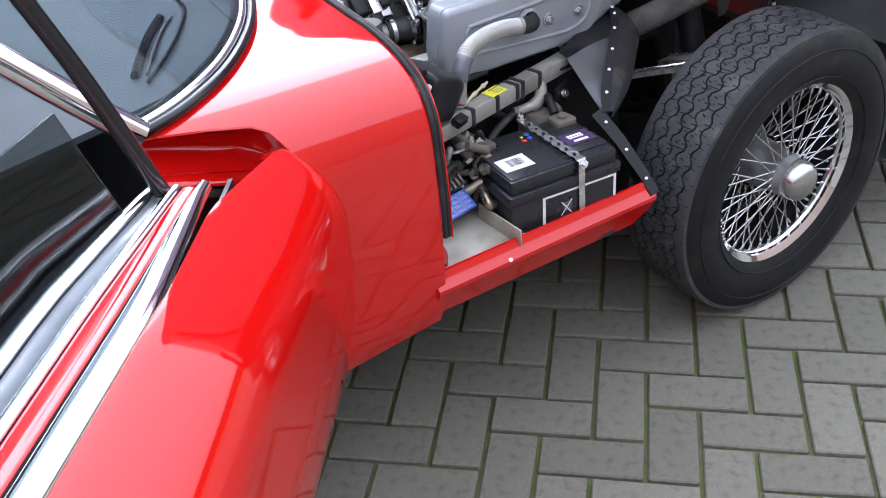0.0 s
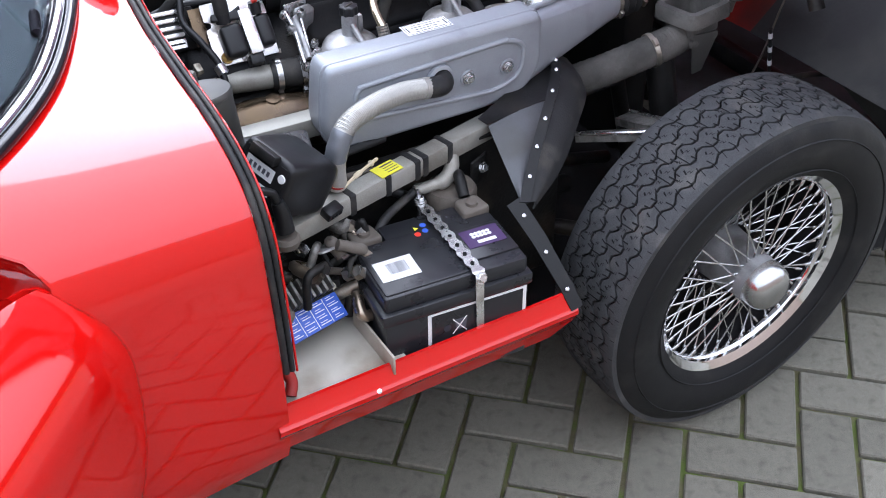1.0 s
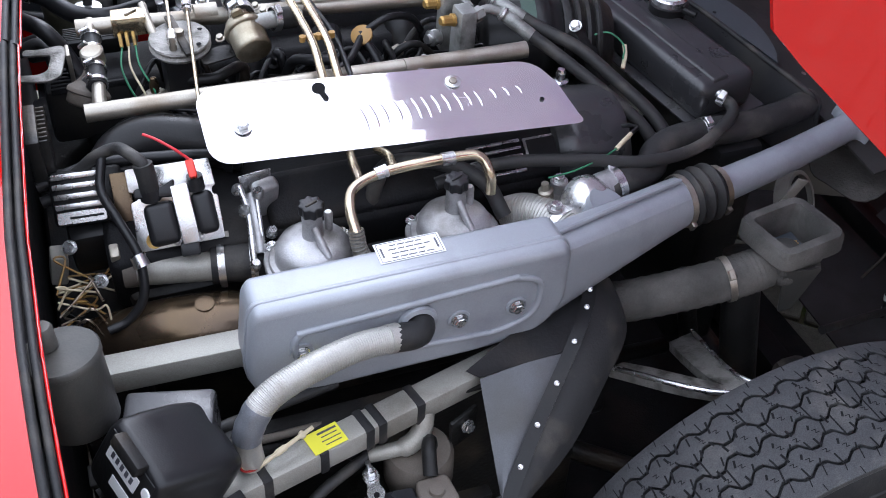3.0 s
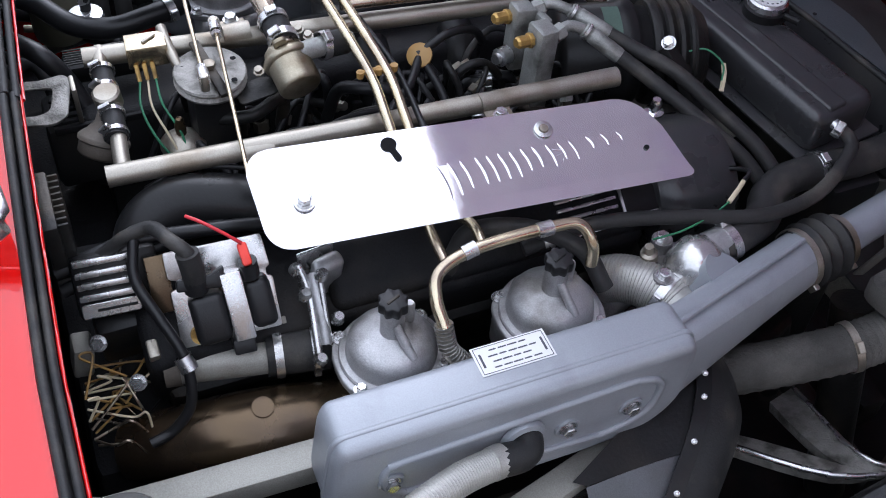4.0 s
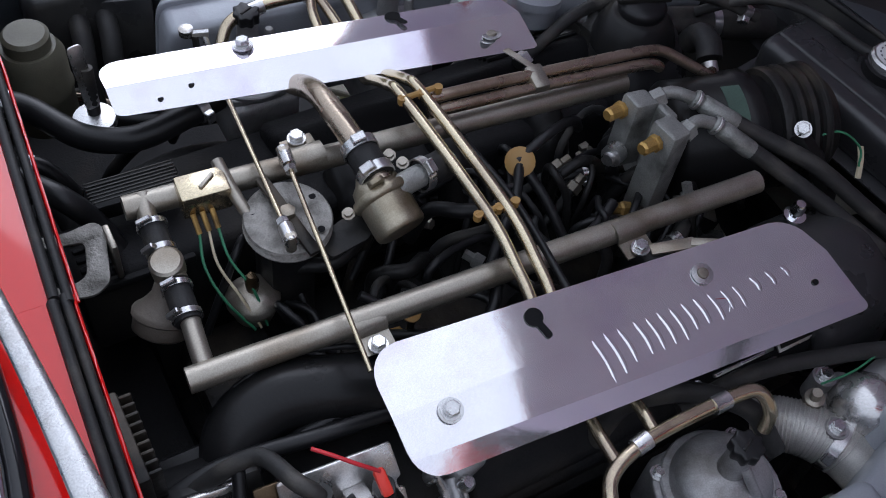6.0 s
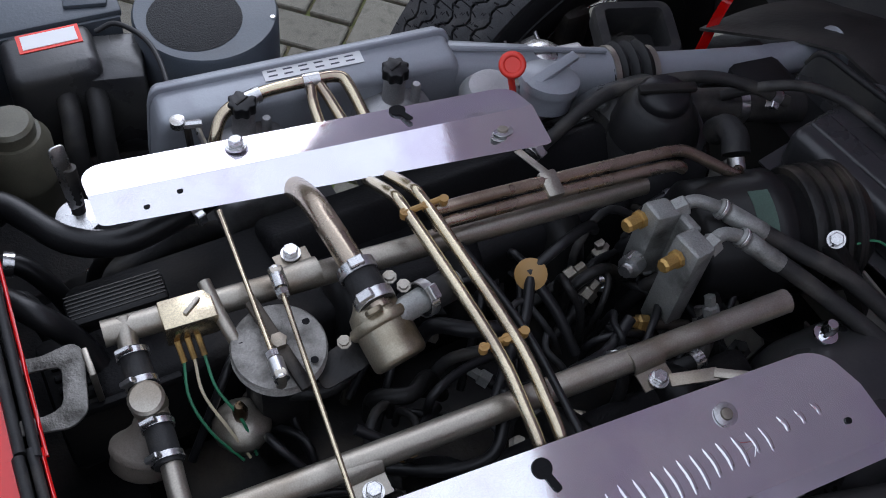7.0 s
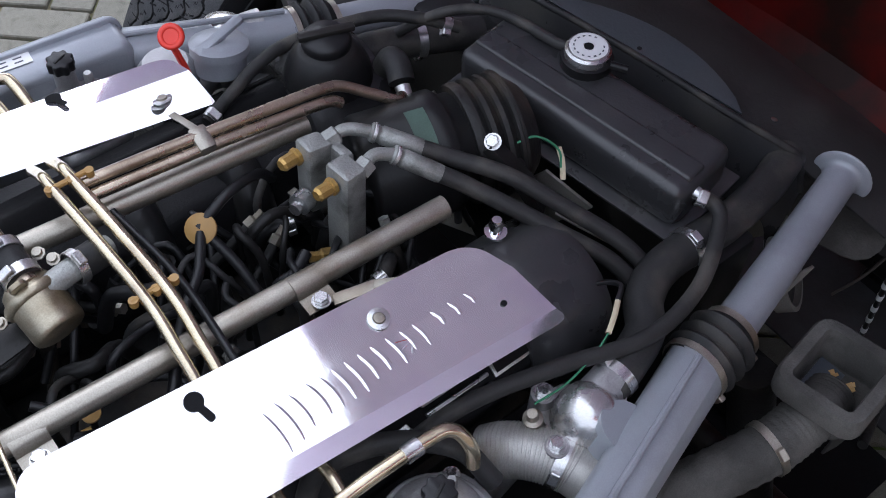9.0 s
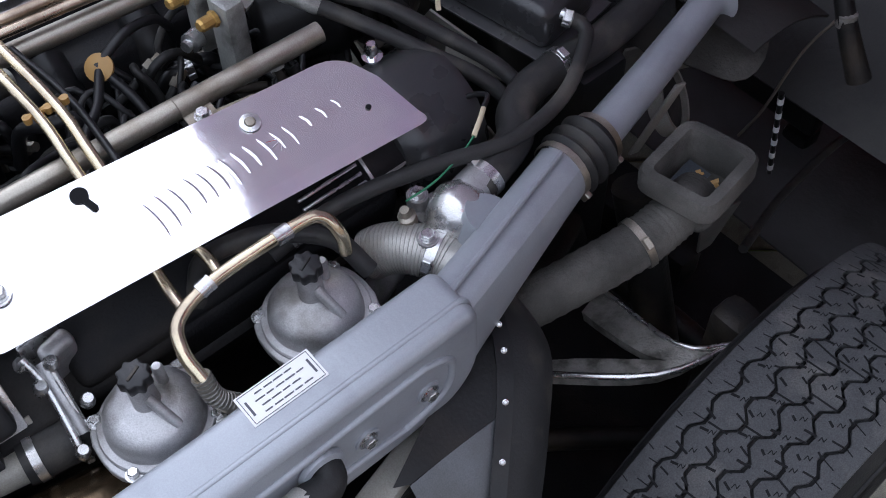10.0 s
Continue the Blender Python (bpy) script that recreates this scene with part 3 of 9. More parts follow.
part("footwell_panel", box(0.02, 1.30, 0.50, at(-1.14, C + 0.04, 0.56), 0.004), M_SEAT, body, "dark footwell bulkhead")
part("cabin_floor", box(1.4, 1.36, 0.02, at(-1.75, C, 0.31), 0.004), M_SEAT, body, "dark carpeted cabin floor")
# roof out of view, added to block light from the cabin
part("cabin_shade_roof", sheet([[(x, C + y, 1.20 - 0.03 * (y / 0.5) ** 2 - 0.10 * max(0, -2.2 - x)) for y in (-0.56, -0.3, 0, 0.3, 0.56)] for x in (-1.66, -1.9, -2.2, -2.6, -2.9)], 0.01), M_SEAT, body, "unseen black roof added to keep the cabin dark", 60)
part("rear_bulkhead", box(0.03, 1.30, 0.85, at(-2.45, C, 0.75), 0.01), M_SEAT, body, "dark cabin rear trim")
part("cabin_side", box(0.9, 0.02, 0.5, at(-1.60, 0.74, 0.58), 0.004), M_SEAT, body, "dark cabin trim")
part("seat", box(0.22, 0.46, 0.62, at(-1.86, -0.22, 0.62, 0, -14, 0), 0.06, 4), M_SEAT, body, "black leather seat")
part("outer_sill", box(1.2, 0.10, 0.12, at(-1.72, -0.60, 0.37), 0.02), M_RED, body, "red outer sill")

# ---------------------------------------------------------------- open door
door = hang(new("door"), body)
door.empty_display_size = 0.02
door.location = (-1.08, -0.66, 0.40)
tagged(door, "glossy red door standing open, with chrome waist strips")
fwd = Vector((-0.602, -0.799, 0))  # from the hinge to the latch
out = Vector((0.799, -0.602, 0))
hinge = Vector((-1.066, -0.655, 0))


def door_point(s, z, push):
    return hinge + fwd * s + out * push + Vector((0, 0, z))


def door_top(s):
    return 0.814 + 0.131 * s - 0.034 * (1 - min(1, s / 0.075)) ** 2 if s < 0.26 else 0.846 + 0.026 * min(1, (s - 0.26) / 0.25)


def waist(s):
    """Edges of the bands along the waist: skin, broad strip, red band, thin strip, felt, glass."""
    u = (s - 0.24) / 0.24
    k = min(1, u)
    edges = [-0.050 + 0.008 * k - 0.018 * max(0, u - 1)]
    for wide, grow in ((0.018, 0.020), (0.017, 0.014), (0.013, 0.004), (0.017, 0.012), (0.015, 0.008)):
        edges.append(edges[-1] - wide - grow * k)
    return edges


def door_base(s):
    """How far out the skin begins, under the waist strip."""
    if s > 0.26:
        return waist(s)[0]
    return 0.014 - 0.063 * (max(0, s) / 0.26) ** 0.8


rows = []
for i in range(30):
    q = (i / 29) ** 1.4
    row = []
    for k in range(29):
        t = (k / 28) ** 1.3
        nose = 0.020 - 0.045 * math.sin(math.pi * min(1, t * 1.25 + 0.05))
        s = nose + (1.02 - nose) * q
        top = door_top(max(0, s))
        z = top + (0.34 - top) * t ** 1.2
        # a sloping shoulder that turns down into a full side
        fall = min(1, max(0, (t - 0.10) / 0.24))
        full = (min(t, 0.10) + 0.24 * (fall - fall * fall / 2)) / 0.22
        bulge = door_base(s) + (0.072 - 0.03 * max(0, s) - door_base(s)) * full - 0.05 * max(0, (t - 0.55) / 0.45) ** 2
        row.append(door_point(s, z, bulge - 0.020 * (1 - min(1, (s - nose) / 0.045)) ** 2))
    rows.append(row)
part("outer_skin", sheet(rows, 0.004), M_RED, door, "curved red outer skin", 60)
edge_row = rows[0]
part("front_return", sheet([[p - out * 0.002, p - out * 0.016 + fwd * 0.004, p - out * 0.028 + fwd * 0.02] for p in edge_row], 0.003), M_RED, door, "", 60)
rows2 = [[door_point(s, z, -0.075 - 0.03 * (0.6 - z)) for z in (0.80, 0.7, 0.5, 0.36)] for s in (0.10, 0.3, 0.6, 0.9, 1.0)]
part("inner_panel", sheet(rows2, 0.006), M_SEAT, door, "black inner trim panel", 60)


def band(k0, k1, z, dome, s0, lap=0.001, lift=0.0):
    """A domed strip between two of the waist's edges."""
    rows_ = []
    for i in range(14):
        s = s0 + (1.0 - s0) * (i / 13) ** 1.3
        e = waist(s)
        a_, b_ = e[k0] + lap, e[k1] - lap
        low = 0.75 if i == 0 else 1.0
        rows_.append([door_point(s, z + lift * i / 13 + dome * low * math.sin(math.pi * k / 8), a_ + (b_ - a_) * (0.5 - 0.5 * math.cos(math.pi * k / 8))) for k in range(9)])
    return sheet(rows_, 0.003)


part("waist_strip", band(0, 1, 0.860, 0.016, 0.225, 0.0, 0.012), M_CHROME, door, "broad chrome waist strip", 60)
part("top_edge", band(1, 2, 0.864, 0.006, 0.235, 0.0015, 0.012), M_RED, door, "rounded red top of the door", 60)
part("waist_strip", band(2, 3, 0.866, 0.008, 0.235, 0.0, 0.012), M_CHROME, door, "thin chrome waist strip", 60)
part("glass_channel", band(3, 4, 0.864, -0.004, 0.24, -0.001, 0.012), M_SHEET, door, "grey window felt", 60)
part("glass_channel", band(4, 5, 0.866, 0.008, 0.24, 0.0, 0.012), M_CHROME, door, "bright edge of the window channel", 60)
for k, p_ in ((1, 0.006), (2, -0.001), (3, 0.0)):
    line = [door_point(s, 0.8735 + 0.012 * (s - 0.24) / 0.76 - (0.001 if k == 1 else 0.006), waist(s)[k] + p_) for s in (0.235, 0.3, 0.4, 0.5, 0.6, 0.8, 1.0)]
    part("groove", tube(line, 0.0016, 6, 3), M_RECESS_SHADE, door, "dark line between the strips", 60)
pane = part("window_pane", sheet([[door_point(s, 0.868, waist(s)[5] + 0.006), door_point(s + 0.05, 1.03, waist(s)[5] - 0.02)] for s in (0.30, 0.45, 0.6, 0.8, 0.98)], 0.004), M_SIDE_GLASS, door, "half-lowered door glass, tinted dark for the shaded cabin behind", 60)
pane.visible_shadow = False
rod = tube([door_point(0.245, 0.868, -0.106), door_point(0.30, 1.06, -0.147), door_point(0.36, 1.25, -0.196)], 0.011, 10, 5)
part("window_frame", rod, M_GLOSS, door, "black window guide rod", 60)

# wiper
wiper = thing("windscreen_wiper", (-0.85, -0.12, 0.88), "silver windscreen wiper arm on the red scuttle", "wiper")
part("pivot", tube([(-0.880, -0.136, 0.876), (-0.858, -0.127, 0.902), (-0.832, -0.122, 0.918)], lambda t: 0.0125 - 0.002 * t, 14, 5), M_ZINC, wiper, "cast pivot boss", 60)
arm = [(-0.834, -0.128, 0.926), (-0.836, -0.10, 0.933), (-0.842, -0.02, 0.948), (-0.852, 0.08, 0.972), (-0.862, 0.18, 1.0)]
b = blade(spline(arm, 4), [0.006 + 0.018 * min(1, k / 2) - 0.0012 * max(0, k - 3) for k in range(17)], 0.010)
part("arm", b, M_ZINC, wiper, "tapered silver arm", 60)
part("rivet", lathe([(0.004, 0), (0.004, 0.003), (0, 0.004)], 12, along((-0.835, -0.115, 0.932), (0, 0, 1))), M_CHROME, wiper)

# ---------------------------------------------------------------- wheels
def tyre_profile():
    """Radius and offset along the axle, outside first."""
    return [(0.205, 0.070), (0.222, 0.084), (0.25, 0.094), (0.275, 0.095), (0.298, 0.088), (0.312, 0.081), (0.3195, 0.0725)]


def build_wheel(name, at_m, label):
    w = thing(name, at_m.translation, label, "wheel", "front wheels")
    # tyre carcass, turned round the axle (local z points outwards)
    pr = tyre_profile()
    prof = pr + [(0.3215, 0.05), (0.3225, 0.02), (0.3225, -0.02), (0.3215, -0.05)] + [(r, -z) for r, z in pr[::-1]]
    tyre = part("tyre", lathe(prof, 72, at_m), M_TYRE, w, "black radial tyre", 60)
    # sidewalls
    for s in (1, -1):
        p2 = [(r + (0.001 if r < 0.3 else 0.0008), s * (z + 0.0015)) for r, z in pr]
        p2.append((0.3215, s * 0.067))
        rib = [(0.2262, s * 0.0885), (0.2275, s * 0.0905), (0.2290, s * 0.0890)]
        bb = lathe(p2, 72, at_m)
        lathe(rib, 72, at_m, bb)
        lathe([(0.2855, s * 0.0935), (0.287, s * 0.0955), (0.2885, s * 0.0930)], 72, at_m, bb)
        part("sidewall", bb, M_TYRE, tyre, "smooth tyre sidewall", 60)
    # six ribs between five zigzag grooves that run round the tyre
    rnd = random.Random(4)
    R = 0.3305
    waves = 46
    per = 8
    n = waves * per
    edge = [0.081, 0.0560, 0.0275, 0.0, -0.0275, -0.0560, -0.081]

    def wave(l, k):
        if l in (0, 6):
            return edge[l]
        u = (k / per + 0.13 * l + (0.5 if l % 2 else 0)) % 1
        w_ = -1 if u < 0.28 else (-1 + 2 * (u - 0.28) / 0.22 if u < 0.5 else (1 if u < 0.78 else 1 - 2 * (u - 0.78) / 0.22))
        return edge[l] + w_ * (0.0056 if l not in (1, 5) else 0.0042) + 0.0006 * math.sin(k * 0.37 + l)

    def pt(a, z, r):
        drop = 0.0045 * (abs(z) / 0.069) ** 2.6
        return at_m @ Vector(((r - drop) * math.cos(a), (r - drop) * math.sin(a), z))

    for l in range(6):
        g0, g1 = (0.0 if l == 0 else 0.0022), (0.0 if l == 5 else 0.0022)
        bm = bmesh.new()
        rows_ = []
        for k in range(n):
            a = 2 * math.pi * k / n
            z0, z1 = wave(l, k) - g0, wave(l + 1, k) + g1
            prof_ = [(z0, R - 0.010), (z0, R - 0.0006), (z0 + (z1 - z0) * 0.06, R), ((z0 + z1) / 2, R), (z0 + (z1 - z0) * 0.94, R), (z1, R - 0.0006), (z1, R - 0.010)]
            rows_.append([bm.verts.new(pt(a, z, r)) for z, r in prof_])
        for k in range(n):
            r0, r1 = rows_[k], rows_[(k + 1) % n]
            for q in range(6):
                bm.faces.new((r0[q], r0[q + 1], r1[q + 1], r1[q]))
        part("tread_rib", bm, M_TREAD, tyre, "zigzag tread rib", 40)
    # short near-black strips laid across the ribs, as the shade in cut slits
    bm = bmesh.new()

    def slit(k0, z0, k1, z1, wd=0.0007):
        p, q = pt(2 * math.pi * k0 / n, z0, R + 0.0003), pt(2 * math.pi * k1 / n, z1, R + 0.0003)
        u_ = (q - p).normalized()
        nrm = (p - at_m.translation)
        ax = at_m.to_3x3() @ Vector((0, 0, 1))
        nrm = (nrm - ax * nrm.dot(ax)).normalized()
        sd = u_.cross(nrm) * wd
        bm.faces.new([bm.verts.new(v) for v in (p - sd, q - sd, q + sd, p + sd)])

    for l in range(6):
        for k in range(waves):
            for j in (0, 1):
                kc = k * per + j * per / 2 + rnd.uniform(-0.5, 0.5)
                za, zb = wave(l, int(kc) % n), wave(l + 1, int(kc) % n)
                if l in (0, 5):
                    zi, zo = (zb, za) if l == 0 else (za, zb)
                    slit(kc, zi, kc + 0.4, zi + (zo - zi) * 0.5)
                    if j:
                        slit(kc + 2, zo, kc + 2.2, zo + (zi - zo) * 0.3)
                    continue
                zm = (za + zb) / 2 + rnd.uniform(-0.0015, 0.0015)
                lean = 1 if (l + j) % 2 else -1
                slit(kc, za, kc + 0.5 * lean, za + (zb - za) * (0.9 if rnd.random() < 0.35 else 0.34), 0.0011)
                slit(kc + 2.2, zb, kc + 2.2 - 0.5 * lean, zb + (za - zb) * rnd.uniform(0.28, 0.46), 0.0014)
                # a small Z
                if rnd.random() < 0.25:
                    continue
                slit(kc + 0.8, zm + 0.0028, kc + 1.7, zm + 0.0028, 0.0005)
                slit(kc + 1.7, zm + 0.0028, kc + 1.2, zm - 0.0012, 0.0005)
                slit(kc + 1.2, zm - 0.0012, kc + 2.2, zm - 0.0016, 0.0005)
    cuts = part("tread_sipe", bm, M_RECESS_SHADE, tyre)
    tagged(cuts, kind="stuff")
    # rim
    rim = [(0.196, 0.066), (0.2075, 0.074), (0.2085, 0.071), (0.206, 0.060), (0.196, 0.054), (0.190, 0.030), (0.178, 0.020), (0.176, -0.02), (0.188, -0.035), (0.2, -0.06), (0.207, -0.07),
           (0.200, -0.072), (0.19, -0.055), (0.182, -0.035), (0.170, -0.022), (0.170, 0.022), (0.182, 0.034), (0.190, 0.056), (0.196, 0.066)]
    part("rim", lathe(rim[:5] + [(0.1935, 0.056), (0.1935, 0.064), (0.196, 0.066)], 72, at_m), M_CHROME, w, "chrome wheel rim", 50)
    # well and backplate have the shade behind the spokes in their colour
    part("rim_well", lathe(rim[4:-2], 72, at_m), M_RECESS_SHADE, w, "rim well behind the spokes, near-black for the shade there", 50)
    part("rim_step", lathe([(0.1934, 0.0575), (0.1910, 0.0550), (0.1896, 0.0495), (0.1890, 0.046)], 72, at_m), M_CHROME, w, "inner dull step of the rim", 50)
    part("dust_shield", lathe([(0.02, -0.075), (0.165, -0.07), (0.165, -0.066), (0.02, -0.07)], 40, at_m), M_RECESS_SHADE, w, "brake backplate, near-black for the shade behind the spokes", 50)
    part("hub", lathe([(0.0, -0.06), (0.075, -0.06), (0.075, -0.05), (0.055, -0.03), (0.050, 0.03), (0.046, 0.06), (0.044, 0.088), (0.0, 0.088)], 32, at_m), M_CAST, w, "splined wheel hub", 40)
    cap = [(0.0, 0.128), (0.020, 0.127), (0.034, 0.122), (0.042, 0.112), (0.046, 0.098), (0.048, 0.088), (0.040, 0.084)]
    part("spinner", lathe(cap, 36, at_m), M_SPOKE, w, "chrome knock-off hub nut", 40)
    part("brake_disc", lathe([(0.05, -0.095), (0.135, -0.095), (0.135, -0.085), (0.05, -0.085)], 36, at_m), M_IRON, w, "dull brake disc behind the spokes")
    # wire spokes with their nipples
    sp = mesh_of("spoke", tube([(0, 0, 0), (0, 0, 1)], 0.0018, 6, 1, smooth=False), M_SPOKE, 60)
    ni = mesh_of("nipple", lathe([(0.0042, -0.002), (0.0042, 0.010), (0.0025, 0.012), (0, 0.012)], 8), M_SPOKE, 60)
    for k in range(72):
        a = 2 * math.pi * k / 72
        outer = k % 2 == 0
        lean = 0.34 if k % 4 < 2 else -0.34
        r0, z0 = (0.046, 0.066) if outer else (0.060, -0.010)
        r1, z1 = (0.1880, 0.049) if outer else (0.1870, 0.040)
        p = at_m @ Vector((r0 * math.cos(a + lean), r0 * math.sin(a + lean), z0))
        q = at_m @ Vector((r1 * math.cos(a), r1 * math.sin(a), z1))
        m = along(p, q - p) @ Matrix.Diagonal((1, 1, (q - p).length, 1))
        share("spoke", sp, m, w)
        share("nipple", ni, along(q, p - q), w)
    return w


wheel_m = Matrix.Translation((0.047, -0.581, 0.331)) @ pose(0, 0, 0, 90, 0, 2.0) @ pose(0, 0, 0, 1.5, 0, 0)
build_wheel("wheel", wheel_m, "wire-spoked chrome wheel with a blocky black tyre on the paving")
wheel_l = Matrix.Translation((0.145, C + 0.650, 0.331)) @ pose(0, 0, 0, -90, 0, 8.0)
build_wheel("wheel", wheel_l, "wire-spoked chrome wheel beyond the engine, on the paving")

# ---------------------------------------------------------------- engine
bolt5 = bolt_mesh("bolt", 0.0055)
bolt8 = bolt_mesh("bolt", 0.0072, 0.0065, 1.28)

engine = thing("engine_block", (-0.45, C, 0.25), "dark oily twelve-cylinder engine block in the bay", "engine")
part("crankcase", box(0.62, 0.30, 0.30, at(-0.42, C, 0.40), 0.02), M_IRON, engine, "dark crankcase")
for side in (-1, 1):
    part("cylinder_head", box(0.60, 0.13, 0.20, at(-0.43, C + side * 0.15, 0.59, side * -28, 0, 0), 0.012), M_IRON, engine, "dark cylinder bank")
part("valley", box(0.56, 0.16, 0.05, at(-0.43, C, 0.62), 0.02), M_IRON, engine, "grimy valley between the banks")


def cam_cover(side):
    c = thing("cam_cover", (-0.45, C + side * 0.17, 0.68), "black finned cam cover with a rounded front end", "cam cover", "cam covers")
    tilt = side * -14
    part("body", box(0.58, 0.165, 0.10, at(-0.455, C + side * 0.165, 0.685, tilt), 0.014, 3), M_CRACKLE, c)
    part("shoulder", box(0.46, 0.075, 0.055, at(-0.315, C + side * 0.208, 0.722, side * -35), 0.012, 3), M_CRACKLE, c, "sloping black shoulder")
    prof = [(0, 0), (0.070, 0), (0.082, 0.012), (0.086, 0.03), (0.086, 0.085), (0.076, 0.104), (0.05, 0.112), (0, 0.114)]
    part("front_end", lathe(prof, 40, along((-0.150, C + side * 0.185, 0.706), (1, 0, -0.04))), M_TANK, c, "rounded black end cap", 40)
    for k in range(6):
        if side > 0:
            part("fin", box(0.105, 0.0085, 0.009, at(-0.724, C + 0.094 + 0.0155 * k, 0.746 - 0.0038 * k, tilt), 0.002), M_CRACKLE, c)
    if side < 0:
        # sloping rear face with bright ground fins
        fm = Matrix.Translation((-0.762, -0.084, 0.768)) @ pose(0, 0, 0, 58, 0, -4)
        part("fin_block", box(0.086, 0.068, 0.050, fm @ at(0.010, -0.004, -0.027), 0.006), M_BLACK, c, "black ribbed rear face", 40)
        for k in range(5):
            if k == 4:
                rim_ = prism(rounded([(-0.029, -0.0075), (0.029, -0.0075), (0.029, 0.0075), (-0.029, 0.0075)], 0.003, 2), 0.003, fm @ at(0, 0.022 - 0.0122 * k, -0.001), 0.0006, 1)
                part("fin", rim_, M_BRIGHT, c, "bright ground fin")
                part("fin_slot", box(0.040, 0.0028, 0.001, fm @ at(0.006, 0.022 - 0.0122 * k, 0.0024), 0.0004), M_BLACK, c)
            else:
                part("fin", box(0.058, 0.0072, 0.006, fm @ at(0, 0.024 - 0.0122 * k, 0), 0.0015), M_BRIGHT, c, "bright ground fin")
    part("rear_end", box(0.120, 0.11, 0.08, at(-0.726, C + side * 0.138, 0.695, tilt), 0.01), M_BLACK, c)
    for k in range(5):
        part("rib", box(0.075, 0.004, 0.005, at(-0.235, C + side * (0.212 + 0.0085 * k), 0.7555 - 0.0060 * k, side * -35), 0.001), M_ZINC if side < 0 else M_CRACKLE, c)
    part("badge_plate", box(0.105, 0.040, 0.003, at(-0.140, C + side * 0.2275, 0.7445, side * -35), 0.001), M_ZINC if side < 0 else M_CRACKLE, c, "framed plate")
    part("badge_field", box(0.098, 0.033, 0.002, at(-0.140, C + side * 0.2285, 0.7460, side * -35), 0.0005), M_BLACK, c)
    nut = lathe([(0.012, 0), (0.012, 0.003), (0.007, 0.004), (0.0075, 0.016), (0.005, 0.021), (0, 0.022)], 14, at(-0.105, C + side * 0.135, 0.782))
    part("dome_nut", nut, M_CHROME, c, "chrome dome nut", 50)
    return c


cam_cover(-1)
cam_cover(1)


def manifold_box(side):
    """The grey air box on the outside of a bank, with its bolts."""
    sink, near = (0.0, 0.0) if side < 0 else (0.0, 0.051)

    def Y(d):
        return C + side * (d - near)
    w = thing("air_box", (-0.42, Y(0.43), 0.64), "grey hammer-finish air cleaner box bolted to the carburettors", "air box", "air boxes")
    # the far box stands a little askew
    c0 = Vector(w.location)
    askew = Matrix.Identity(4) if side < 0 else Matrix.Translation(c0 + Vector((-0.005, 0, 0))) @ Matrix.Rotation(radians(-5.4), 4, "Z") @ Matrix.Diagonal((0.9, 1, 1, 1)) @ Matrix.Translation(-c0)
    p0 = askew.inverted() @ Vector((-0.020, Y(0.350), 0.715) if side < 0 else (-0.066, 0.386, 0.715))
    end = askew.inverted() @ Vector((0.296, Y(0.279), 0.722) if side < 0 else (0.246, 0.320, 0.700))
    d_end = side * (p0.y - C) + near
    pts = rounded([(-0.612, 0.772), (-0.604, 0.786), (-0.240, 0.786), (-0.231, 0.772), (-0.231, 0.690), (-0.262, 0.652), (-0.330, 0.641), (-0.560, 0.641), (-0.612, 0.652), (-0.622, 0.690)],
                  [0.012, 0.01, 0.01, 0.012, 0.04, 0.03, 0.03, 0.03, 0.03, 0.03], 4)
    pts = [(x, z - sink) for x, z in pts]
    m = Matrix(((1, 0, 0, 0), (0, 0, side, Y(0.392)), (0, 1, 0, 0), (0, 0, 0, 1)))
    part("shell", prism(pts, 0.066, m, 0.011, 4), M_GREY, w, "", 50)
    # seam and raised rim
    part("seam", prism([(x * 1.0 + (x + 0.425) * 0.012, z + (z - 0.714 + sink) * (0.02 if side < 0 else 0.09)) for x, z in pts], 0.006, m @ Matrix.Translation((0, 0, 0.044)), 0.002), M_GREY, w, "", 50)
    # pressed oval in the face
    oval = rounded([(-0.572, 0.745), (-0.300, 0.757), (-0.268, 0.742), (-0.272, 0.690), (-0.318, 0.672), (-0.560, 0.690)], 0.03, 6)
    b = bmesh.new()
    ring = [(x, Y(0.4585), z - sink) for x, z in oval]
    tube(ring + ring[:2], 0.0045, 8, 2, b)
    part("pressing", b, M_GREY, w, "", 60)
    for x, z in ((-0.299, 0.709), (-0.372, 0.709), (-0.559, 0.715)):
        z -= sink
        part("cup", lathe([(0.014, 0), (0.0135, 0.003), (0.011, 0.0035), (0.010, 0.001), (0, 0.001)], 20, along((x, Y(0.4575), z), (0, side, 0))), M_GREY, w)
        share("bolt", bolt8, along((x, Y(0.459), z), (0, side, 0)), w)
    # duct to the front
    rows = []
    for i in range(7):
        t = i / 6
        x = -0.255 + (p0.x + 0.003 + 0.255) * t
        cy, cz = 0.425 + (d_end - 0.425) * t, 0.716 - 0.001 * t - sink * (1 - t)
        hy, hz = 0.029 + 0.005 * t, 0.058 - 0.024 * t
        p = 0.25 + 0.75 * t
        ring = []
        for k in range(25):
            a = 2 * math.pi * k / 24 + math.pi / 4
            ca, sa = math.cos(a), math.sin(a)
            ex = 0.35 + 0.65 * t
            ring.append((x, Y(cy + hy * math.copysign(abs(ca) ** ex, ca)), cz + hz * math.copysign(abs(sa) ** ex, sa)))
        rows.append(ring)
    part("duct", sheet(rows, 0.003), M_GREY, w, "tapering grey duct", 45)
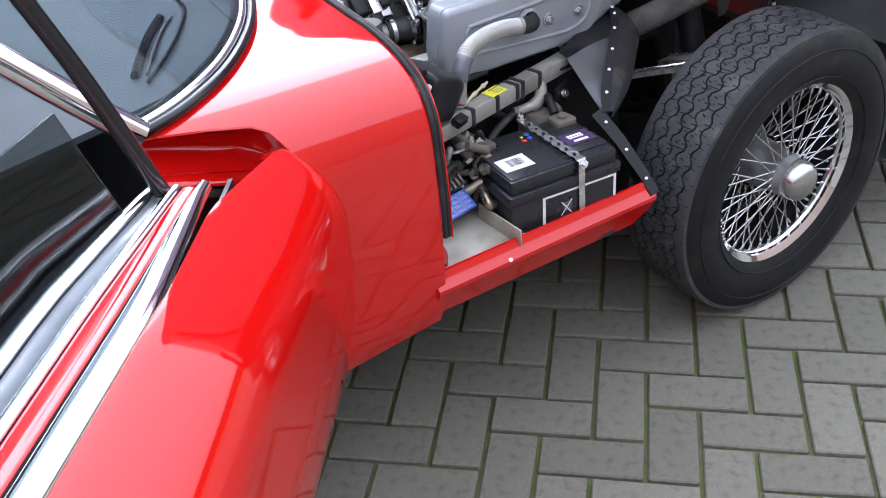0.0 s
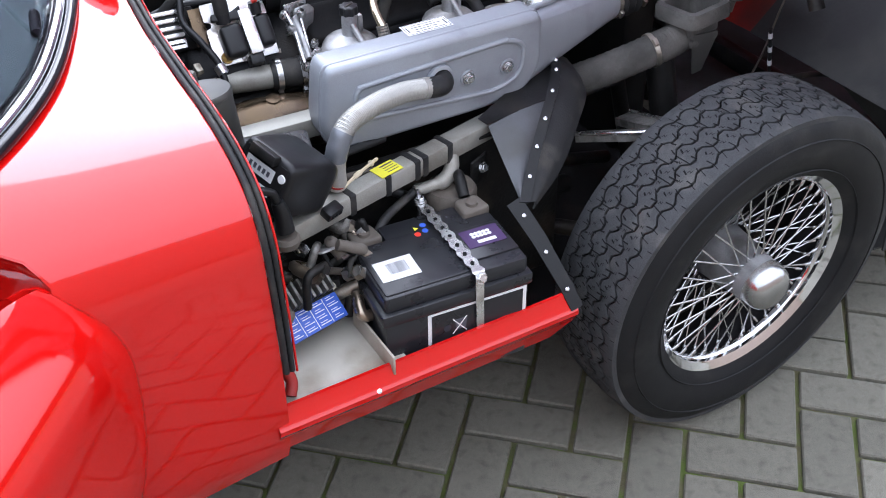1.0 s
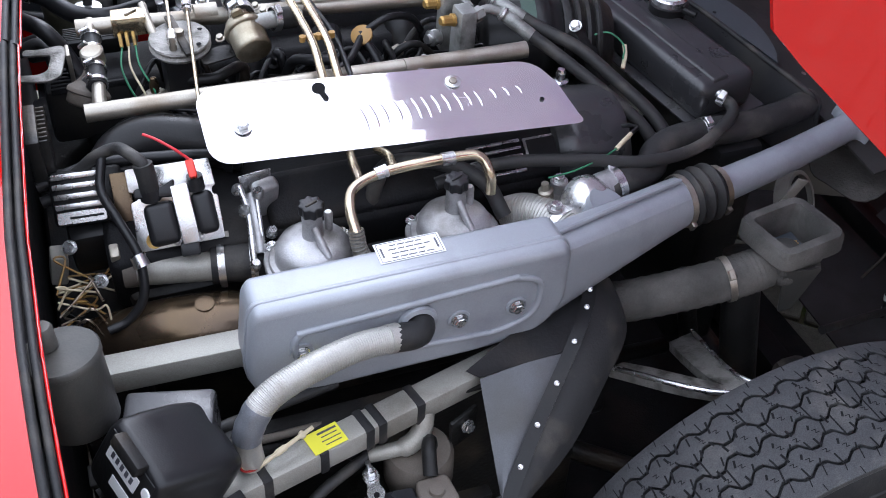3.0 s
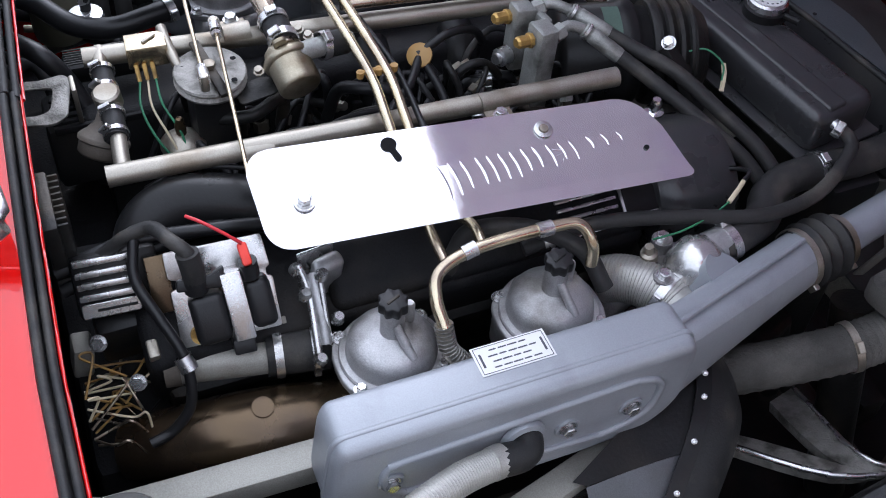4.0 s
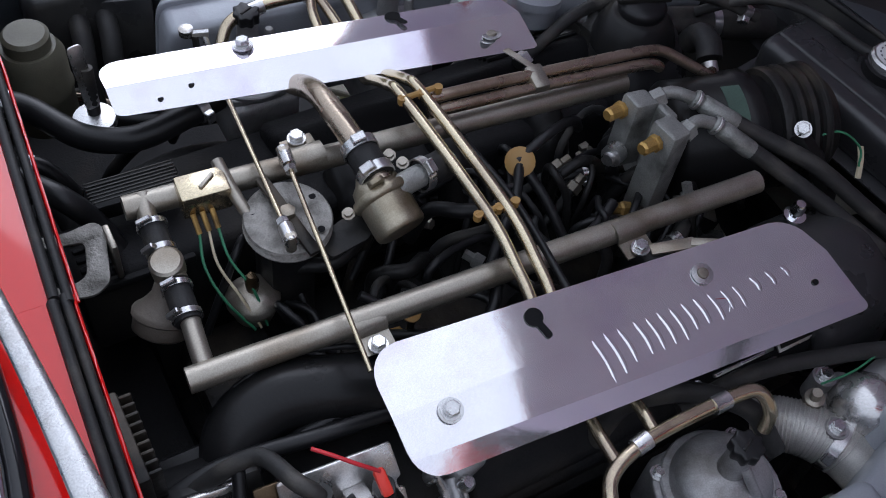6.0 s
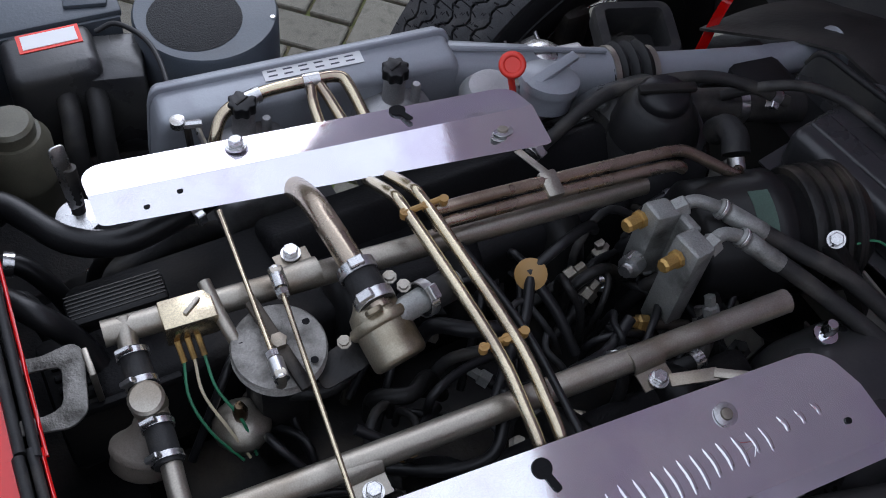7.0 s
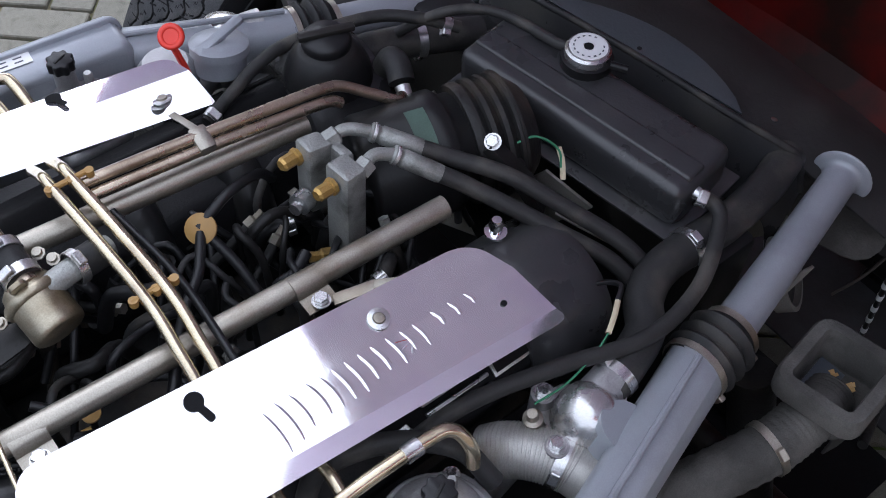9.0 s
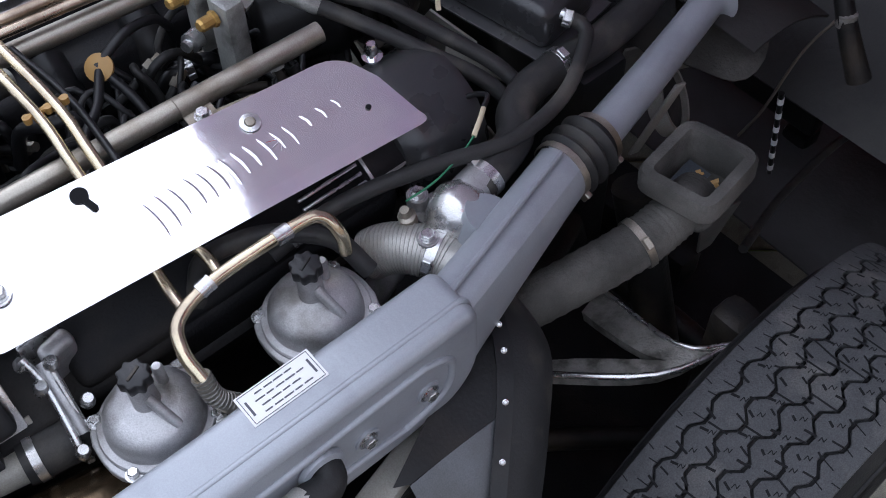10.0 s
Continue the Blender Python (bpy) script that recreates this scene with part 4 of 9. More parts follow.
    part("duct_rib", tube([(-0.25, Y(0.425), 0.7765), (-0.13, Y(0.425 + 0.51 * (d_end - 0.425)), 0.7665), (p0.x - 0.01, Y(d_end + 0.004), 0.7545)], 0.0035, 8, 3), M_GREY, w)
    pr = [(0.034, -0.006)]
    for k in range(3):
        pr += [(0.032, 0.004 + k * 0.017), (0.0385, 0.009 + k * 0.017), (0.0400, 0.0115 + k * 0.017), (0.0385, 0.014 + k * 0.017), (0.032, 0.019 + k * 0.017)]
    pr += [(0.030, 0.064)]
    d = Vector((1, 0.12, 0.02)).normalized() if side < 0 else (end - p0).normalized()
    part("bellows", lathe(pr, 32, along(p0, d)), M_RUBBER, w, "ribbed black rubber bellows", 50)
    clamp(p0 + d * 0.0, d, 0.0350, w, 0.008, 3.6, "tarnished steel band", M_STEEL)
    clamp(p0 + d * 0.060, d, 0.0308, w, 0.008, 3.6, "tarnished steel band", M_STEEL)
    q0 = p0 + d * 0.055
    part("intake_pipe", tube([q0, q0 * 0.5 + end * 0.5 + Vector((0, 0, -0.004)), end], lambda t: 0.0235 - 0.003 * t, 28, 4), M_GREY, w, "long grey intake pipe", 60)
    d2 = (end - q0).normalized()
    part("flare", lathe([(0.0205, -0.010), (0.0212, -0.005), (0.0235, -0.002), (0.028, 0.0), (0.0335, 0.0005), (0.0352, 0.0025), (0.0340, 0.0045), (0.024, 0.003), (0.018, -0.004)], 36, along(end, d2)), M_GREY, w, "flared grey mouth", 50)
    # warning label on the top edge, text too small to read
    lab = thing("label_sticker", (-0.42, Y(0.405), 0.79), "white printed sticker on the grey air box", "label", "stickers")
    if side < 0:
        part("paper", box(0.078, 0.034, 0.0006, at(-0.416, Y(0.405), 0.7866, 0, 0, 0), 0), M_WHITE, lab)
        for k in range(4):
            for c in range(4 if k % 2 else 5):
                part("print", box(0.0075 + 0.0012 * ((c + k) % 3), 0.0014, 0.0004, at(-0.436 + 0.0105 * c + 0.002 * (k % 2), Y(0.4155 - 0.0068 * k), 0.7871), 0), M_INK, lab)
        for sx in (-1, 1):
            part("print", box(0.0022, 0.016, 0.0004, at(-0.416 + sx * 0.0325, Y(0.405), 0.7871), 0), M_INK, lab)
            part("border", box(0.0006, 0.030, 0.0004, at(-0.416 + sx * 0.0365, Y(0.405), 0.7871), 0), M_INK, lab)
            part("border", box(0.073, 0.0006, 0.0004, at(-0.416, Y(0.405 + sx * 0.0152), 0.7871), 0), M_INK, lab)
    else:
        fm = at(-0.419, 0.4700, 0.7872, 0, 0, -6.0)
        part("paper", box(0.112, 0.025, 0.0006, fm, 0), M_WHITE, lab)
        for k in range(3):
            for c in range(6):
                part("print", box(0.010, 0.0018, 0.0004, fm @ at(-0.046 + 0.0175 * c, 0.007 - 0.0068 * k, 0.0005), 0), M_INK, lab)
        w.location, w.rotation_euler, w.scale = c0 + Vector((-0.005, 0, 0)), (0, 0, radians(-5.4)), (0.9, 1, 1)
    return w


manifold_box(-1)
manifold_box(1)


def carburettor(x, y, side, group="carburettors"):
    c = thing("carburettor", (x, y, 0.68), "cast aluminium carburettor with a domed top and black knob", "carburettor", group)
    dome = [(0.055, 0.720), (0.055, 0.727), (0.0535, 0.7285), (0.0475, 0.729), (0.0465, 0.7305), (0.0465, 0.737), (0.0455, 0.743), (0.042, 0.7495), (0.036, 0.7545), (0.028, 0.758), (0.020, 0.7595), (0.0165, 0.762), (0.0, 0.763)]
    part("dome", lathe(dome, 40, at(x, y, 0)), M_CAST, c, "smooth cast dome", 40)
    part("neck", lathe([(0.0135, 0.756), (0.0125, 0.768), (0.012, 0.80), (0, 0.80)], 20, at(x, y, 0)), M_CAST, c)
    part("neck_rib", tube([(x, y + side * 0.010, 0.782), (x + 0.005, y + side * 0.022, 0.766), (x + 0.010, y + side * 0.034, 0.752)], 0.0050, 8, 4), M_CAST, c, "", 60)
    part("stud", lathe([(0.0055, 0.74), (0.0055, 0.782), (0.004, 0.785), (0, 0.785)], 12, at(x + 0.022, y - side * 0.010, 0.0)), M_CAST, c)
    knob = [(0.0142 * (1 + 0.10 * math.cos(8 * a)) * math.cos(a), 0.0142 * (1 + 0.10 * math.cos(8 * a)) * math.sin(a)) for a in [2 * math.pi * k / 48 for k in range(48)]]
    part("knob", prism(knob, 0.014, at(x, y, 0.796), 0.0015, 2), M_PLASTIC, c, "black fluted damper knob", 50)
    part("knob_slot", box(0.016, 0.003, 0.002, at(x, y, 0.8102, 0, 0, 25), 0.0005), M_IRON, c)
    part("chamber", box(0.085, 0.10, 0.09, at(x, y - side * 0.005, 0.672), 0.012), M_CAST, c, "cast throttle body", 50)
    part("flange", prism(rounded([(x - 0.060, y - 0.048), (x + 0.060, y - 0.048), (x + 0.060, y + 0.048), (x - 0.060, y + 0.048)], 0.045, 6), 0.010, at(0, 0, 0.714), 0.002), M_CAST, c, "", 50)
    for sx, sy in ((-1, -1), (1, -1), (1, 1), (-1, 1)):
        share("screw", bolt5, at(x + sx * 0.044, y + sy * 0.034, 0.7245), c)
    return c


for x, y in ((-0.509, -0.233), (-0.331, -0.238)):
    carburettor(x, y, -1)
for x, y in ((-0.516, 0.427), (-0.347, 0.412)):
    carburettor(x, y, 1)


def heat_plate(side):
    """A polished cover over the cam box: three facets with creases, rounded corners."""
    if side < 0:
        rear, front = -0.607, -0.130
        corner = ((0.030, 0.026), (0.024, 0.012))      # rear inner and outer, front inner and outer

        def across(x):
            t = (x - rear) / (front - rear)
            return [0.134 + 0.030 * t, 0.191 + 0.014 * t, 0.227 + 0.028 * t, 0.244 + 0.023 * t]

        def front_x(d):
            return -0.168 + 0.038 * min(1, max(0, (d - 0.160) / 0.105))

        def height(x, d):
            e = across(x)
            z = 0.857 - 0.24 * (min(d, e[1]) - 0.135)
            z -= 0.36 * max(0, min(d, e[2]) - e[1])
            return z - 0.55 * max(0, d - e[2]) - 0.030 * (x + 0.37)
    else:
        rear, front = -0.696, -0.252
        corner = ((0.010, 0.024), (0.005, 0.018))

        def across(x):
            t = (x - rear) / (front - rear)
            return [0.222 - 0.064 * t, 0.248 - 0.053 * t, 0.270 - 0.053 * t, 0.288 - 0.058 * t]

        def front_x(d):
            return -0.247 - 0.014 * min(1, max(0, (d - 0.157) / 0.072))

        def height(x, d):
            e = across(x)
            return 0.846 - 0.13 * (max(d, e[1]) - 0.182) - 0.60 * max(0, e[1] - d) - 0.030 * (x + 0.47)

    def PZ(x, d):
        return Vector((x, C + side * d, height(x, d)))

    w = thing("heat_shield", ((rear + front) / 2, C + side * 0.2, 0.81), "polished aluminium cover plate over the cam box, scuffed and mirror-bright", "cover plate", "cover plates")
    vs = sorted({0, 0.02, 0.05, 0.09, 0.14, 0.2, 0.27, 0.35, 0.45, 0.52, 0.6, 0.68, 0.76, 0.82, 0.87, 0.91, 0.94, 0.965, 0.985, 1.0})
    rows = []
    for v in vs:
        wide = 0.105
        low_side, high_side = v * wide, (1 - v) * wide
        cut = []
        for r_in, r_out in corner:
            c = 0.0
            if low_side < r_in:
                c = r_in * (1 - math.sqrt(max(0, 1 - (1 - low_side / r_in) ** 2)))
            if high_side < r_out:
                c = max(c, r_out * (1 - math.sqrt(max(0, 1 - (1 - high_side / r_out) ** 2))))
            cut.append(c)
        row = []
        for k in range(29):
            xa = rear + cut[0]
            f = across(front)
            xb = front_x(f[0] + (f[3] - f[0]) * v) - cut[1]
            x = xa + (xb - xa) * k / 28
            e = across(x)
            # keep the creases on mesh lines
            if v <= 0.52:
                d = e[0] + (e[1] - e[0]) * v / 0.52
            elif v <= 0.82:
                d = e[1] + (e[2] - e[1]) * (v - 0.52) / 0.30
            else:
                d = e[2] + (e[3] - e[2]) * (v - 0.82) / 0.18
            row.append(PZ(x, d))
        rows.append(row)
    plate = part("plate", sheet(rows, 0.0012), M_POLISH, w, "", 3)
    if side < 0:
        # little dents hammered along the crease
        rd = random.Random(8)
        for x, ln in [(-0.415 + 0.0140 * k + rd.uniform(-0.002, 0.002), (0.036 - 0.0014 * k) * rd.uniform(0.88, 1.12)) for k in range(12)] + [(-0.240, 0.013), (-0.222, 0.013), (-0.204, 0.011)]:
            d0 = across(x)[1] - 0.003
            pts = []
            for j in range(9):
                u = j / 8
                xx, dd = x + 0.004 * u + 0.0022 * math.sin(3.0 * u), d0 + ln * u
                pts.append(PZ(xx, dd) + Vector((0, 0, -0.0039 - 0.0006 * abs(2 * u - 1) ** 3)))
            part("dent", tube(pts, rd.uniform(0.0043, 0.0046), 20, 2), M_POLISH, plate, "hammered dent", 60)
        for k in range(3):
            a_ = 2.0 + 0.8 * k
            p = PZ(-0.268, 0.212)
            part("dent", tube([PZ(-0.270 + 0.004 * math.cos(a_), 0.210 + 0.004 * math.sin(a_)) + Vector((0, 0, -0.0002)), PZ(-0.270 + 0.016 * math.cos(a_), 0.210 + 0.011 * math.sin(a_)) + Vector((0, 0, -0.0002))], 0.0007, 6, 1), M_POLISH, plate)
    nm = Vector((0, side * 0.25, 1)).normalized()
    for x, d, kind in (((-0.560, 0.204, "bolt"), (-0.455, 0.160, "keyhole"), (-0.284, 0.181, "washer"), (-0.177, 0.227, "hole")) if side < 0 else
                       ((-0.551, 0.256, "bolt"), (-0.386, 0.242, "keyhole"), (-0.295, 0.182, "washer"), (-0.650, 0.224, "hole"), (-0.617, 0.227, "hole"))):
        p = PZ(x, d) + Vector((0, 0, 0.0014))
        if kind == "bolt":
            part("washer", lathe([(0.011, 0), (0.011, 0.002), (0, 0.0022)], 20, along(p, nm)), M_ZINC, w)
            share("bolt", bolt8, along(p + Vector((0, 0, 0.0015)), nm), w)
        elif kind == "washer":
            part("washer", lathe([(0.0105, 0), (0.0105, 0.0012), (0.006, 0.0018), (0.005, 0.0006), (0, 0.0006)], 20, along(p, nm)), M_ZINC, w, "countersunk washer and screw")
            part("screw", lathe([(0.0055, 0.001), (0.005, 0.0035), (0, 0.004)], 12, along(p, nm)), M_STEEL, w)
            part("slot", lathe([(0.008, 0), (0.008, 0.0006), (0, 0.0006)], 20, along(p + Vector((-0.007, -side * 0.005, -0.0012)), nm)), M_ZINC, w)
        elif kind == "keyhole":
            # round head with a narrow slot running down the plate
            head = [(0.0085 * math.cos(a_), 0.0085 * math.sin(a_)) for a_ in [math.radians(-68 + 316 * k / 18) for k in range(19)]]
            tail = [(-0.0034, -0.020), (-0.0018, -0.0225), (0.0018, -0.0225), (0.0034, -0.020)]
            down = Vector((0.25, -1, 0)).normalized()
            yy = -(down - nm * down.dot(nm)).normalized()
            mk = Matrix((yy.cross(nm), yy, nm)).transposed().to_4x4()
            mk.translation = p
            b = prism(head + tail, 0.0006, mk)
            part("keyhole", b, M_RECESS_SHADE, w, "dark keyhole slot")
        else:
            part("small_hole", lathe([(0.003, 0), (0.003, 0.0006), (0, 0.0006)], 12, along(p, nm)), M_RECESS_SHADE, w)
    return w


heat_plate(-1)
heat_plate(1)


# fuel rails along the valley, with their brackets
def rail(name, a, b_, r, label):
    w = thing(name, a, label, "fuel rail", "fuel rails")
    part("pipe", tube([a, (Vector(a) + Vector(b_)) / 2, b_], r, 20, 4), M_STEEL, w, "", 60)
    return w


railR = rail("fuel_rail", (-0.735, 0.020, 0.812), (-0.146, -0.012, 0.822), 0.0118, "dull plated steel rail along the engine valley")
railL = rail("fuel_rail", (-0.726, 0.2015, 0.830), (-0.190, 0.164, 0.818), 0.0118, "dull plated steel rail along the far bank")
for w, x, y, z, s in ((railR, -0.575, 0.008, 0.812, -1), (railR, -0.305, -0.006, 0.820, -1), (railL, -0.551, 0.187, 0.835, 1)):
    band = [(x, y + s * -0.0128 * math.cos(a), z + 0.0128 * math.sin(a)) for a in [math.pi * k / 8 for k in range(9)]]
    rows = [[(x - 0.016, p[1], p[2]) for p in band] + [(x - 0.016, y + s * 0.030, z - 0.002)], [(x + 0.016, p[1], p[2]) for p in band] + [(x + 0.016, y + s * 0.030, z - 0.002)]]
    part("bracket", sheet(rows, 0.002), M_STEEL, w, "folded steel strap", 40)
    share("bolt", bolt8, at(x, y + s * 0.025, z + 0.001), w)
b = square_bar((-0.295, -0.035, 0.818), (-0.255, -0.050, 0.826), 0.013, 0.003, 0.001)
square_bar((-0.258, -0.048, 0.826), (-0.235, -0.070, 0.838), 0.010, 0.003, 0.001, b)
part("bracket_arm", b, M_STEEL, railR)

# brown return pipe beside the far rail
pipe = thing("return_pipe", (-0.30, 0.19, 0.84), "tarnished copper-brown fuel return pipe clipped to the far rail", "pipe")
part("pipe", tube([(-0.425, 0.191, 0.859), (-0.355, 0.186, 0.857), (-0.29, 0.181, 0.854), (-0.22, 0.176, 0.850), (-0.165, 0.172, 0.846), (-0.142, 0.168, 0.841), (-0.118, 0.155, 0.828), (-0.090, 0.140, 0.812), (-0.078, 0.146, 0.806)], 0.0062, 12, 6), M_BROWNPIPE, pipe, "", 60)
part("pipe", tube([(-0.425, 0.178, 0.853), (-0.355, 0.173, 0.851), (-0.29, 0.169, 0.848), (-0.22, 0.164, 0.843), (-0.165, 0.160, 0.838), (-0.150, 0.157, 0.830)], 0.0062, 12, 6), M_BROWNPIPE, pipe, "", 60)
part("clip", box(0.019, 0.029, 0.0145, at(-0.300, 0.177, 0.8525, 12, 0, -4), 0.004), M_STEEL, pipe, "folded steel clip")
part("strap", square_bar((-0.304, 0.232, 0.846), (-0.300, 0.186, 0.860), 0.008, 0.002, 0.0008), M_STEEL, pipe)

# twin gold pipes across the valley
for dx in (0.0, 0.020):
    for nm_, pts in (("cross_pipe", [(-0.447 + dx, -0.105, 0.808), (-0.442 + dx, -0.055, 0.838), (-0.440 + dx, -0.022, 0.850), (-0.437 + dx, 0.045, 0.860), (-0.446 + dx, 0.190, 0.868), (-0.446 + dx, 0.225, 0.856), (-0.445 + dx, 0.258, 0.832), (-0.440 + dx, 0.29, 0.805), (-0.430 + dx, 0.35, 0.79)]),):
        solid(nm_, tube(pts, 0.0058, 12, 6), M_GOLD, "yellow-plated fuel pipe crossing the engine valley", "pipe", "cross pipes", angle=60)
for k, (x, y, z) in enumerate(((-0.435, 0.043, 0.858), (-0.438, 0.190, 0.869))):
    w = thing("pipe_clip", (x, y, z), "amber plastic clip holding the twin pipes", "pipe clip", "pipe clips")
    part("bar", tube([(x - 0.014, y, z + 0.002), (x + 0.030, y + 0.002, z + 0.001)], 0.003, 8, 1), M_AMBER, w)
    for dx in (-0.012, 0.010, 0.028):
        part("boss", lathe([(0.004, -0.004), (0.0045, 0.004), (0, 0.004)], 10, at(x + dx, y, z)), M_AMBER, w)
# black cable between the pipes
solid("ignition_cable", tube([(-0.405, -0.06, 0.840), (-0.400, 0.05, 0.846), (-0.412, 0.15, 0.852)], 0.004, 8), M_PLASTIC, "black cable running between the gold pipes", "cable", angle=60)


def gold_loop(side):
    def Q(x, d, z):
        return (x, C + side * d, z)
    w = thing("carburettor_pipe", Q(-0.37, 0.29, 0.79), "yellow-plated fuel pipe feeding the carburettors", "pipe", "carburettor pipes")
    if side > 0:
        part("pipe", tube([Q(-0.556, 0.312, 0.765), Q(-0.552, 0.322, 0.785), Q(-0.533, 0.338, 0.800), Q(-0.489, 0.346, 0.803), Q(-0.435, 0.342, 0.804), Q(-0.408, 0.338, 0.803), Q(-0.401, 0.325, 0.800), Q(-0.398, 0.285, 0.785)], 0.0068, 12, 6), M_GOLD, w, "", 60)
        part("collar", tube([Q(-0.510, 0.343, 0.802), Q(-0.494, 0.345, 0.803)], 0.0088, 12, 1), M_ZINC, w)
        part("collar", tube([Q(-0.446, 0.343, 0.804), Q(-0.428, 0.341, 0.804)], 0.0088, 12, 1), M_ZINC, w)
        part("branch", tube([Q(-0.437, 0.342, 0.802), Q(-0.447, 0.31, 0.80), Q(-0.452, 0.26, 0.79)], 0.006, 12, 4), M_GOLD, w, "", 60)
        part("branch", tube([Q(-0.430, 0.342, 0.802), Q(-0.428, 0.31, 0.80), Q(-0.424, 0.26, 0.79)], 0.006, 12, 4), M_GOLD, w, "", 60)
        return w
    part("pipe", tube([Q(-0.461, 0.345, 0.770), Q(-0.462, 0.320, 0.790), Q(-0.448, 0.296, 0.800), Q(-0.400, 0.284, 0.805), Q(-0.310, 0.284, 0.806), Q(-0.285, 0.290, 0.803), Q(-0.277, 0.305, 0.785), Q(-0.277, 0.310, 0.76)], 0.0068, 12, 6), M_GOLD, w, "", 60)
    part("branch", tube([Q(-0.395, 0.284, 0.803), Q(-0.392, 0.25, 0.800), Q(-0.398, 0.22, 0.79)], 0.006, 12, 4), M_GOLD, w, "", 60)
    part("branch", tube([Q(-0.440, 0.292, 0.800), Q(-0.437, 0.25, 0.797), Q(-0.430, 0.20, 0.79)], 0.006, 12, 4), M_GOLD, w, "", 60)
    part("collar", tube([Q(-0.420, 0.286, 0.804), Q(-0.405, 0.284, 0.806)], 0.0085, 12, 1), M_ZINC, w)
    part("collar", tube([Q(-0.335, 0.284, 0.806), Q(-0.318, 0.284, 0.806)], 0.0085, 12, 1), M_ZINC, w)
    part("braided_hose", tube([Q(-0.461, 0.340, 0.772), Q(-0.458, 0.352, 0.745), Q(-0.44, 0.36, 0.72), Q(-0.40, 0.36, 0.715)], 0.0095, 12, 5), M_STEEL, w, "braided flexible hose", 60)
    braid = spline([Q(-0.461, 0.340, 0.772), Q(-0.458, 0.352, 0.745), Q(-0.44, 0.36, 0.72)], 14)
    for p_, q_ in zip(braid[1:-1:2], braid[2::2]):
        part("braid_ring", lathe([(0.0094, -0.0010), (0.0103, 0), (0.0094, 0.0010)], 12, along(p_, q_ - p_)), M_PITTED, w)
    return w


gold_loop(-1)
gold_loop(1)

# ---------------------------------------------------------------- bonnet, tipped forward on its hinge
HX, HZ, TIP = 0.65, 0.30, radians(43.5)
bonnet = thing("bonnet", (HX, C, 0.05), "red one-piece bonnet tipped forward, undersealed dark inside", "bonnet")


def tip(x, d, z, side):
    dx, dz = x - HX, z - HZ
    return Vector((HX - 0.050 + dx * math.cos(TIP) + dz * math.sin(TIP), C + side * d, HZ + 0.048 - dx * math.sin(TIP) + dz * math.cos(TIP)))


def shell_section(x):
    """Half-profile of the closed bonnet at x: rows of distance and height."""
    t = (x + 0.80) / 1.85
    wide = 0.768 + 0.05 * math.sin(math.pi * min(1, t * 1.15)) - 0.42 * max(0, t - 0.62) ** 1.3 * 2.2
    top = 0.885 + 0.02 * math.sin(math.pi * t) - 0.62 * max(0, t - 0.45) ** 1.8 - 7.0 * max(0, t - 0.80) ** 2
    low = 0.337 + 0.10 * max(0, 1 - (x + 0.80) / 0.16) + 0.17 * max(0, min(1, (x - 0.30) / 0.15)) - 0.12 * max(0, t - 0.8) / 0.18
    crest = top - 0.03
    out = []
    for k in range(21):
        s = k / 20
        a = s * math.pi / 2
        d = wide * math.sin(a) ** 0.72
        if s < 0.55:
            z = top - (top - crest) * (s / 0.55) ** 2
        else:
            u = (s - 0.55) / 0.45
            z = crest - (crest - low) * u ** 1.5
        out.append((d, z))
    return out


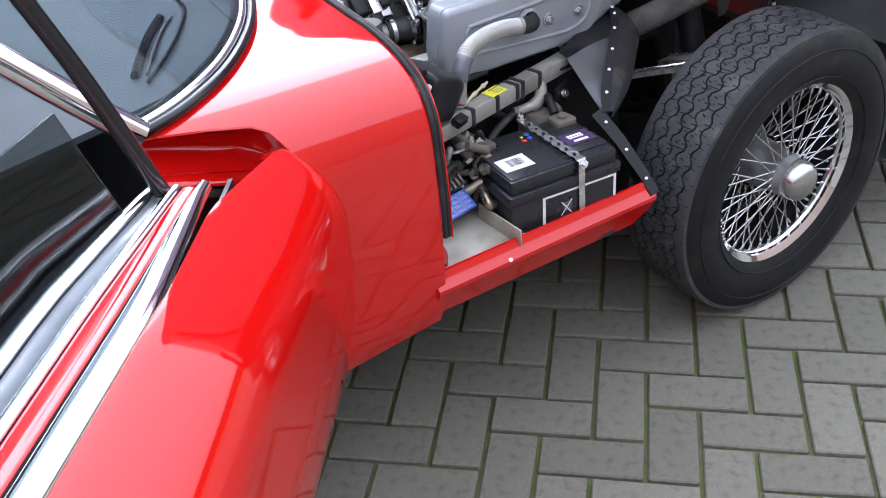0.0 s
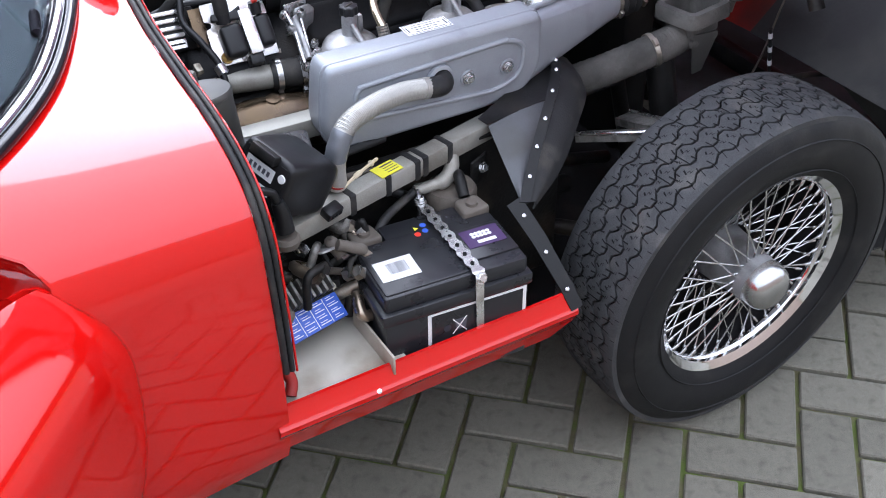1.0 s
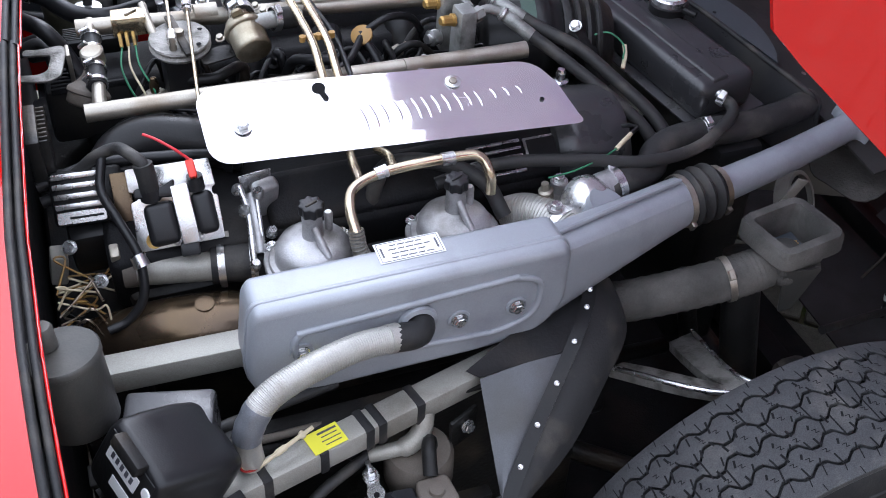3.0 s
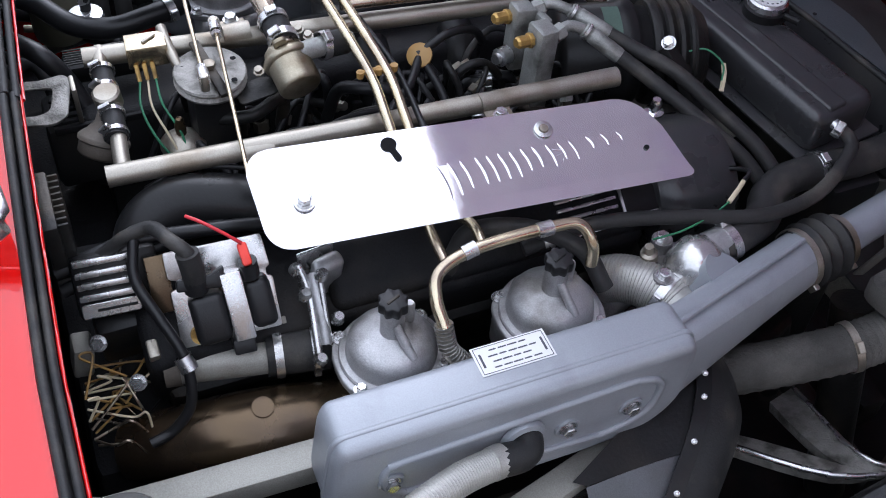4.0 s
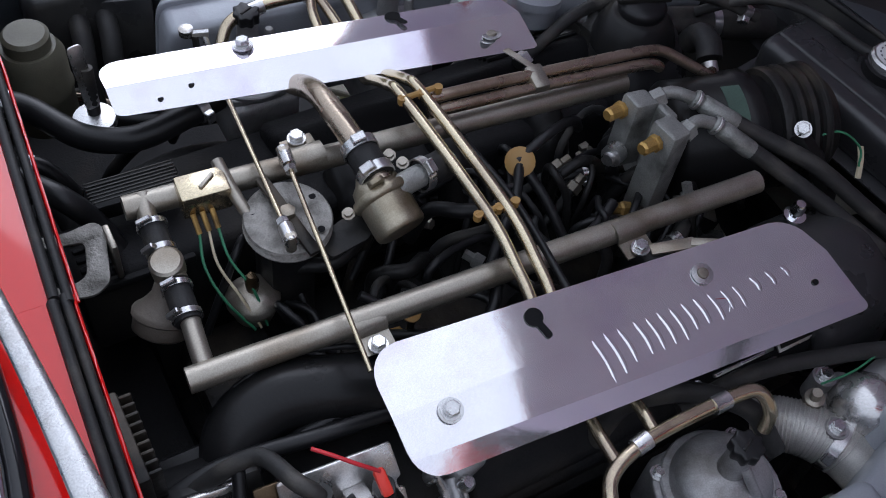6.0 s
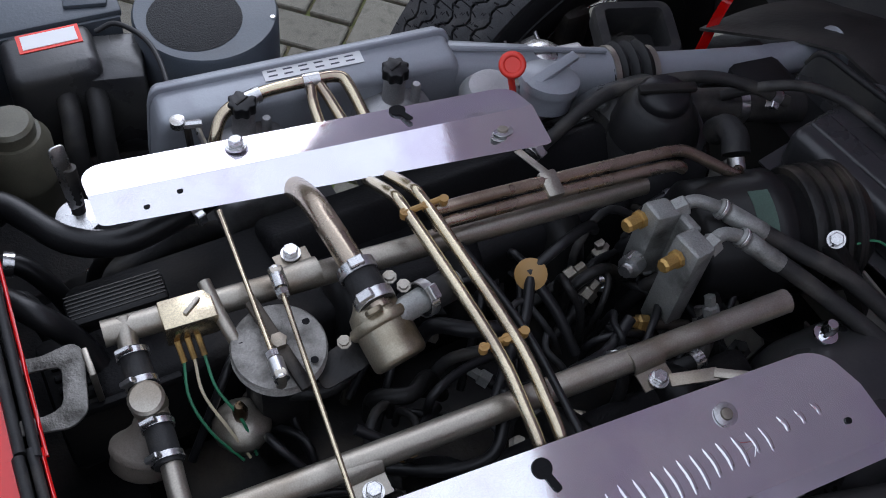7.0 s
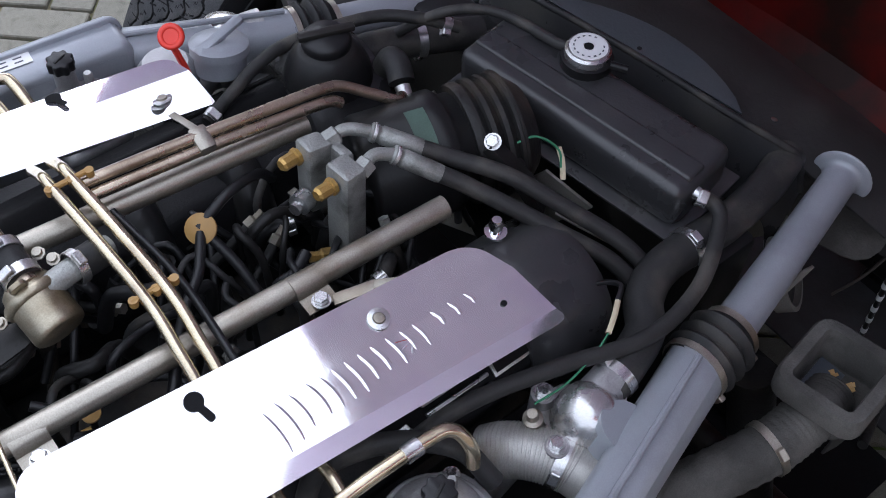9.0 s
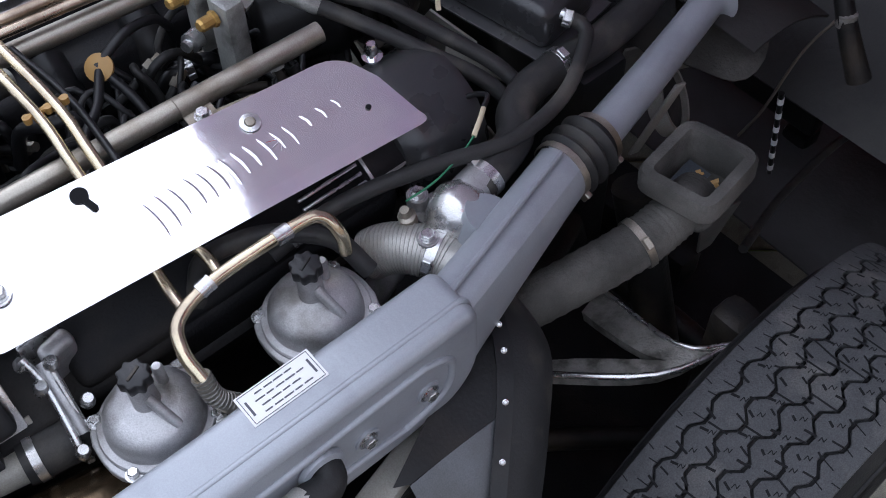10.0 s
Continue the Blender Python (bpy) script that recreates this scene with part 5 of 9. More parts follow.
for side in (-1, 1):
    b = bmesh.new()
    grid = []
    xs = [-0.80 + 1.80 * i / 46 for i in range(47)]
    for x in xs:
        grid.append([(b.verts.new(tip(x, d, z, side)), x, d, z) for d, z in shell_section(x)])
    for r0, r1 in zip(grid, grid[1:]):
        for k in range(20):
            q = (r0[k], r0[k + 1], r1[k + 1], r1[k])
            mx, mz, md = sum(v[1] for v in q) / 4, sum(v[3] for v in q) / 4, sum(v[2] for v in q) / 4
            if md > 0.5 and (mx - 0.075) ** 2 + (mz - 0.36) ** 2 < 0.37 ** 2:
                continue
            b.faces.new([v[0] for v in q])
    bmesh.ops.delete(b, geom=[v for v in b.verts if not v.link_faces], context="VERTS")
    bmesh.ops.recalc_face_normals(b, faces=b.faces)
    bmesh.ops.solidify(b, geom=b.faces[:], thickness=0.004)
    part("outer_skin", b, M_RED, bonnet, "red bonnet skin", 60)
    lin = bmesh.new()
    strip = [[(lin.verts.new(tip(x, d - 0.014, z - 0.003, side)), x, z) for d, z in shell_section(x)[10:]] for x in [0.10 + 0.90 * i / 30 for i in range(31)]]
    for r0, r1 in zip(strip, strip[1:]):
        for k in range(len(r0) - 1):
            q = (r0[k], r0[k + 1], r1[k + 1], r1[k])
            mx, mz = sum(v[1] for v in q) / 4, sum(v[2] for v in q) / 4
            if (mx - 0.075) ** 2 + (mz - 0.36) ** 2 < 0.372 ** 2:
                continue
            lin.faces.new([v[0] for v in q])
    bmesh.ops.delete(lin, geom=[v for v in lin.verts if not v.link_faces], context="VERTS")
    bmesh.ops.recalc_face_normals(lin, faces=lin.faces)
    bmesh.ops.solidify(lin, geom=lin.faces[:], thickness=0.003)
    part("side_lining", lin, M_UNDER, bonnet, "dark underseal inside the wing", 60)
    # inner diaphragm ahead of the wheel and its stiffening edge
    rows = [[tip(0.46 + 0.03 * t, d, 0.30 + 0.46 * t, side) for d in (0.24, 0.4, 0.55, 0.66, 0.72)] for t in (0, 0.25, 0.5, 0.75, 1)]
    part("diaphragm", sheet(rows, 0.004), M_UNDER, bonnet, "dark grey undersealed inner panel", 60)
    # inner flank beside the engine opening
    rows = [[tip(x, 0.50 + 0.02 * t, 0.30 + 0.52 * t, side) for x in (0.47, 0.60, 0.75, 0.88)] for t in (0, 0.3, 0.6, 1)]
    part("inner_flank", sheet(rows, 0.004), M_UNDER, bonnet, "dark inner flank", 60)
# linings of the inside: pale lilac reflector over the engine, dull red towards the nose
for x0, x1, mt, lb in ((-0.79, -0.32, M_LILAC, "pale lilac lining, coloured for its reflection in the cover plates"), (-0.32, 0.30, M_LILAC, "pale lilac lining, coloured for its reflection in the cover plates"), (0.30, 1.0, M_REDIN, "dull red inner skin")):
    rows = []
    for i in range(15):
        x = x0 + (x1 - x0) * i / 14
        sec = shell_section(x)
        rows.append([tip(x, d * 0.955, z - 0.014, -1) for d, z in sec[18::-1]] + [tip(x, d * 0.955, z - 0.014, 1) for d, z in sec[1:(21 if x0 < -0.5 else 19)]])
    part("inside_lining", sheet(rows, 0.003), mt, bonnet, lb, 60)
for side in (-1, 1):
    part("stiffener", tube([tip(-0.74, 0.70, 0.50, side), tip(-0.4, 0.68, 0.50, side), tip(-0.3, 0.6, 0.72, side), tip(0.1, 0.52, 0.80, side), tip(0.45, 0.5, 0.70, side)], 0.016, 10, 5), M_UNDER, bonnet, "", 60)
rows = []
for d_ in (-0.5, -0.3, -0.1, 0.1, 0.3, 0.5):
    rows.append([tip(0.985, abs(d_), z_, -1 if d_ < 0 else 1) for z_ in (0.26, 0.36, 0.46, 0.54)])
part("nose_panel", sheet(rows, 0.004), M_REDIN, bonnet, "dull red inside of the nose", 60)
part("undertray", sheet([[(x, C + d_, 0.24 - 0.10 * (x - 0.43) - 0.04 * abs(d_)) for d_ in (-0.70, -0.45, -0.2, 0, 0.2, 0.45, 0.70)] for x in (0.43, 0.55, 0.7, 0.85, 1.0)], 0.004), M_GREYSEAL, bonnet, "dusty dark lower valance", 60)
for side in (-1, 1):
    rows = [[(x, C + side * (0.72 - 0.05 * u), 0.22 + 0.62 * u * (1 - 0.45 * (x - 0.43) / 0.5)) for u in (0, 0.25, 0.5, 0.75, 1)] for x in (0.43, 0.56, 0.70, 0.85, 1.0)]
    part("inner_wing", sheet(rows, 0.004), M_UNDER, bonnet, "dark undersealed inner wing", 60)
part("hinge_beam", box(0.04, 0.62, 0.05, at(HX, C, HZ - 0.03), 0.008), M_BLACK, bonnet)
for side in (-1, 1):
    part("hinge_leg", box(0.05, 0.05, 0.23, at(HX + 0.01, C + side * 0.28, 0.115), 0.01), M_BLACK, bonnet)

# dark air guide between the radiator and the nose
guide = thing("air_guide", (0.40, C, 0.55), "dark undersealed air guide panel ahead of the radiator", "panel")
rows = []
for i in range(15):
    t = i / 14
    y = 0.49 - (0.49 + 0.268) * t
    row = []
    for k in range(9):
        u = k / 8
        x0 = 0.163 + 0.128 * t + 0.10 * max(0, y - 0.27)
        x = x0 + (0.43 + 0.02 * t - x0) * u
        z = 0.766 - 0.020 * t - 0.30 * (x - 0.2) + 0.02 * math.sin(3.1 * u) - 0.12 * max(0, t - 0.80) * (1 - 0.4 * u) - 0.75 * max(0, y - 0.285) * (1 - 0.3 * u)
        row.append((x, y, z))
    rows.append(row)
part("panel", sheet(rows, 0.004), M_GUIDE, guide, "", 60)
arch = [(0.172, 0.478, 0.540), (0.186, 0.482, 0.595), (0.206, 0.492, 0.640), (0.24, 0.505, 0.69)]
part("arch_lip", sheet([[Vector(p) + Vector((-0.006, -0.004, 0)), Vector(p) + Vector((0.006, -0.010, 0.004)), Vector(p) + Vector((0.012, 0.004, 0.0))] for p in spline(arch, 4)], 0.002), M_RED, bonnet, "red wheel-arch lip of the far wing", 60)
line = [(0.158, 0.285, 0.745), (0.160, 0.272, 0.772), (0.168, 0.22, 0.777), (0.198, 0.07, 0.777), (0.224, -0.07, 0.770), (0.244, -0.130, 0.760), (0.258, -0.150, 0.745), (0.262, -0.165, 0.70)]
part("edge_bead", tube(line, 0.0045, 8, 6), M_RUBBER, guide, "rolled rubber edge", 60)
rows = [[p + Vector((-0.012 * u - 0.01 * u * u, 0, -0.10 * u)) for u in (0, 0.4, 1)] for p in spline(line, 4)]
part("back_wall", sheet(rows, 0.003), M_TANK, guide, "", 60)
flap = []
n = 14
a0, a1 = Vector((0.176, 0.205, 0.7815)), Vector((0.232, -0.078, 0.7735))
for i in range(n + 1):
    t = i / n
    base = a0 + (a1 - a0) * t
    w = 0.046 * math.sin(math.pi * t) ** 0.75
    flap.append([base, base + Vector((w * 0.5, 0, w * 0.10)), base + Vector((w, 0, w * 0.12))])
part("flap", sheet(flap, 0.003), M_FLAP, guide, "slate-grey curved flap", 60)
lobe = [((0.078 + 0.012 * math.cos(3 * a + 0.6)) * math.cos(a) - 0.02, (0.066 + 0.010 * math.sin(2 * a)) * math.sin(a)) for a in [2 * math.pi * k / 28 for k in range(28)]]
part("end_flap", prism(lobe, 0.004, Matrix.Translation((0.345, -0.172, 0.664)) @ Vector((-0.30, -0.22, 0.93)).to_track_quat("Z", "X").to_matrix().to_4x4(), 0.001), M_DUSTY, guide, "dusty rounded rubber end flap", 60)
part("rivet", lathe([(0.004, 0), (0.004, 0.001), (0, 0.002)], 10, along((0.265, -0.101, 0.762), (0.3, 0, 1))), M_ZINC, guide)
part("flap_hole", lathe([(0.003, 0), (0.003, 0.0006), (0, 0.0006)], 10, along((0.205, 0.061, 0.7835), (0, 0, 1))), M_RECESS_SHADE, guide)

stay_rod = thing("bonnet_stay", (0.42, -0.30, 0.66), "dark grimy bonnet stay with a drooping wire beside it", "bonnet stay")
part("rod", tube([(0.44, -0.235, 0.80), (0.42, -0.305, 0.693), (0.42, -0.348, 0.622)], lambda t: 0.010 + 0.006 * t, 12, 4), M_IRON, stay_rod, "", 60)
part("rod_end", lathe([(0.008, -0.012), (0.013, -0.008), (0.013, 0.008), (0.008, 0.012)], 14, along((0.42, -0.305, 0.693), (0.1, 0.2, 1))), M_PITTED, stay_rod)
part("wire", tube([(0.42, -0.300, 0.700), (0.42, -0.263, 0.607), (0.42, -0.234, 0.477), (0.42, -0.208, 0.40)], 0.0022, 8, 6), M_UMBER, stay_rod, "thin drooping wire", 60)

# ---------------------------------------------------------------- radiator and header tank
rad = thing("radiator", (0.115, C, 0.30), "black radiator with a pressed header tank and white pressure cap", "radiator")
part("core", box(0.075, 0.56, 0.40, at(0.120, C, 0.52), 0.01), M_BLACK, rad, "black radiator core")
tm = at(0.099, 0.031, 0.764, 0, -3, 8.5)
part("header_tank", box(0.100, 0.315, 0.062, tm, 0.015, 4), M_TANK, rad, "black pressed header tank", 50)
part("tank_flange", box(0.128, 0.338, 0.004, tm @ at(0, 0, -0.029), 0.0018), M_TANK, rad)
part("tank_ridge", box(0.030, 0.302, 0.010, tm @ at(-0.012, 0, 0.029), 0.005, 3), M_TANK, rad, "", 50)
cap = part("cap_base", lathe([(0.030, 0), (0.030, 0.012), (0.022, 0.016), (0, 0.016)], 28, at(0.127, 0.072, 0.795)), M_BLACK, rad)
part("pressure_cap", lathe([(0.0265, 0), (0.0265, 0.009), (0.024, 0.012), (0.0, 0.012)], 32, at(0.127, 0.072, 0.808)), M_ZINC, rad, "zinc pressure cap")
part("cap_face", lathe([(0.022, 0), (0.022, 0.0008), (0.0065, 0.0012), (0.0065, 0), (0, 0)], 32, at(0.127, 0.072, 0.8202)), M_WHITE, rad, "white printed cap face")
part("cap_hole", lathe([(0.0055, 0), (0.0055, 0.001), (0, 0.001)], 14, at(0.127, 0.072, 0.8206)), M_RECESS_SHADE, rad)
for k in range(14):
    a = math.radians(20 + 23 * k)
    part("print", box(0.003, 0.0016, 0.0004, at(0.127, 0.072, 0.8214) @ pose(0, 0, 0, 0, 0, math.degrees(a)) @ at(0.017, 0, 0, 0, 0, 90), 0), M_INK, rad)
part("spill_stub", tube([(0.138, 0.046, 0.806), (0.150, 0.030, 0.804)], 0.005, 10, 1), M_BLACK, rad)
part("hose_stub", tube([(0.100, -0.112, 0.775), (0.108, -0.140, 0.772)], 0.008, 12, 1), M_ZINC, rad, "bright hose stub")

# fan behind the radiator
fan = thing("cooling_fan", (0.045, C, 0.55), "pale grey cooling fan blades in the dark gap", "fan")
part("boss", lathe([(0.05, 0), (0.05, 0.03), (0, 0.03)], 20, along((0.02, C, 0.56), (1, 0, 0))), M_BLACK, fan)
for k in range(7):
    m = along((0.04, C, 0.56), (1, 0, 0)) @ Matrix.Rotation(k * 2 * math.pi / 7 + 0.35, 4, "Z") @ pose(0.12, 0, 0, 24, 0, 0)
    part("blade", box(0.13, 0.07, 0.004, m, 0.0015), M_CLAD, fan)


stay = thing("radiator_stay", (0.07, -0.05, 0.66), "pale grey flat stay below the air-conditioning hoses", "bracket")
part("bar", square_bar((0.030, -0.005, 0.682), (0.104, -0.090, 0.622), 0.020, 0.003, 0.001), M_CLAD, stay)
share("bolt", bolt8, along((0.098, -0.083, 0.630), (-0.4, 0.2, 0.9)), stay)


def hose(name, pts, r, label, material=None, clips=(), step=6, seg=16):
    w = thing(name, pts[0], label, "hose")
    part("tube", tube(pts, r, seg, step), material or M_HOSE, w, "", 60)
    line = spline(pts, step)
    for f in clips:
        i = min(len(line) - 2, int(f * (len(line) - 1)))
        clamp(line[i], line[i + 1] - line[i], r + 0.0006, w, 0.011, 1.2 + i)
    return w


hose("overflow_hose", [(0.103, -0.132, 0.772), (0.112, -0.150, 0.768), (0.098, -0.170, 0.762), (0.028, -0.208, 0.756), (-0.058, -0.220, 0.760), (-0.146, -0.195, 0.764), (-0.245, -0.170, 0.762), (-0.33, -0.165, 0.745)], 0.0085, "thin black overflow hose looping from the header tank", clips=(0.03, 0.97))
hose("radiator_hose", [(0.262, -0.135, 0.735), (0.20, -0.152, 0.735), (0.13, -0.160, 0.735), (0.080, -0.158, 0.735), (0.025, -0.160, 0.735), (-0.015, -0.178, 0.735), (-0.040, -0.205, 0.735), (-0.085, -0.222, 0.738), (-0.115, -0.228, 0.735)], 0.0208, "thick black radiator hose with steel clips", clips=(0.40, 0.94), seg=20)
hose("bleed_hose", [(-0.250, 0.275, 0.765), (-0.20, 0.290, 0.778), (-0.165, 0.299, 0.787), (-0.115, 0.304, 0.790), (-0.02, 0.285, 0.790), (0.03, 0.255, 0.784), (0.072, 0.230, 0.766)], 0.0075, "thin black bleed hose arching over the far bank", clips=(0.04, 0.97))
hose("cap_hose", [(0.010, 0.272, 0.760), (0.030, 0.256, 0.778), (0.052, 0.236, 0.795), (0.078, 0.217, 0.800), (0.101, 0.190, 0.800), (0.110, 0.158, 0.801), (0.115, 0.115, 0.804), (0.120, 0.095, 0.806)], 0.0064, "thin black hose running to the pressure cap")
hose("radiator_hose", [(-0.12, 0.298, 0.742), (-0.06, 0.294, 0.740), (-0.008, 0.284, 0.738), (0.065, 0.262, 0.732), (0.12, 0.245, 0.722)], 0.0208, "thick black radiator hose on the far bank with steel clips", clips=(0.2, 0.68), seg=20)

# ---------------------------------------------------------------- thermostat housings
def thermostat(side, x0=0.0):
    def Q(x, d, z):
        return (x + x0, C + side * d, z)
    w = thing("thermostat_housing", Q(-0.155, 0.322, 0.70), "bright cast aluminium thermostat housing", "thermostat housing", "thermostat housings")
    part("dome", lathe([(0.032, -0.01), (0.034, 0.006), (0.031, 0.024), (0.022, 0.036), (0.010, 0.041), (0, 0.042)], 28, along(Q(-0.150, 0.326, 0.720), (0.25, side * 0.15, 1))), M_BRIGHT, w, "polished dome", 50)
    part("outlet", tube([Q(-0.150, 0.322, 0.730), Q(-0.125, 0.318, 0.736), Q(-0.100, 0.314, 0.737)], 0.021, 20, 4), M_CAST, w, "", 60)
    part("flange", prism(rounded([(-0.045, -0.028), (0.045, -0.028), (0.045, 0.028), (-0.045, 0.028)], 0.02), 0.010, along(Q(-0.155, 0.325, 0.708), (0.1, 0, 1)), 0.002), M_CAST, w)
    part("pipe", tube([Q(-0.25, 0.30, 0.64), Q(-0.215, 0.302, 0.675), Q(-0.19, 0.308, 0.700), Q(-0.16, 0.318, 0.708)], 0.016, 16, 4), M_CAST, w, "cast water pipe", 60)
    for x, d in ((-0.168, 0.285), (-0.195, 0.335), (-0.116, 0.330)):
        part("boss", lathe([(0.012, 0), (0.012, 0.035), (0, 0.035)], 16, at(*Q(x, d, 0.700))), M_CAST, w)
        share("bolt", bolt8, at(*Q(x, d, 0.735)), w)
    part("sensor", lathe([(0.010, 0), (0.010, 0.012), (0.006, 0.014), (0.005, 0.024), (0, 0.024)], 14, along(Q(-0.192, 0.300, 0.725), (-0.2, 0, 1))), M_STEEL, w, "dull temperature sensor")
    return w


thermostat(-1)
thermostat(1)
warm_hose = hose("warm_air_hose", [(-0.235, -0.195, 0.690), (-0.222, -0.208, 0.702), (-0.205, -0.228, 0.708), (-0.188, -0.255, 0.706), (-0.178, -0.285, 0.70)], 0.0265, "ribbed foil warm-air hose", M_FOIL, (0.72,), 5, 22)
for k in range(26):
    wa = spline([(-0.235, -0.195, 0.690), (-0.222, -0.208, 0.702), (-0.205, -0.228, 0.708), (-0.188, -0.255, 0.706), (-0.178, -0.285, 0.70)], 8)
    p, q = wa[k], wa[k + 1]
    part("hose_rib", lathe([(0.0262, -0.0013), (0.0276, -0.0007), (0.0278, 0.0), (0.0276, 0.0007), (0.0262, 0.0013)], 24, along((p + q) / 2, q - p)), M_FOIL, warm_hose)
rib = thing("filler_neck", (-0.17, -0.27, 0.71), "grey oil filler neck beside the air duct", "filler neck")
part("neck", lathe([(0.026, 0), (0.026, 0.030), (0.029, 0.031), (0.029, 0.042), (0, 0.042)], 26, along((-0.150, -0.268, 0.712), (0.35, -0.2, 1))), M_GREY, rib)
solid("green_wire", tube([(-0.190, -0.205, 0.752), (-0.155, -0.210, 0.760), (-0.115, -0.205, 0.768), (-0.092, -0.198, 0.772)], 0.0012, 6), M_GREENW, "thin green sensor wire over the hoses", "wire", angle=60)
solid("cream_wire", tube([(-0.092, -0.198, 0.772), (-0.075, -0.188, 0.776), (-0.061, -0.178, 0.776)], 0.0032, 6), M_CREAMW, "cream taped wire joint", "wire", angle=60)
solid("black_wire", tube([(-0.061, -0.178, 0.776), (-0.045, -0.165, 0.775), (-0.06, -0.145, 0.765), (-0.10, -0.14, 0.75)], 0.003, 6), M_PLASTIC, "thin black wire curling behind the hose", "wire", angle=60)

# far bank: oil filler, red ring, cap, elbow
fil = thing("oil_filler", (-0.10, 0.255, 0.77), "black oil filler tower with a winged cap", "oil filler")
part("tower", lathe([(0.052, 0), (0.050, 0.012), (0.042, 0.030), (0.034, 0.040), (0.030, 0.044), (0, 0.044)], 32, at(-0.102, 0.255, 0.768)), M_BLACK, fil, "", 50)
part("cap", lathe([(0.028, 0), (0.029, 0.008), (0.024, 0.014), (0, 0.015)], 28, at(-0.100, 0.257, 0.812)), M_PLASTIC, fil, "black filler cap", 50)
part("wing", box(0.066, 0.012, 0.008, at(-0.099, 0.258, 0.828, 0, 0, -18), 0.003), M_BLACK, fil)
filler = thing("water_filler", (-0.19, 0.345, 0.76), "grey water filler neck with a red plastic ring", "filler neck")
part("neck", lathe([(0.030, 0), (0.030, 0.022), (0.034, 0.024), (0.034, 0.034), (0.026, 0.038), (0, 0.038)], 30, along((-0.192, 0.342, 0.762), (0.15, 0.15, 1))), M_GREY, filler, "", 50)
part("lever", box(0.070, 0.012, 0.007, at(-0.186, 0.347, 0.804, 6, -8, 12), 0.002), M_GREY, filler)
ring = [(0.0115 * math.cos(a), 0.0115 * math.sin(a), 0) for a in [2 * math.pi * k / 20 for k in range(22)]]
b = tube(ring, 0.0036, 8, 1)
lathe([(0.0095, -0.0015), (0.0095, 0.0015), (0, 0.0015)], 20, None, b)
bmesh.ops.transform(b, matrix=along((-0.240, 0.350, 0.830), (-0.4, -0.55, 0.75)), verts=b.verts)
part("red_ring", b, M_REDPL, filler, "bright red plastic dipstick ring", 60)
part("stem", tube([(-0.240, 0.350, 0.815), (-0.232, 0.342, 0.775)], 0.004, 8, 1), M_REDPL, filler)
part("cast_body", lathe([(0.034, 0), (0.036, 0.02), (0.026, 0.034), (0, 0.036)], 26, at(-0.245, 0.372, 0.745)), M_CAST, filler, "", 50)
elb = thing("breather_elbow", (-0.06, 0.19, 0.77), "black rubber breather elbow", "hose")
part("elbow", tube([(-0.050, 0.215, 0.782), (-0.051, 0.203, 0.802), (-0.055, 0.185, 0.808), (-0.062, 0.168, 0.800)], 0.015, 14, 5), M_RUBBER, elb, "", 60)
part("union", lathe([(0.009, 0), (0.009, 0.014), (0.006, 0.016), (0.006, 0.03), (0, 0.03)], 12, along((-0.064, 0.165, 0.798), (-0.3, -1, -0.6))), M_ZINC, elb)

# ---------------------------------------------------------------- air-conditioning compressor and its hoses
comp = thing("compressor", (-0.04, 0.06, 0.66), "black air-conditioning compressor with a faded green band", "compressor")
d = Vector((1, -0.28, 0.02)).normalized()
p0 = Vector((-0.115, 0.098, 0.766))
part("body", lathe([(0, -0.05), (0.058, -0.05), (0.065, -0.042), (0.0655, 0.026), (0.0685, 0.029), (0.0690, 0.046), (0.0655, 0.050), (0.060, 0.056), (0.060, 0.085), (0, 0.085)], 48, along(p0, d)), M_BLACK, comp, "", 50)
bandm = along(p0 + d * 0.012, d)
up_ = bandm.to_3x3().inverted() @ Vector((0, -0.35, 1))
BAND = math.degrees(math.atan2(up_.y, up_.x)) - 40
rows = [[bandm @ Vector((0.0670 * math.cos(a_), 0.0670 * math.sin(a_), z_)) for a_ in [math.radians(BAND + 14 + 6 * k) for k in range(9)]] for z_ in (-0.006, 0.006, 0.018)]
part("band", sheet(rows, 0.0006), M_GREENPAINT, comp, "faded green paint band", 60)
pr = [(0.055, 0.066), (0.0665, 0.067), (0.0685, 0.070), (0.0685, 0.078), (0.0660, 0.080)]
for k in range(3):
    pr += [(0.0645, 0.084 + 0.014 * k), (0.0685, 0.086 + 0.014 * k), (0.0695, 0.091 + 0.014 * k), (0.0660, 0.096 + 0.014 * k)]
part("pulley", lathe(pr + [(0.050, 0.142), (0.03, 0.144), (0, 0.144)], 40, along(p0, d)), M_IRON, comp, "grooved dusty black pulley", 40)
part("clutch_ring", lathe([(0.0688, 0.117), (0.0702, 0.118), (0.0702, 0.121), (0.0688, 0.122)], 48, along(p0, d)), M_IRON, comp, "rusty clutch ring")
part("lug", box(0.02, 0.035, 0.05, at(-0.035, 0.025, 0.775, 30, 0, 10), 0.006), M_BLACK, comp)
part("bracket_arm", blade([(-0.054, 0.028, 0.816), (-0.046, 0.012, 0.802), (-0.032, -0.010, 0.775), (-0.020, -0.026, 0.745)], [0.018, 0.022, 0.028, 0.034], 0.012), M_IRON, comp, "dusty cast bracket arm")
share("bolt", bolt8, along((-0.053, 0.025, 0.822), (-0.5, -0.3, 0.8)), comp)
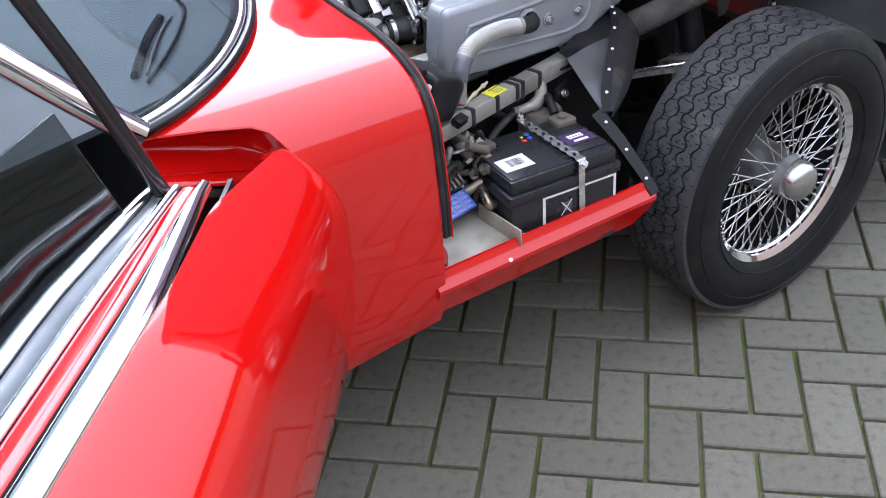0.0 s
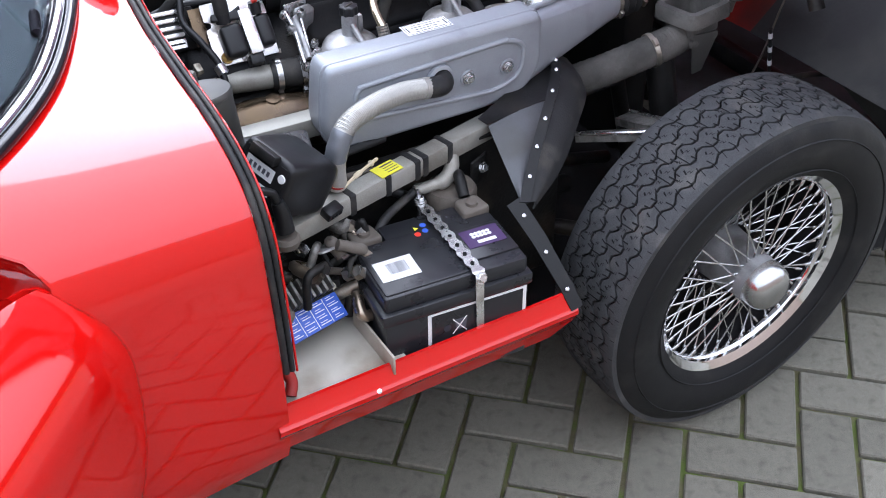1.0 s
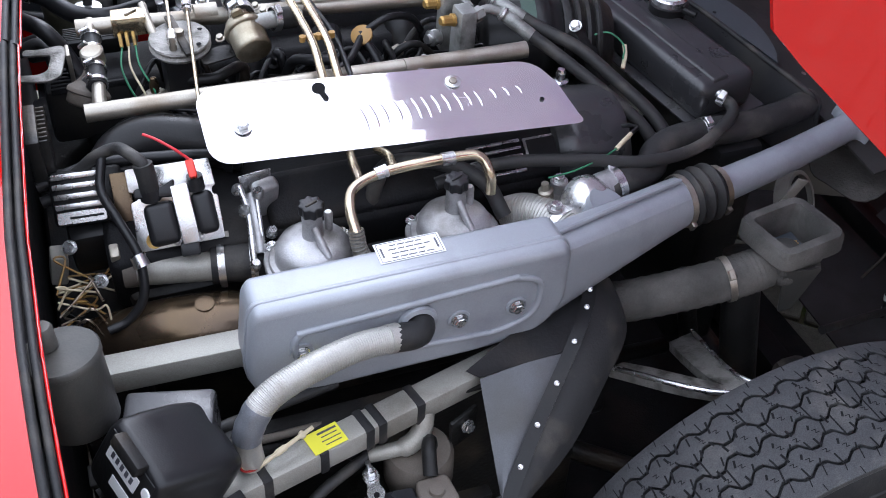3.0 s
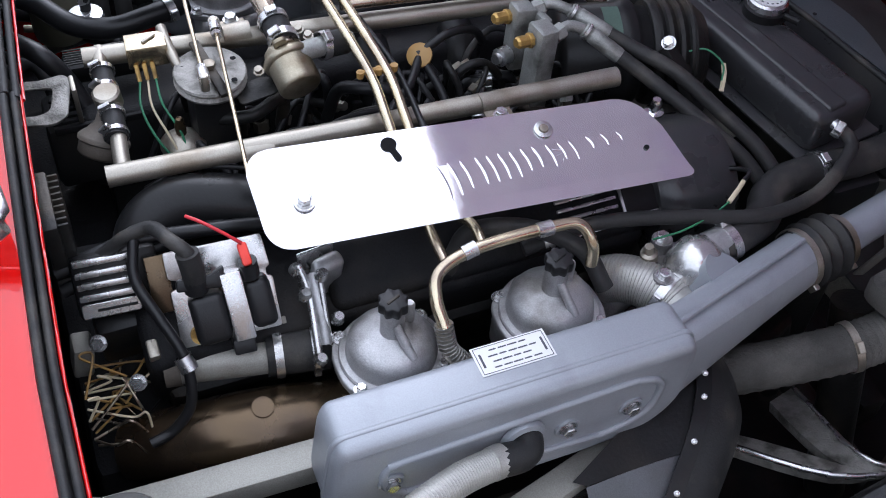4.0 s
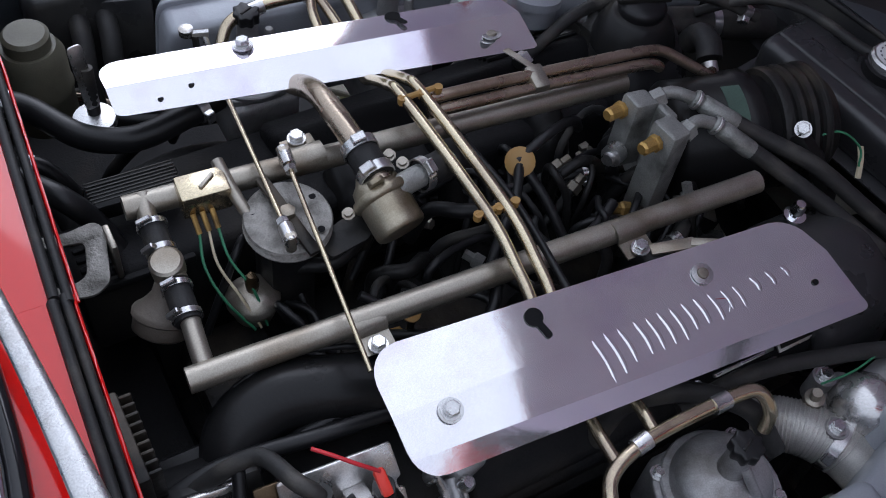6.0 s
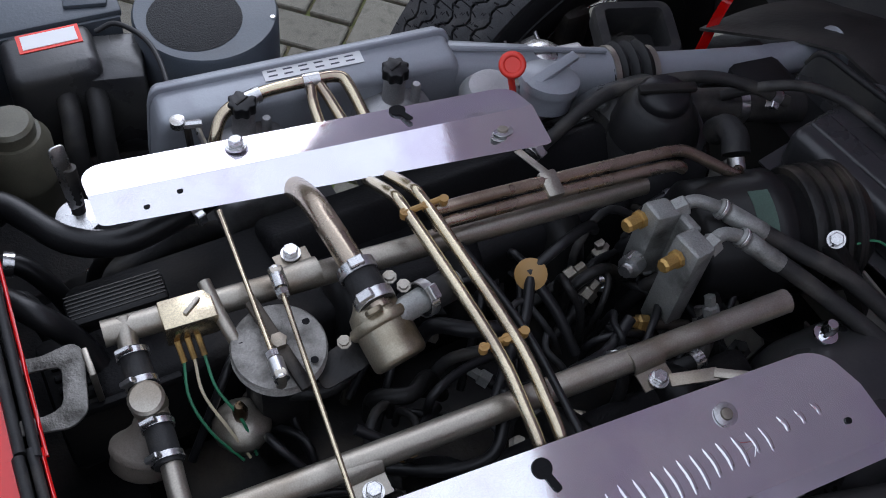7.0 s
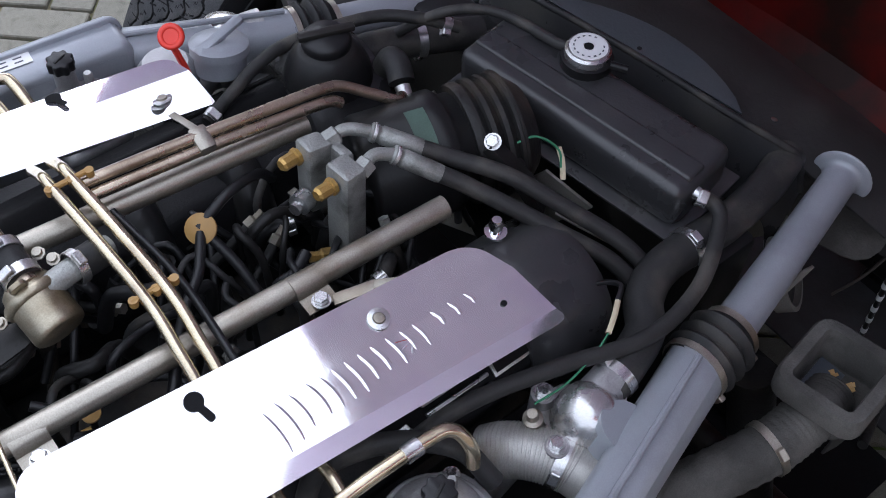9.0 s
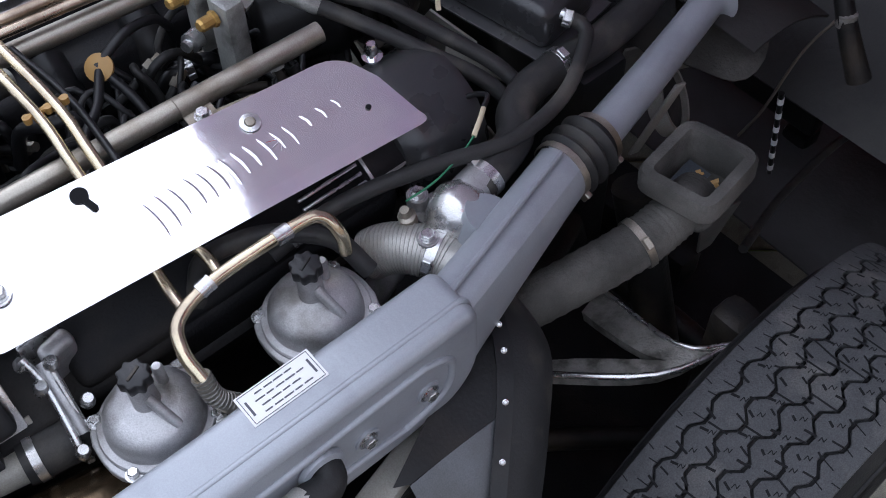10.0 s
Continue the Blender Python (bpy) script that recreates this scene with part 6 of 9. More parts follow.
solid("clutch_wire", tube([(-0.028, 0.02, 0.806), (-0.005, 0.01, 0.812), (0.010, -0.01, 0.80), (0.005, -0.022, 0.785)], 0.0014, 6), M_GREENW, "thin green compressor clutch wire", "wire", angle=60)
solid("clutch_wire", tube([(0.012, -0.008, 0.800), (0.010, -0.018, 0.788), (0.002, -0.030, 0.775)], 0.0034, 6), M_CREAMW, "white taped wire joint by the compressor", "wire", angle=60)

blk = thing("hose_block", (-0.215, 0.08, 0.76), "cast alloy hose manifold block with two brass plugs", "manifold block")
lean = Matrix.Translation((-0.21, 0.085, 0.81)) @ pose(0, 0, 0, -2, 3, 0) @ Matrix.Translation((0.21, -0.085, -0.81))
for nm, pts, deep, z0 in (("post", [(-0.231, 0.122), (-0.205, 0.119), (-0.203, 0.094), (-0.231, 0.096)], 0.088, 0.768), ("post", [(-0.226, 0.077), (-0.200, 0.079), (-0.197, 0.047), (-0.223, 0.043)], 0.126, 0.729), ("web", [(-0.207, 0.098), (-0.194, 0.098), (-0.192, 0.074), (-0.205, 0.074)], 0.084, 0.768)):
    part(nm, prism(rounded(pts, 0.004, 2), deep, lean @ at(0, 0, z0), 0.004, 2), M_DULL, blk, "cast upright" if nm == "post" else "", 40)
for p in ((-0.231, 0.116, 0.838), (-0.226, 0.062, 0.840)):
    part("brass_plug", lathe([(0.0095, 0), (0.0095, 0.004), (0.0075, 0.005), (0.0075, 0.019), (0.0055, 0.022), (0, 0.022)], 8, along(p, (-1, -0.15, 0.12))), M_BRASS, blk, "brass hexagon plug", 30)
part("side_plug", lathe([(0.012, 0), (0.012, 0.014), (0.007, 0.016), (0.007, 0.022), (0, 0.022)], 14, along((-0.236, 0.098, 0.795), (-1, -0.4, 0.1))), M_ZINC, blk)
for pts in ([(-0.202, 0.108, 0.846), (-0.180, 0.106, 0.852), (-0.158, 0.092, 0.847), (-0.122, 0.060, 0.828)], [(-0.198, 0.058, 0.843), (-0.176, 0.064, 0.848), (-0.156, 0.058, 0.842), (-0.122, 0.028, 0.818)]):
    u = thing("hose_union", pts[0], "grey alloy crimped hose union", "hose union", "hose unions")
    part("bend", tube(pts[:3], 0.0068, 14, 5), M_DULL, u, "", 60)
    d0 = Vector(pts[1]) - Vector(pts[0])
    part("nut", lathe([(0.0110, 0), (0.0110, 0.013), (0.0085, 0.015), (0, 0.015)], 6, along(pts[0], d0)), M_DULL, u, "", 30)
    d1 = Vector(pts[3]) - Vector(pts[2])
    part("ferrule", lathe([(0.0072, -0.002), (0.0100, 0.0), (0.0100, 0.006), (0.0088, 0.007), (0.0088, 0.010), (0.0100, 0.011), (0.0100, d1.length), (0.0092, d1.length + 0.003), (0, d1.length + 0.003)], 20, along(pts[2], d1)), M_DULL, u, "crimped ferrule", 50)
    part("collar", lathe([(0.0100, 0.0015), (0.0107, 0.002), (0.0107, 0.0045), (0.0100, 0.005)], 20, along(pts[2], d1)), M_BRIGHT, u, "pale crimp ring", 50)
hose("air_con_hose", [(-0.124, 0.062, 0.829), (-0.098, 0.036, 0.818), (-0.060, -0.010, 0.806), (-0.025, -0.062, 0.780), (0.010, -0.120, 0.750), (0.03, -0.17, 0.71)], 0.0092, "black air-conditioning hose crossing in front of the engine", seg=14)
hose("air_con_hose", [(-0.124, 0.030, 0.819), (-0.108, 0.012, 0.810), (-0.075, -0.035, 0.790), (-0.045, -0.080, 0.770), (-0.010, -0.128, 0.742), (0.01, -0.17, 0.70)], 0.0092, "black air-conditioning hose beside its twin", seg=14)

# ---------------------------------------------------------------- fresh-air elbow with a square mouth, each side
def heater_elbow(side, x0=0.0):
    def Q(x, y, z):
        return (x + x0, C + side * (C - y), z)
    w = thing("air_elbow", Q(0.11, -0.34, 0.60), "dusty black air elbow with an open square rubber mouth", "air elbow", "air elbows")
    cen = Vector(Q(0.094, -0.352, 0.714))
    u = Vector((1, 0.14 if side < 0 else -0.37, 0.03)).normalized()
    v = Vector((0.03, side, 0.06)).normalized()
    n = u.cross(v)
    if n.z < 0:
        n = -n
    v = n.cross(u)
    m = Matrix((u, v, n)).transposed().to_4x4()
    m.translation = cen
    outer = rounded([(-0.053, -0.050), (0.053, -0.050), (0.053, 0.050), (-0.053, 0.050)], 0.022, 5)
    inner = rounded([(-0.036, -0.033), (0.036, -0.033), (0.036, 0.033), (-0.036, 0.033)], 0.008, 5)
    b = bmesh.new()
    loops = []
    for pts, z in ((outer, -0.020), (outer, 0.0), ([(x * 0.94, y * 0.94) for x, y in outer], 0.006), ([(x * 1.06, y * 1.06) for x, y in inner], 0.006), (inner, 0.0), (inner, -0.045)):
        loops.append([b.verts.new(m @ Vector((x, y, z))) for x, y in pts])
    for l0, l1 in zip(loops, loops[1:]):
        k = len(l0)
        for i in range(k):
            b.faces.new((l0[i], l0[(i + 1) % k], l1[(i + 1) % k], l1[i]))
    b.faces.new(loops[-1])
    rub = M_DUSTY if side < 0 else M_RUBBER
    part("mouth", b, rub, w, "thick dusty rubber mouth", 50)
    part("neck", prism([(x * 0.70, y * 0.70) for x, y in outer], 0.018, m @ Matrix.Translation((0.002, 0, -0.066)), 0.006), rub, w)
    part("elbow", tube([m @ Vector((0.006, 0, -0.055)), Q(0.078, -0.357, 0.664), Q(0.048, -0.356, 0.655), Q(0.014, -0.353, 0.648), Q(-0.037, -0.338, 0.630), Q(-0.096, -0.318, 0.610), Q(-0.17, -0.298, 0.595)], lambda t: 0.0285 + 0.0007 * math.sin(t * 150), 26, 12), M_DUSTY, w, "dusty corrugated elbow", 60)
    clamp(Q(0.012, -0.3525, 0.6475), Vector((1, side * 0.16, 0.22)), 0.0295, w, 0.009, 2.2, "tarnished steel band", M_STEEL)
    part("stay", prism(rounded([(-0.022, 0.038), (0.030, 0.040), (0.012, -0.040), (-0.006, -0.046)], 0.004, 3), 0.003, at(*Q(0.090, -0.388, 0.640), 96, 0, 12 * side), 0.001), M_CANIS, w, "bent grey steel stay")
    if side < 0:
        r = random.Random(2)
        for k in range(16):
            part("dry_leaf", box(0.012, 0.005, 0.0008, m @ at(r.uniform(-0.02, 0.025), r.uniform(-0.02, 0.016), -0.043 + r.uniform(0, 0.004), r.uniform(-30, 30), r.uniform(-30, 30), r.uniform(0, 180)), 0), M_LEAF, w)
        part("light_floor", box(0.05, 0.036, 0.002, m @ at(0.008, 0.012, -0.0435, 12, 0, 0), 0), M_SLATE, w)
    return w


heater_elbow(-1)
heater_elbow(1, -0.02).location += Vector((-0.064, -0.097, 0.006))

# ---------------------------------------------------------------- front frame tubes and suspension
low_a, low_b = Vector((-0.828, -0.505, 0.620)), Vector((-0.190, -0.335, 0.612))
low = thing("frame_tube", low_a, "square grey-beige frame tube bound with black straps", "frame tube", "frame tubes")
part("tube", square_bar(low_a, low_b, 0.033, 0.033, 0.004), M_CLAD, low)
ld = (low_b - low_a).normalized()
for s in (0.205, 0.275, 0.335, 0.352, 0.405):
    p = low_a + ld * s
    part("strap", square_bar(p - ld * 0.006, p + ld * 0.006, 0.0365, 0.0365, 0.003), M_RUBBER, low, "black tape strap")
upx = thing("frame_tube", (-0.82, -0.295, 0.66), "square grey frame tube beneath the manifold", "frame tube", "frame tubes")
part("tube", square_bar((-0.826, -0.283, 0.660), (-0.20, -0.300, 0.655), 0.034, 0.034, 0.004), M_CLAD, upx)
lab = thing("label_sticker", (-0.551, -0.430, 0.64), "yellow warning sticker on the frame tube", "label", "stickers")
lm = Matrix.Translation((-0.552, -0.4315, 0.6345)) @ pose(0, 0, 0, 0, 0, math.degrees(math.atan2(ld.y, ld.x)))
part("paper", box(0.042, 0.030, 0.0008, lm @ at(0, 0, 0.0005), 0), M_YELLOW, lab)
for k in range(4):
    part("print", box(0.024 - 0.004 * (k % 2), 0.0012 + 0.0014 * (k == 0), 0.0004, lm @ at(0.006, 0.009 - 0.006 * k, 0.0013), 0), M_INK, lab)
con = thing("wire_joint", (-0.60, -0.44, 0.645), "cream taped wire joint lying on the frame tube", "wire")
part("tape", tube([(-0.632, -0.452, 0.642), (-0.610, -0.446, 0.650), (-0.585, -0.437, 0.655), (-0.565, -0.428, 0.656)], lambda t: 0.0026 + 0.0014 * (0.3 < t < 0.5) + 0.0022 * (0.72 < t < 0.8), 10, 8), M_CREAMW, con, "", 60)
for q in (0.0, 0.004):
    part("wire", tube([(-0.652, -0.446 + q, 0.648), (-0.650, -0.456 + q, 0.648), (-0.640, -0.456 + q, 0.644), (-0.630, -0.452, 0.643)], 0.0014, 6, 4), M_CREAMW if q else M_REDIN, con, "", 60)
plug = thing("cable_plug", (-0.668, -0.482, 0.63), "small black plug tied to the frame tube", "plug")
part("body", box(0.030, 0.020, 0.016, Matrix.Translation((-0.668, -0.486, 0.634)) @ pose(0, 0, 0, 20, 0, 22), 0.003), M_PLASTIC, plug, "", 40)
for k in range(3):
    part("socket", box(0.005, 0.001, 0.006, Matrix.Translation((-0.668, -0.486, 0.634)) @ pose(0, 0, 0, 20, 0, 22) @ at(-0.008 + 0.008 * k, -0.0104, 0.0), 0), M_RECESS_SHADE, plug)
part("tie", square_bar((-0.700, -0.478, 0.640), (-0.655, -0.455, 0.655), 0.005, 0.002, 0.0005), M_PLASTIC, plug, "black cable tie")

# frame legs and wishbone
for pts, r in (([(-0.20, -0.34, 0.60), (0.05, -0.22, 0.52), (0.12, -0.20, 0.30)], 0.016), ([(-0.20, -0.31, 0.60), (-0.05, -0.20, 0.35), (0.10, -0.15, 0.28)], 0.014)):
    solid("frame_strut", tube(pts, r, 10, 4, smooth=False), M_IRON, "dark frame leg in the shadow", "frame tube", "frame struts", angle=60)
for side in (-1, 1):
    wb = thing("wishbone", (0.0, C + side * 0.42, 0.50), "bare metal suspension wishbone behind the wheel", "wishbone", "wishbones")
    def Q(x, d, z):
        return (x, C + side * d, z)
    tipq = Vector(Q(0.045, 0.575, 0.560))
    a0, a1 = Vector(Q(-0.135, 0.435, 0.515)), Vector(Q(-0.045, 0.540, 0.548))
    b0, b1 = Vector(Q(0.020, 0.395, 0.495)), Vector(Q(0.0, 0.530, 0.552))
    rows = []
    for k in range(9):
        t = k / 8
        lo, hi = spline([a0, a1, tipq], 8)[2 * k], spline([b0, b1, tipq], 8)[2 * k]
        gap = max(0, 1 - t / 0.42) ** 0.7
        rows.append((lo, hi, gap))
    # one broad casting: two tapering arms that join in a web
    arm_a = [[lo, lo.lerp(hi, 0.5 - 0.34 * gap)] for lo, hi, gap in rows]
    arm_b = [[hi.lerp(lo, 0.5 - 0.22 * gap), hi] for lo, hi, gap in rows]
    part("arm", sheet(arm_a, 0.014), M_PITTED, wb, "worn cast arm", 50)
    part("arm", sheet(arm_b, 0.014), M_PITTED, wb, "worn cast arm", 50)
    part("edge", tube([r_[0] + Vector((0, 0, 0.003)) for r_ in rows], 0.004, 8, 1), M_ZINC, wb, "bright worn edge", 60)
    part("edge", tube([r_[1] + Vector((0, 0, 0.003)) for r_ in rows], 0.003, 8, 1), M_ZINC, wb, "bright worn edge", 60)
    part("lower_arm", tube([Q(-0.20, 0.36, 0.30), Q(0.0, 0.50, 0.27), Q(0.07, 0.58, 0.26)], 0.016, 10, 4), M_IRON, wb, "", 60)
    part("torsion_bar", tube([Q(-0.80, 0.42, 0.28), Q(-0.20, 0.36, 0.29)], 0.014, 10, 1), M_IRON, wb)
    part("upright", box(0.05, 0.05, 0.34, at(*Q(0.075, 0.55, 0.40)), 0.015), M_IRON, wb)
    part("damper", tube([Q(0.10, 0.36, 0.60), Q(0.10, 0.46, 0.30)], 0.028, 16, 1), M_IRON, wb, "", 60)

# ---------------------------------------------------------------- black splash shield with pop rivets
shield = thing("splash_shield", (-0.36, -0.53, 0.50), "black riveted splash shield ahead of the battery", "splash shield")
A0, B0, C0 = Vector((-0.354, -0.402, 0.633)), Vector((-0.240, -0.412, 0.655)), Vector((-0.375, -0.536, 0.573))
LEFT = [A0.lerp(C0, k / 8) for k in range(9)]
EDGE = [B0.lerp(C0, k / 8) for k in range(9)]
RIV = spline([(-0.168, -0.312, 0.668), (-0.186, -0.343, 0.672), (-0.202, -0.368, 0.670), (-0.236, -0.408, 0.660), (-0.312, -0.481, 0.618), (-0.370, -0.540, 0.571)], 5)
FLAP = spline([(-0.128, -0.305, 0.625), (-0.130, -0.345, 0.622), (-0.148, -0.385, 0.620), (-0.195, -0.432, 0.612), (-0.270, -0.495, 0.580), (-0.356, -0.545, 0.560)], 5)
part("panel", sheet([[a + (b_ - a) * (k / 4) + Vector((0, 0, 0.004 * math.sin(math.pi * k / 4))) for k in range(5)] for a, b_ in zip(LEFT, EDGE)], 0.002), M_LACQUER, shield, "satin black sheet metal, dusty", 60)
part("upper_fold", sheet([[Vector((-0.372, -0.400, 0.652)), Vector((-0.264, -0.350, 0.664)), Vector((-0.170, -0.310, 0.669))], [A0 + Vector((0, 0, 0.003)), A0.lerp(B0, 0.5) + Vector((0, 0, 0.004)), B0 + Vector((0, 0, 0.003))]], 0.002), M_BLACK, shield, "black upper fold over the frame tube", 60)
part("rubber_flap", sheet([[a + (b_ - a) * (k / 4) + Vector((0.010 * math.sin(math.pi * k / 4), 0, 0.006 * math.sin(math.pi * k / 4))) for k in range(5)] for a, b_ in zip(RIV, FLAP)], 0.003), M_RUBBER, shield, "black rubber flap", 60)
strip_rows = [[p + Vector((-0.008, 0.004, 0.004)), p + Vector((0.007, -0.004, 0.004))] for p in RIV]
part("strip", sheet(strip_rows, 0.0025), M_BLACK, shield, "black clamping strip", 60)
rivet = mesh_of("rivet", lathe([(0.0034, 0), (0.0032, 0.0013), (0.002, 0.0018), (0.0015, 0.001), (0, 0.001)], 12), M_ZINC, 40)
rn = Vector((-0.35, -0.45, 0.75)).normalized()
for p in ((-0.186, -0.343, 0.6785), (-0.202, -0.368, 0.6765), (-0.236, -0.408, 0.6665), (-0.274, -0.446, 0.6455), (-0.312, -0.481, 0.6245), (-0.344, -0.512, 0.597)):
    share("rivet", rivet, along(p, rn), shield)
low_rows = [[(-0.398, -0.532, 0.573), (-0.372, -0.530, 0.580)], [(-0.383, -0.585, 0.530), (-0.358, -0.583, 0.535)], [(-0.365, -0.640, 0.470), (-0.343, -0.638, 0.474)], [(-0.358, -0.664, 0.440), (-0.336, -0.662, 0.442)]]
part("lower_strip", sheet([[Vector(p) for p in r] for r in low_rows], 0.003), M_BLACK, shield, "black lower strip", 60)
for p in ((-0.379, -0.552, 0.560), (-0.368, -0.600, 0.517), (-0.356, -0.645, 0.470)):
    share("rivet", rivet, along(p, (-0.3, -0.6, 0.7)), shield)
rows = [[Vector((-0.375, -0.532, 0.570)), Vector((-0.33, -0.50, 0.50))], [Vector((-0.340, -0.662, 0.437)), Vector((-0.31, -0.60, 0.38))]]
part("back_panel", sheet(rows, 0.003), M_BLACK, shield)

# ---------------------------------------------------------------- battery
batt = thing("battery", (-0.535, -0.55, 0.37), "black car battery held by a perforated steel strap", "battery")
bm_ = Matrix.Translation((-0.535, -0.548, 0)) @ pose(0, 0, 0, 0, 0, -4.5)
part("case", box(0.232, 0.170, 0.150, bm_ @ at(0, 0, 0.446), 0.005), M_BATT, batt, "", 40)
part("rim", box(0.242, 0.178, 0.022, bm_ @ at(0, 0, 0.521), 0.005), M_BATT, batt, "", 40)
part("lid", prism(rounded([(-0.114, -0.082), (0.114, -0.082), (0.114, 0.045), (0.070, 0.045), (0.070, 0.082), (-0.060, 0.082), (-0.060, 0.045), (-0.114, 0.045)], 0.006, 3), 0.026, bm_ @ at(0, 0, 0.532), 0.004), M_BATT, batt, "stepped black lid", 40)
part("lid_band", box(0.004, 0.160, 0.004, bm_ @ at(0.030, 0, 0.5585), 0.001), M_BLACK, batt)
part("lid_plate", prism(rounded([(-0.110, -0.076), (0.022, -0.076), (0.022, 0.030), (0.008, 0.042), (-0.110, 0.042)], 0.006, 3), 0.0035, bm_ @ at(0, 0, 0.5570), 0.0015), M_BATT, batt)
part("lid_plate", box(0.080, 0.075, 0.005, bm_ @ at(0.072, -0.020, 0.559), 0.002), M_BATT, batt)
part("label", box(0.060, 0.046, 0.0008, bm_ @ at(-0.072, -0.026, 0.5612), 0), M_WHITE, batt, "white bar-code label")
r = random.Random(3)
x = -0.080
while x < -0.050:
    wd = r.choice((0.0008, 0.0012, 0.002))
    part("print", box(wd, 0.024, 0.0004, bm_ @ at(x - 0.004, -0.024, 0.5618), 0), M_INK, batt)
    x += wd + r.choice((0.001, 0.0016, 0.0024))
part("label", box(0.062, 0.042, 0.0008, bm_ @ at(0.074, -0.012, 0.5622), 0), M_PURPLE, batt, "purple printed label")
for k in range(5):
    part("print", lathe([(0.0035, 0), (0.0035, 0.0004), (0, 0.0004)], 8, bm_ @ at(0.060 + 0.0065 * k, -0.003, 0.5628)), M_WHITE, batt)
    part("print", lathe([(0.0035, 0), (0.0035, 0.0004), (0, 0.0004)], 8, bm_ @ at(0.060 + 0.0065 * k, -0.010, 0.5628)), M_WHITE, batt)
part("print", box(0.030, 0.007, 0.0004, bm_ @ at(0.076, -0.023, 0.5628), 0), M_WHITE, batt)
for px, py, mt in ((-0.010, 0.048, M_YELLOW), (0.004, 0.052, M_BLUE), (-0.012, 0.034, M_REDPL), (0.002, 0.038, M_BLUE)):
    part("symbol", lathe([(0.0050, 0), (0.0050, 0.0006), (0, 0.0006)], 14 if mt is not M_YELLOW else 3, bm_ @ at(px, py, 0.5612)), mt, batt)
# front label with its white frame and a crossed-bin symbol
fm = bm_ @ at(0.030, -0.0862, 0.472, 90, 0, 0)
part("front_label", box(0.162, 0.074, 0.001, fm, 0), M_WHITE, batt, "white-framed printed label")
part("front_field", box(0.150, 0.066, 0.001, fm @ at(0, 0.0, 0.0006), 0), M_BATT, batt)
for sgn in (45, -45):
    part("print", box(0.036, 0.0018, 0.0006, fm @ at(-0.030, 0.002, 0.0014, 0, 0, sgn * 1.15), 0), M_WHITE, batt)
part("print", prism([(-0.008, -0.010), (0.008, -0.010), (0.010, 0.010), (-0.010, 0.010)], 0.0006, fm @ at(-0.028, 0.004, 0.0010)), M_INK, batt)
for k in range(3):
    part("print", lathe([(0.006, 0), (0.006, 0.0006), (0, 0.0006)], 14, fm @ at(-0.050 + 0.0 * k, 0.002, 0.0011)), M_INK, batt)
# perforated hold-down strap
pa, pb, pc = bm_ @ Vector((0.022, 0.100, 0.568)), bm_ @ Vector((0.030, -0.088, 0.566)), bm_ @ Vector((0.033, -0.0915, 0.440))
sd = (pb - pa).normalized()
sx = sd.cross(Vector((0, 0, 1))).normalized()
b = bmesh.new()
n = 56
rows = []
for i in range(n + 1):
    t = i / n
    w = 0.0088 + 0.0016 * math.cos(2 * math.pi * t * 8)
    p = pa + (pb - pa) * t
    rows.append([p - sx * w, p + sx * w])
rows += [[pb + Vector((0, 0, -0.004)) + sd * 0.003 - sx * 0.007, pb + Vector((0, 0, -0.004)) + sd * 0.003 + sx * 0.007], [pc - sx * 0.006, pc + sx * 0.006]]
strap = part("hold_down_strap", sheet(rows, 0.0016), M_ZINC, batt, "perforated zinc strap", 60)
for i in range(8):
    p = pa + (pb - pa) * ((i + 0.0) / 8 + 0.02)
    part("strap_hole", lathe([(0.0032, 0), (0.0032, 0.0005), (0, 0.0005)], 12, along(p + Vector((0, 0, 0.0012)), (0, 0, 1))), M_RECESS_SHADE, strap)
share("bolt", bolt8, along(pb + Vector((0, -0.006, -0.008)), (0, -1, 0.6)), batt)
part("hook_bolt", tube([pa + Vector((0, 0.006, -0.05)), pa + Vector((0, 0.004, 0.004)), pa + Vector((-0.002, 0.006, 0.020))], 0.003, 8, 3), M_ZINC, batt, "threaded hook bolt")
share("bolt", bolt8, along(pa + Vector((0, 0.002, 0.001)), (0, 0, 1)), batt)
for tx, ty in ((-0.088, 0.062), (0.092, 0.062)):
    q = bm_ @ Vector((tx, ty, 0.545))
    t_ob = part("terminal", prism(rounded([(-0.024, -0.018), (0.024, -0.018), (0.020, 0.022), (-0.020, 0.022)], 0.008, 4), 0.022, Matrix.Translation(q), 0.004), M_UMBER, batt, "brown-grey rubber terminal cover", 50)
    part("terminal_stud", lathe([(0.010, 0), (0.009, 0.006), (0, 0.007)], 14, Matrix.Translation(q + Vector((0, 0, 0.021)))), M_UMBER, t_ob)
solid("battery_cable", tube([(-0.625, -0.470, 0.556), (-0.640, -0.500, 0.540), (-0.660, -0.520, 0.510), (-0.675, -0.53, 0.47)], 0.008, 10), M_IRON, "grimy battery earth cable", "cable", angle=60)
solid("battery_cable", tube([(-0.438, -0.470, 0.566), (-0.432, -0.445, 0.585), (-0.425, -0.43, 0.575), (-0.42, -0.42, 0.52)], 0.009, 10), M_IRON, "brown battery cable behind the terminal", "cable", angle=60)

# ---------------------------------------------------------------- finned regulator with a blue label on the tray
reg = thing("regulator", (-0.755, -0.575, 0.45), "finned grey regulator with a blue printed label", "regulator")
rm = Matrix.Translation((-0.738, -0.528, 0.500)) @ pose(0, 0, 0, 38, 0, 12)
part("base", box(0.105, 0.060, 0.030, rm @ at(0, 0, -0.004), 0.004), M_IRON, reg)
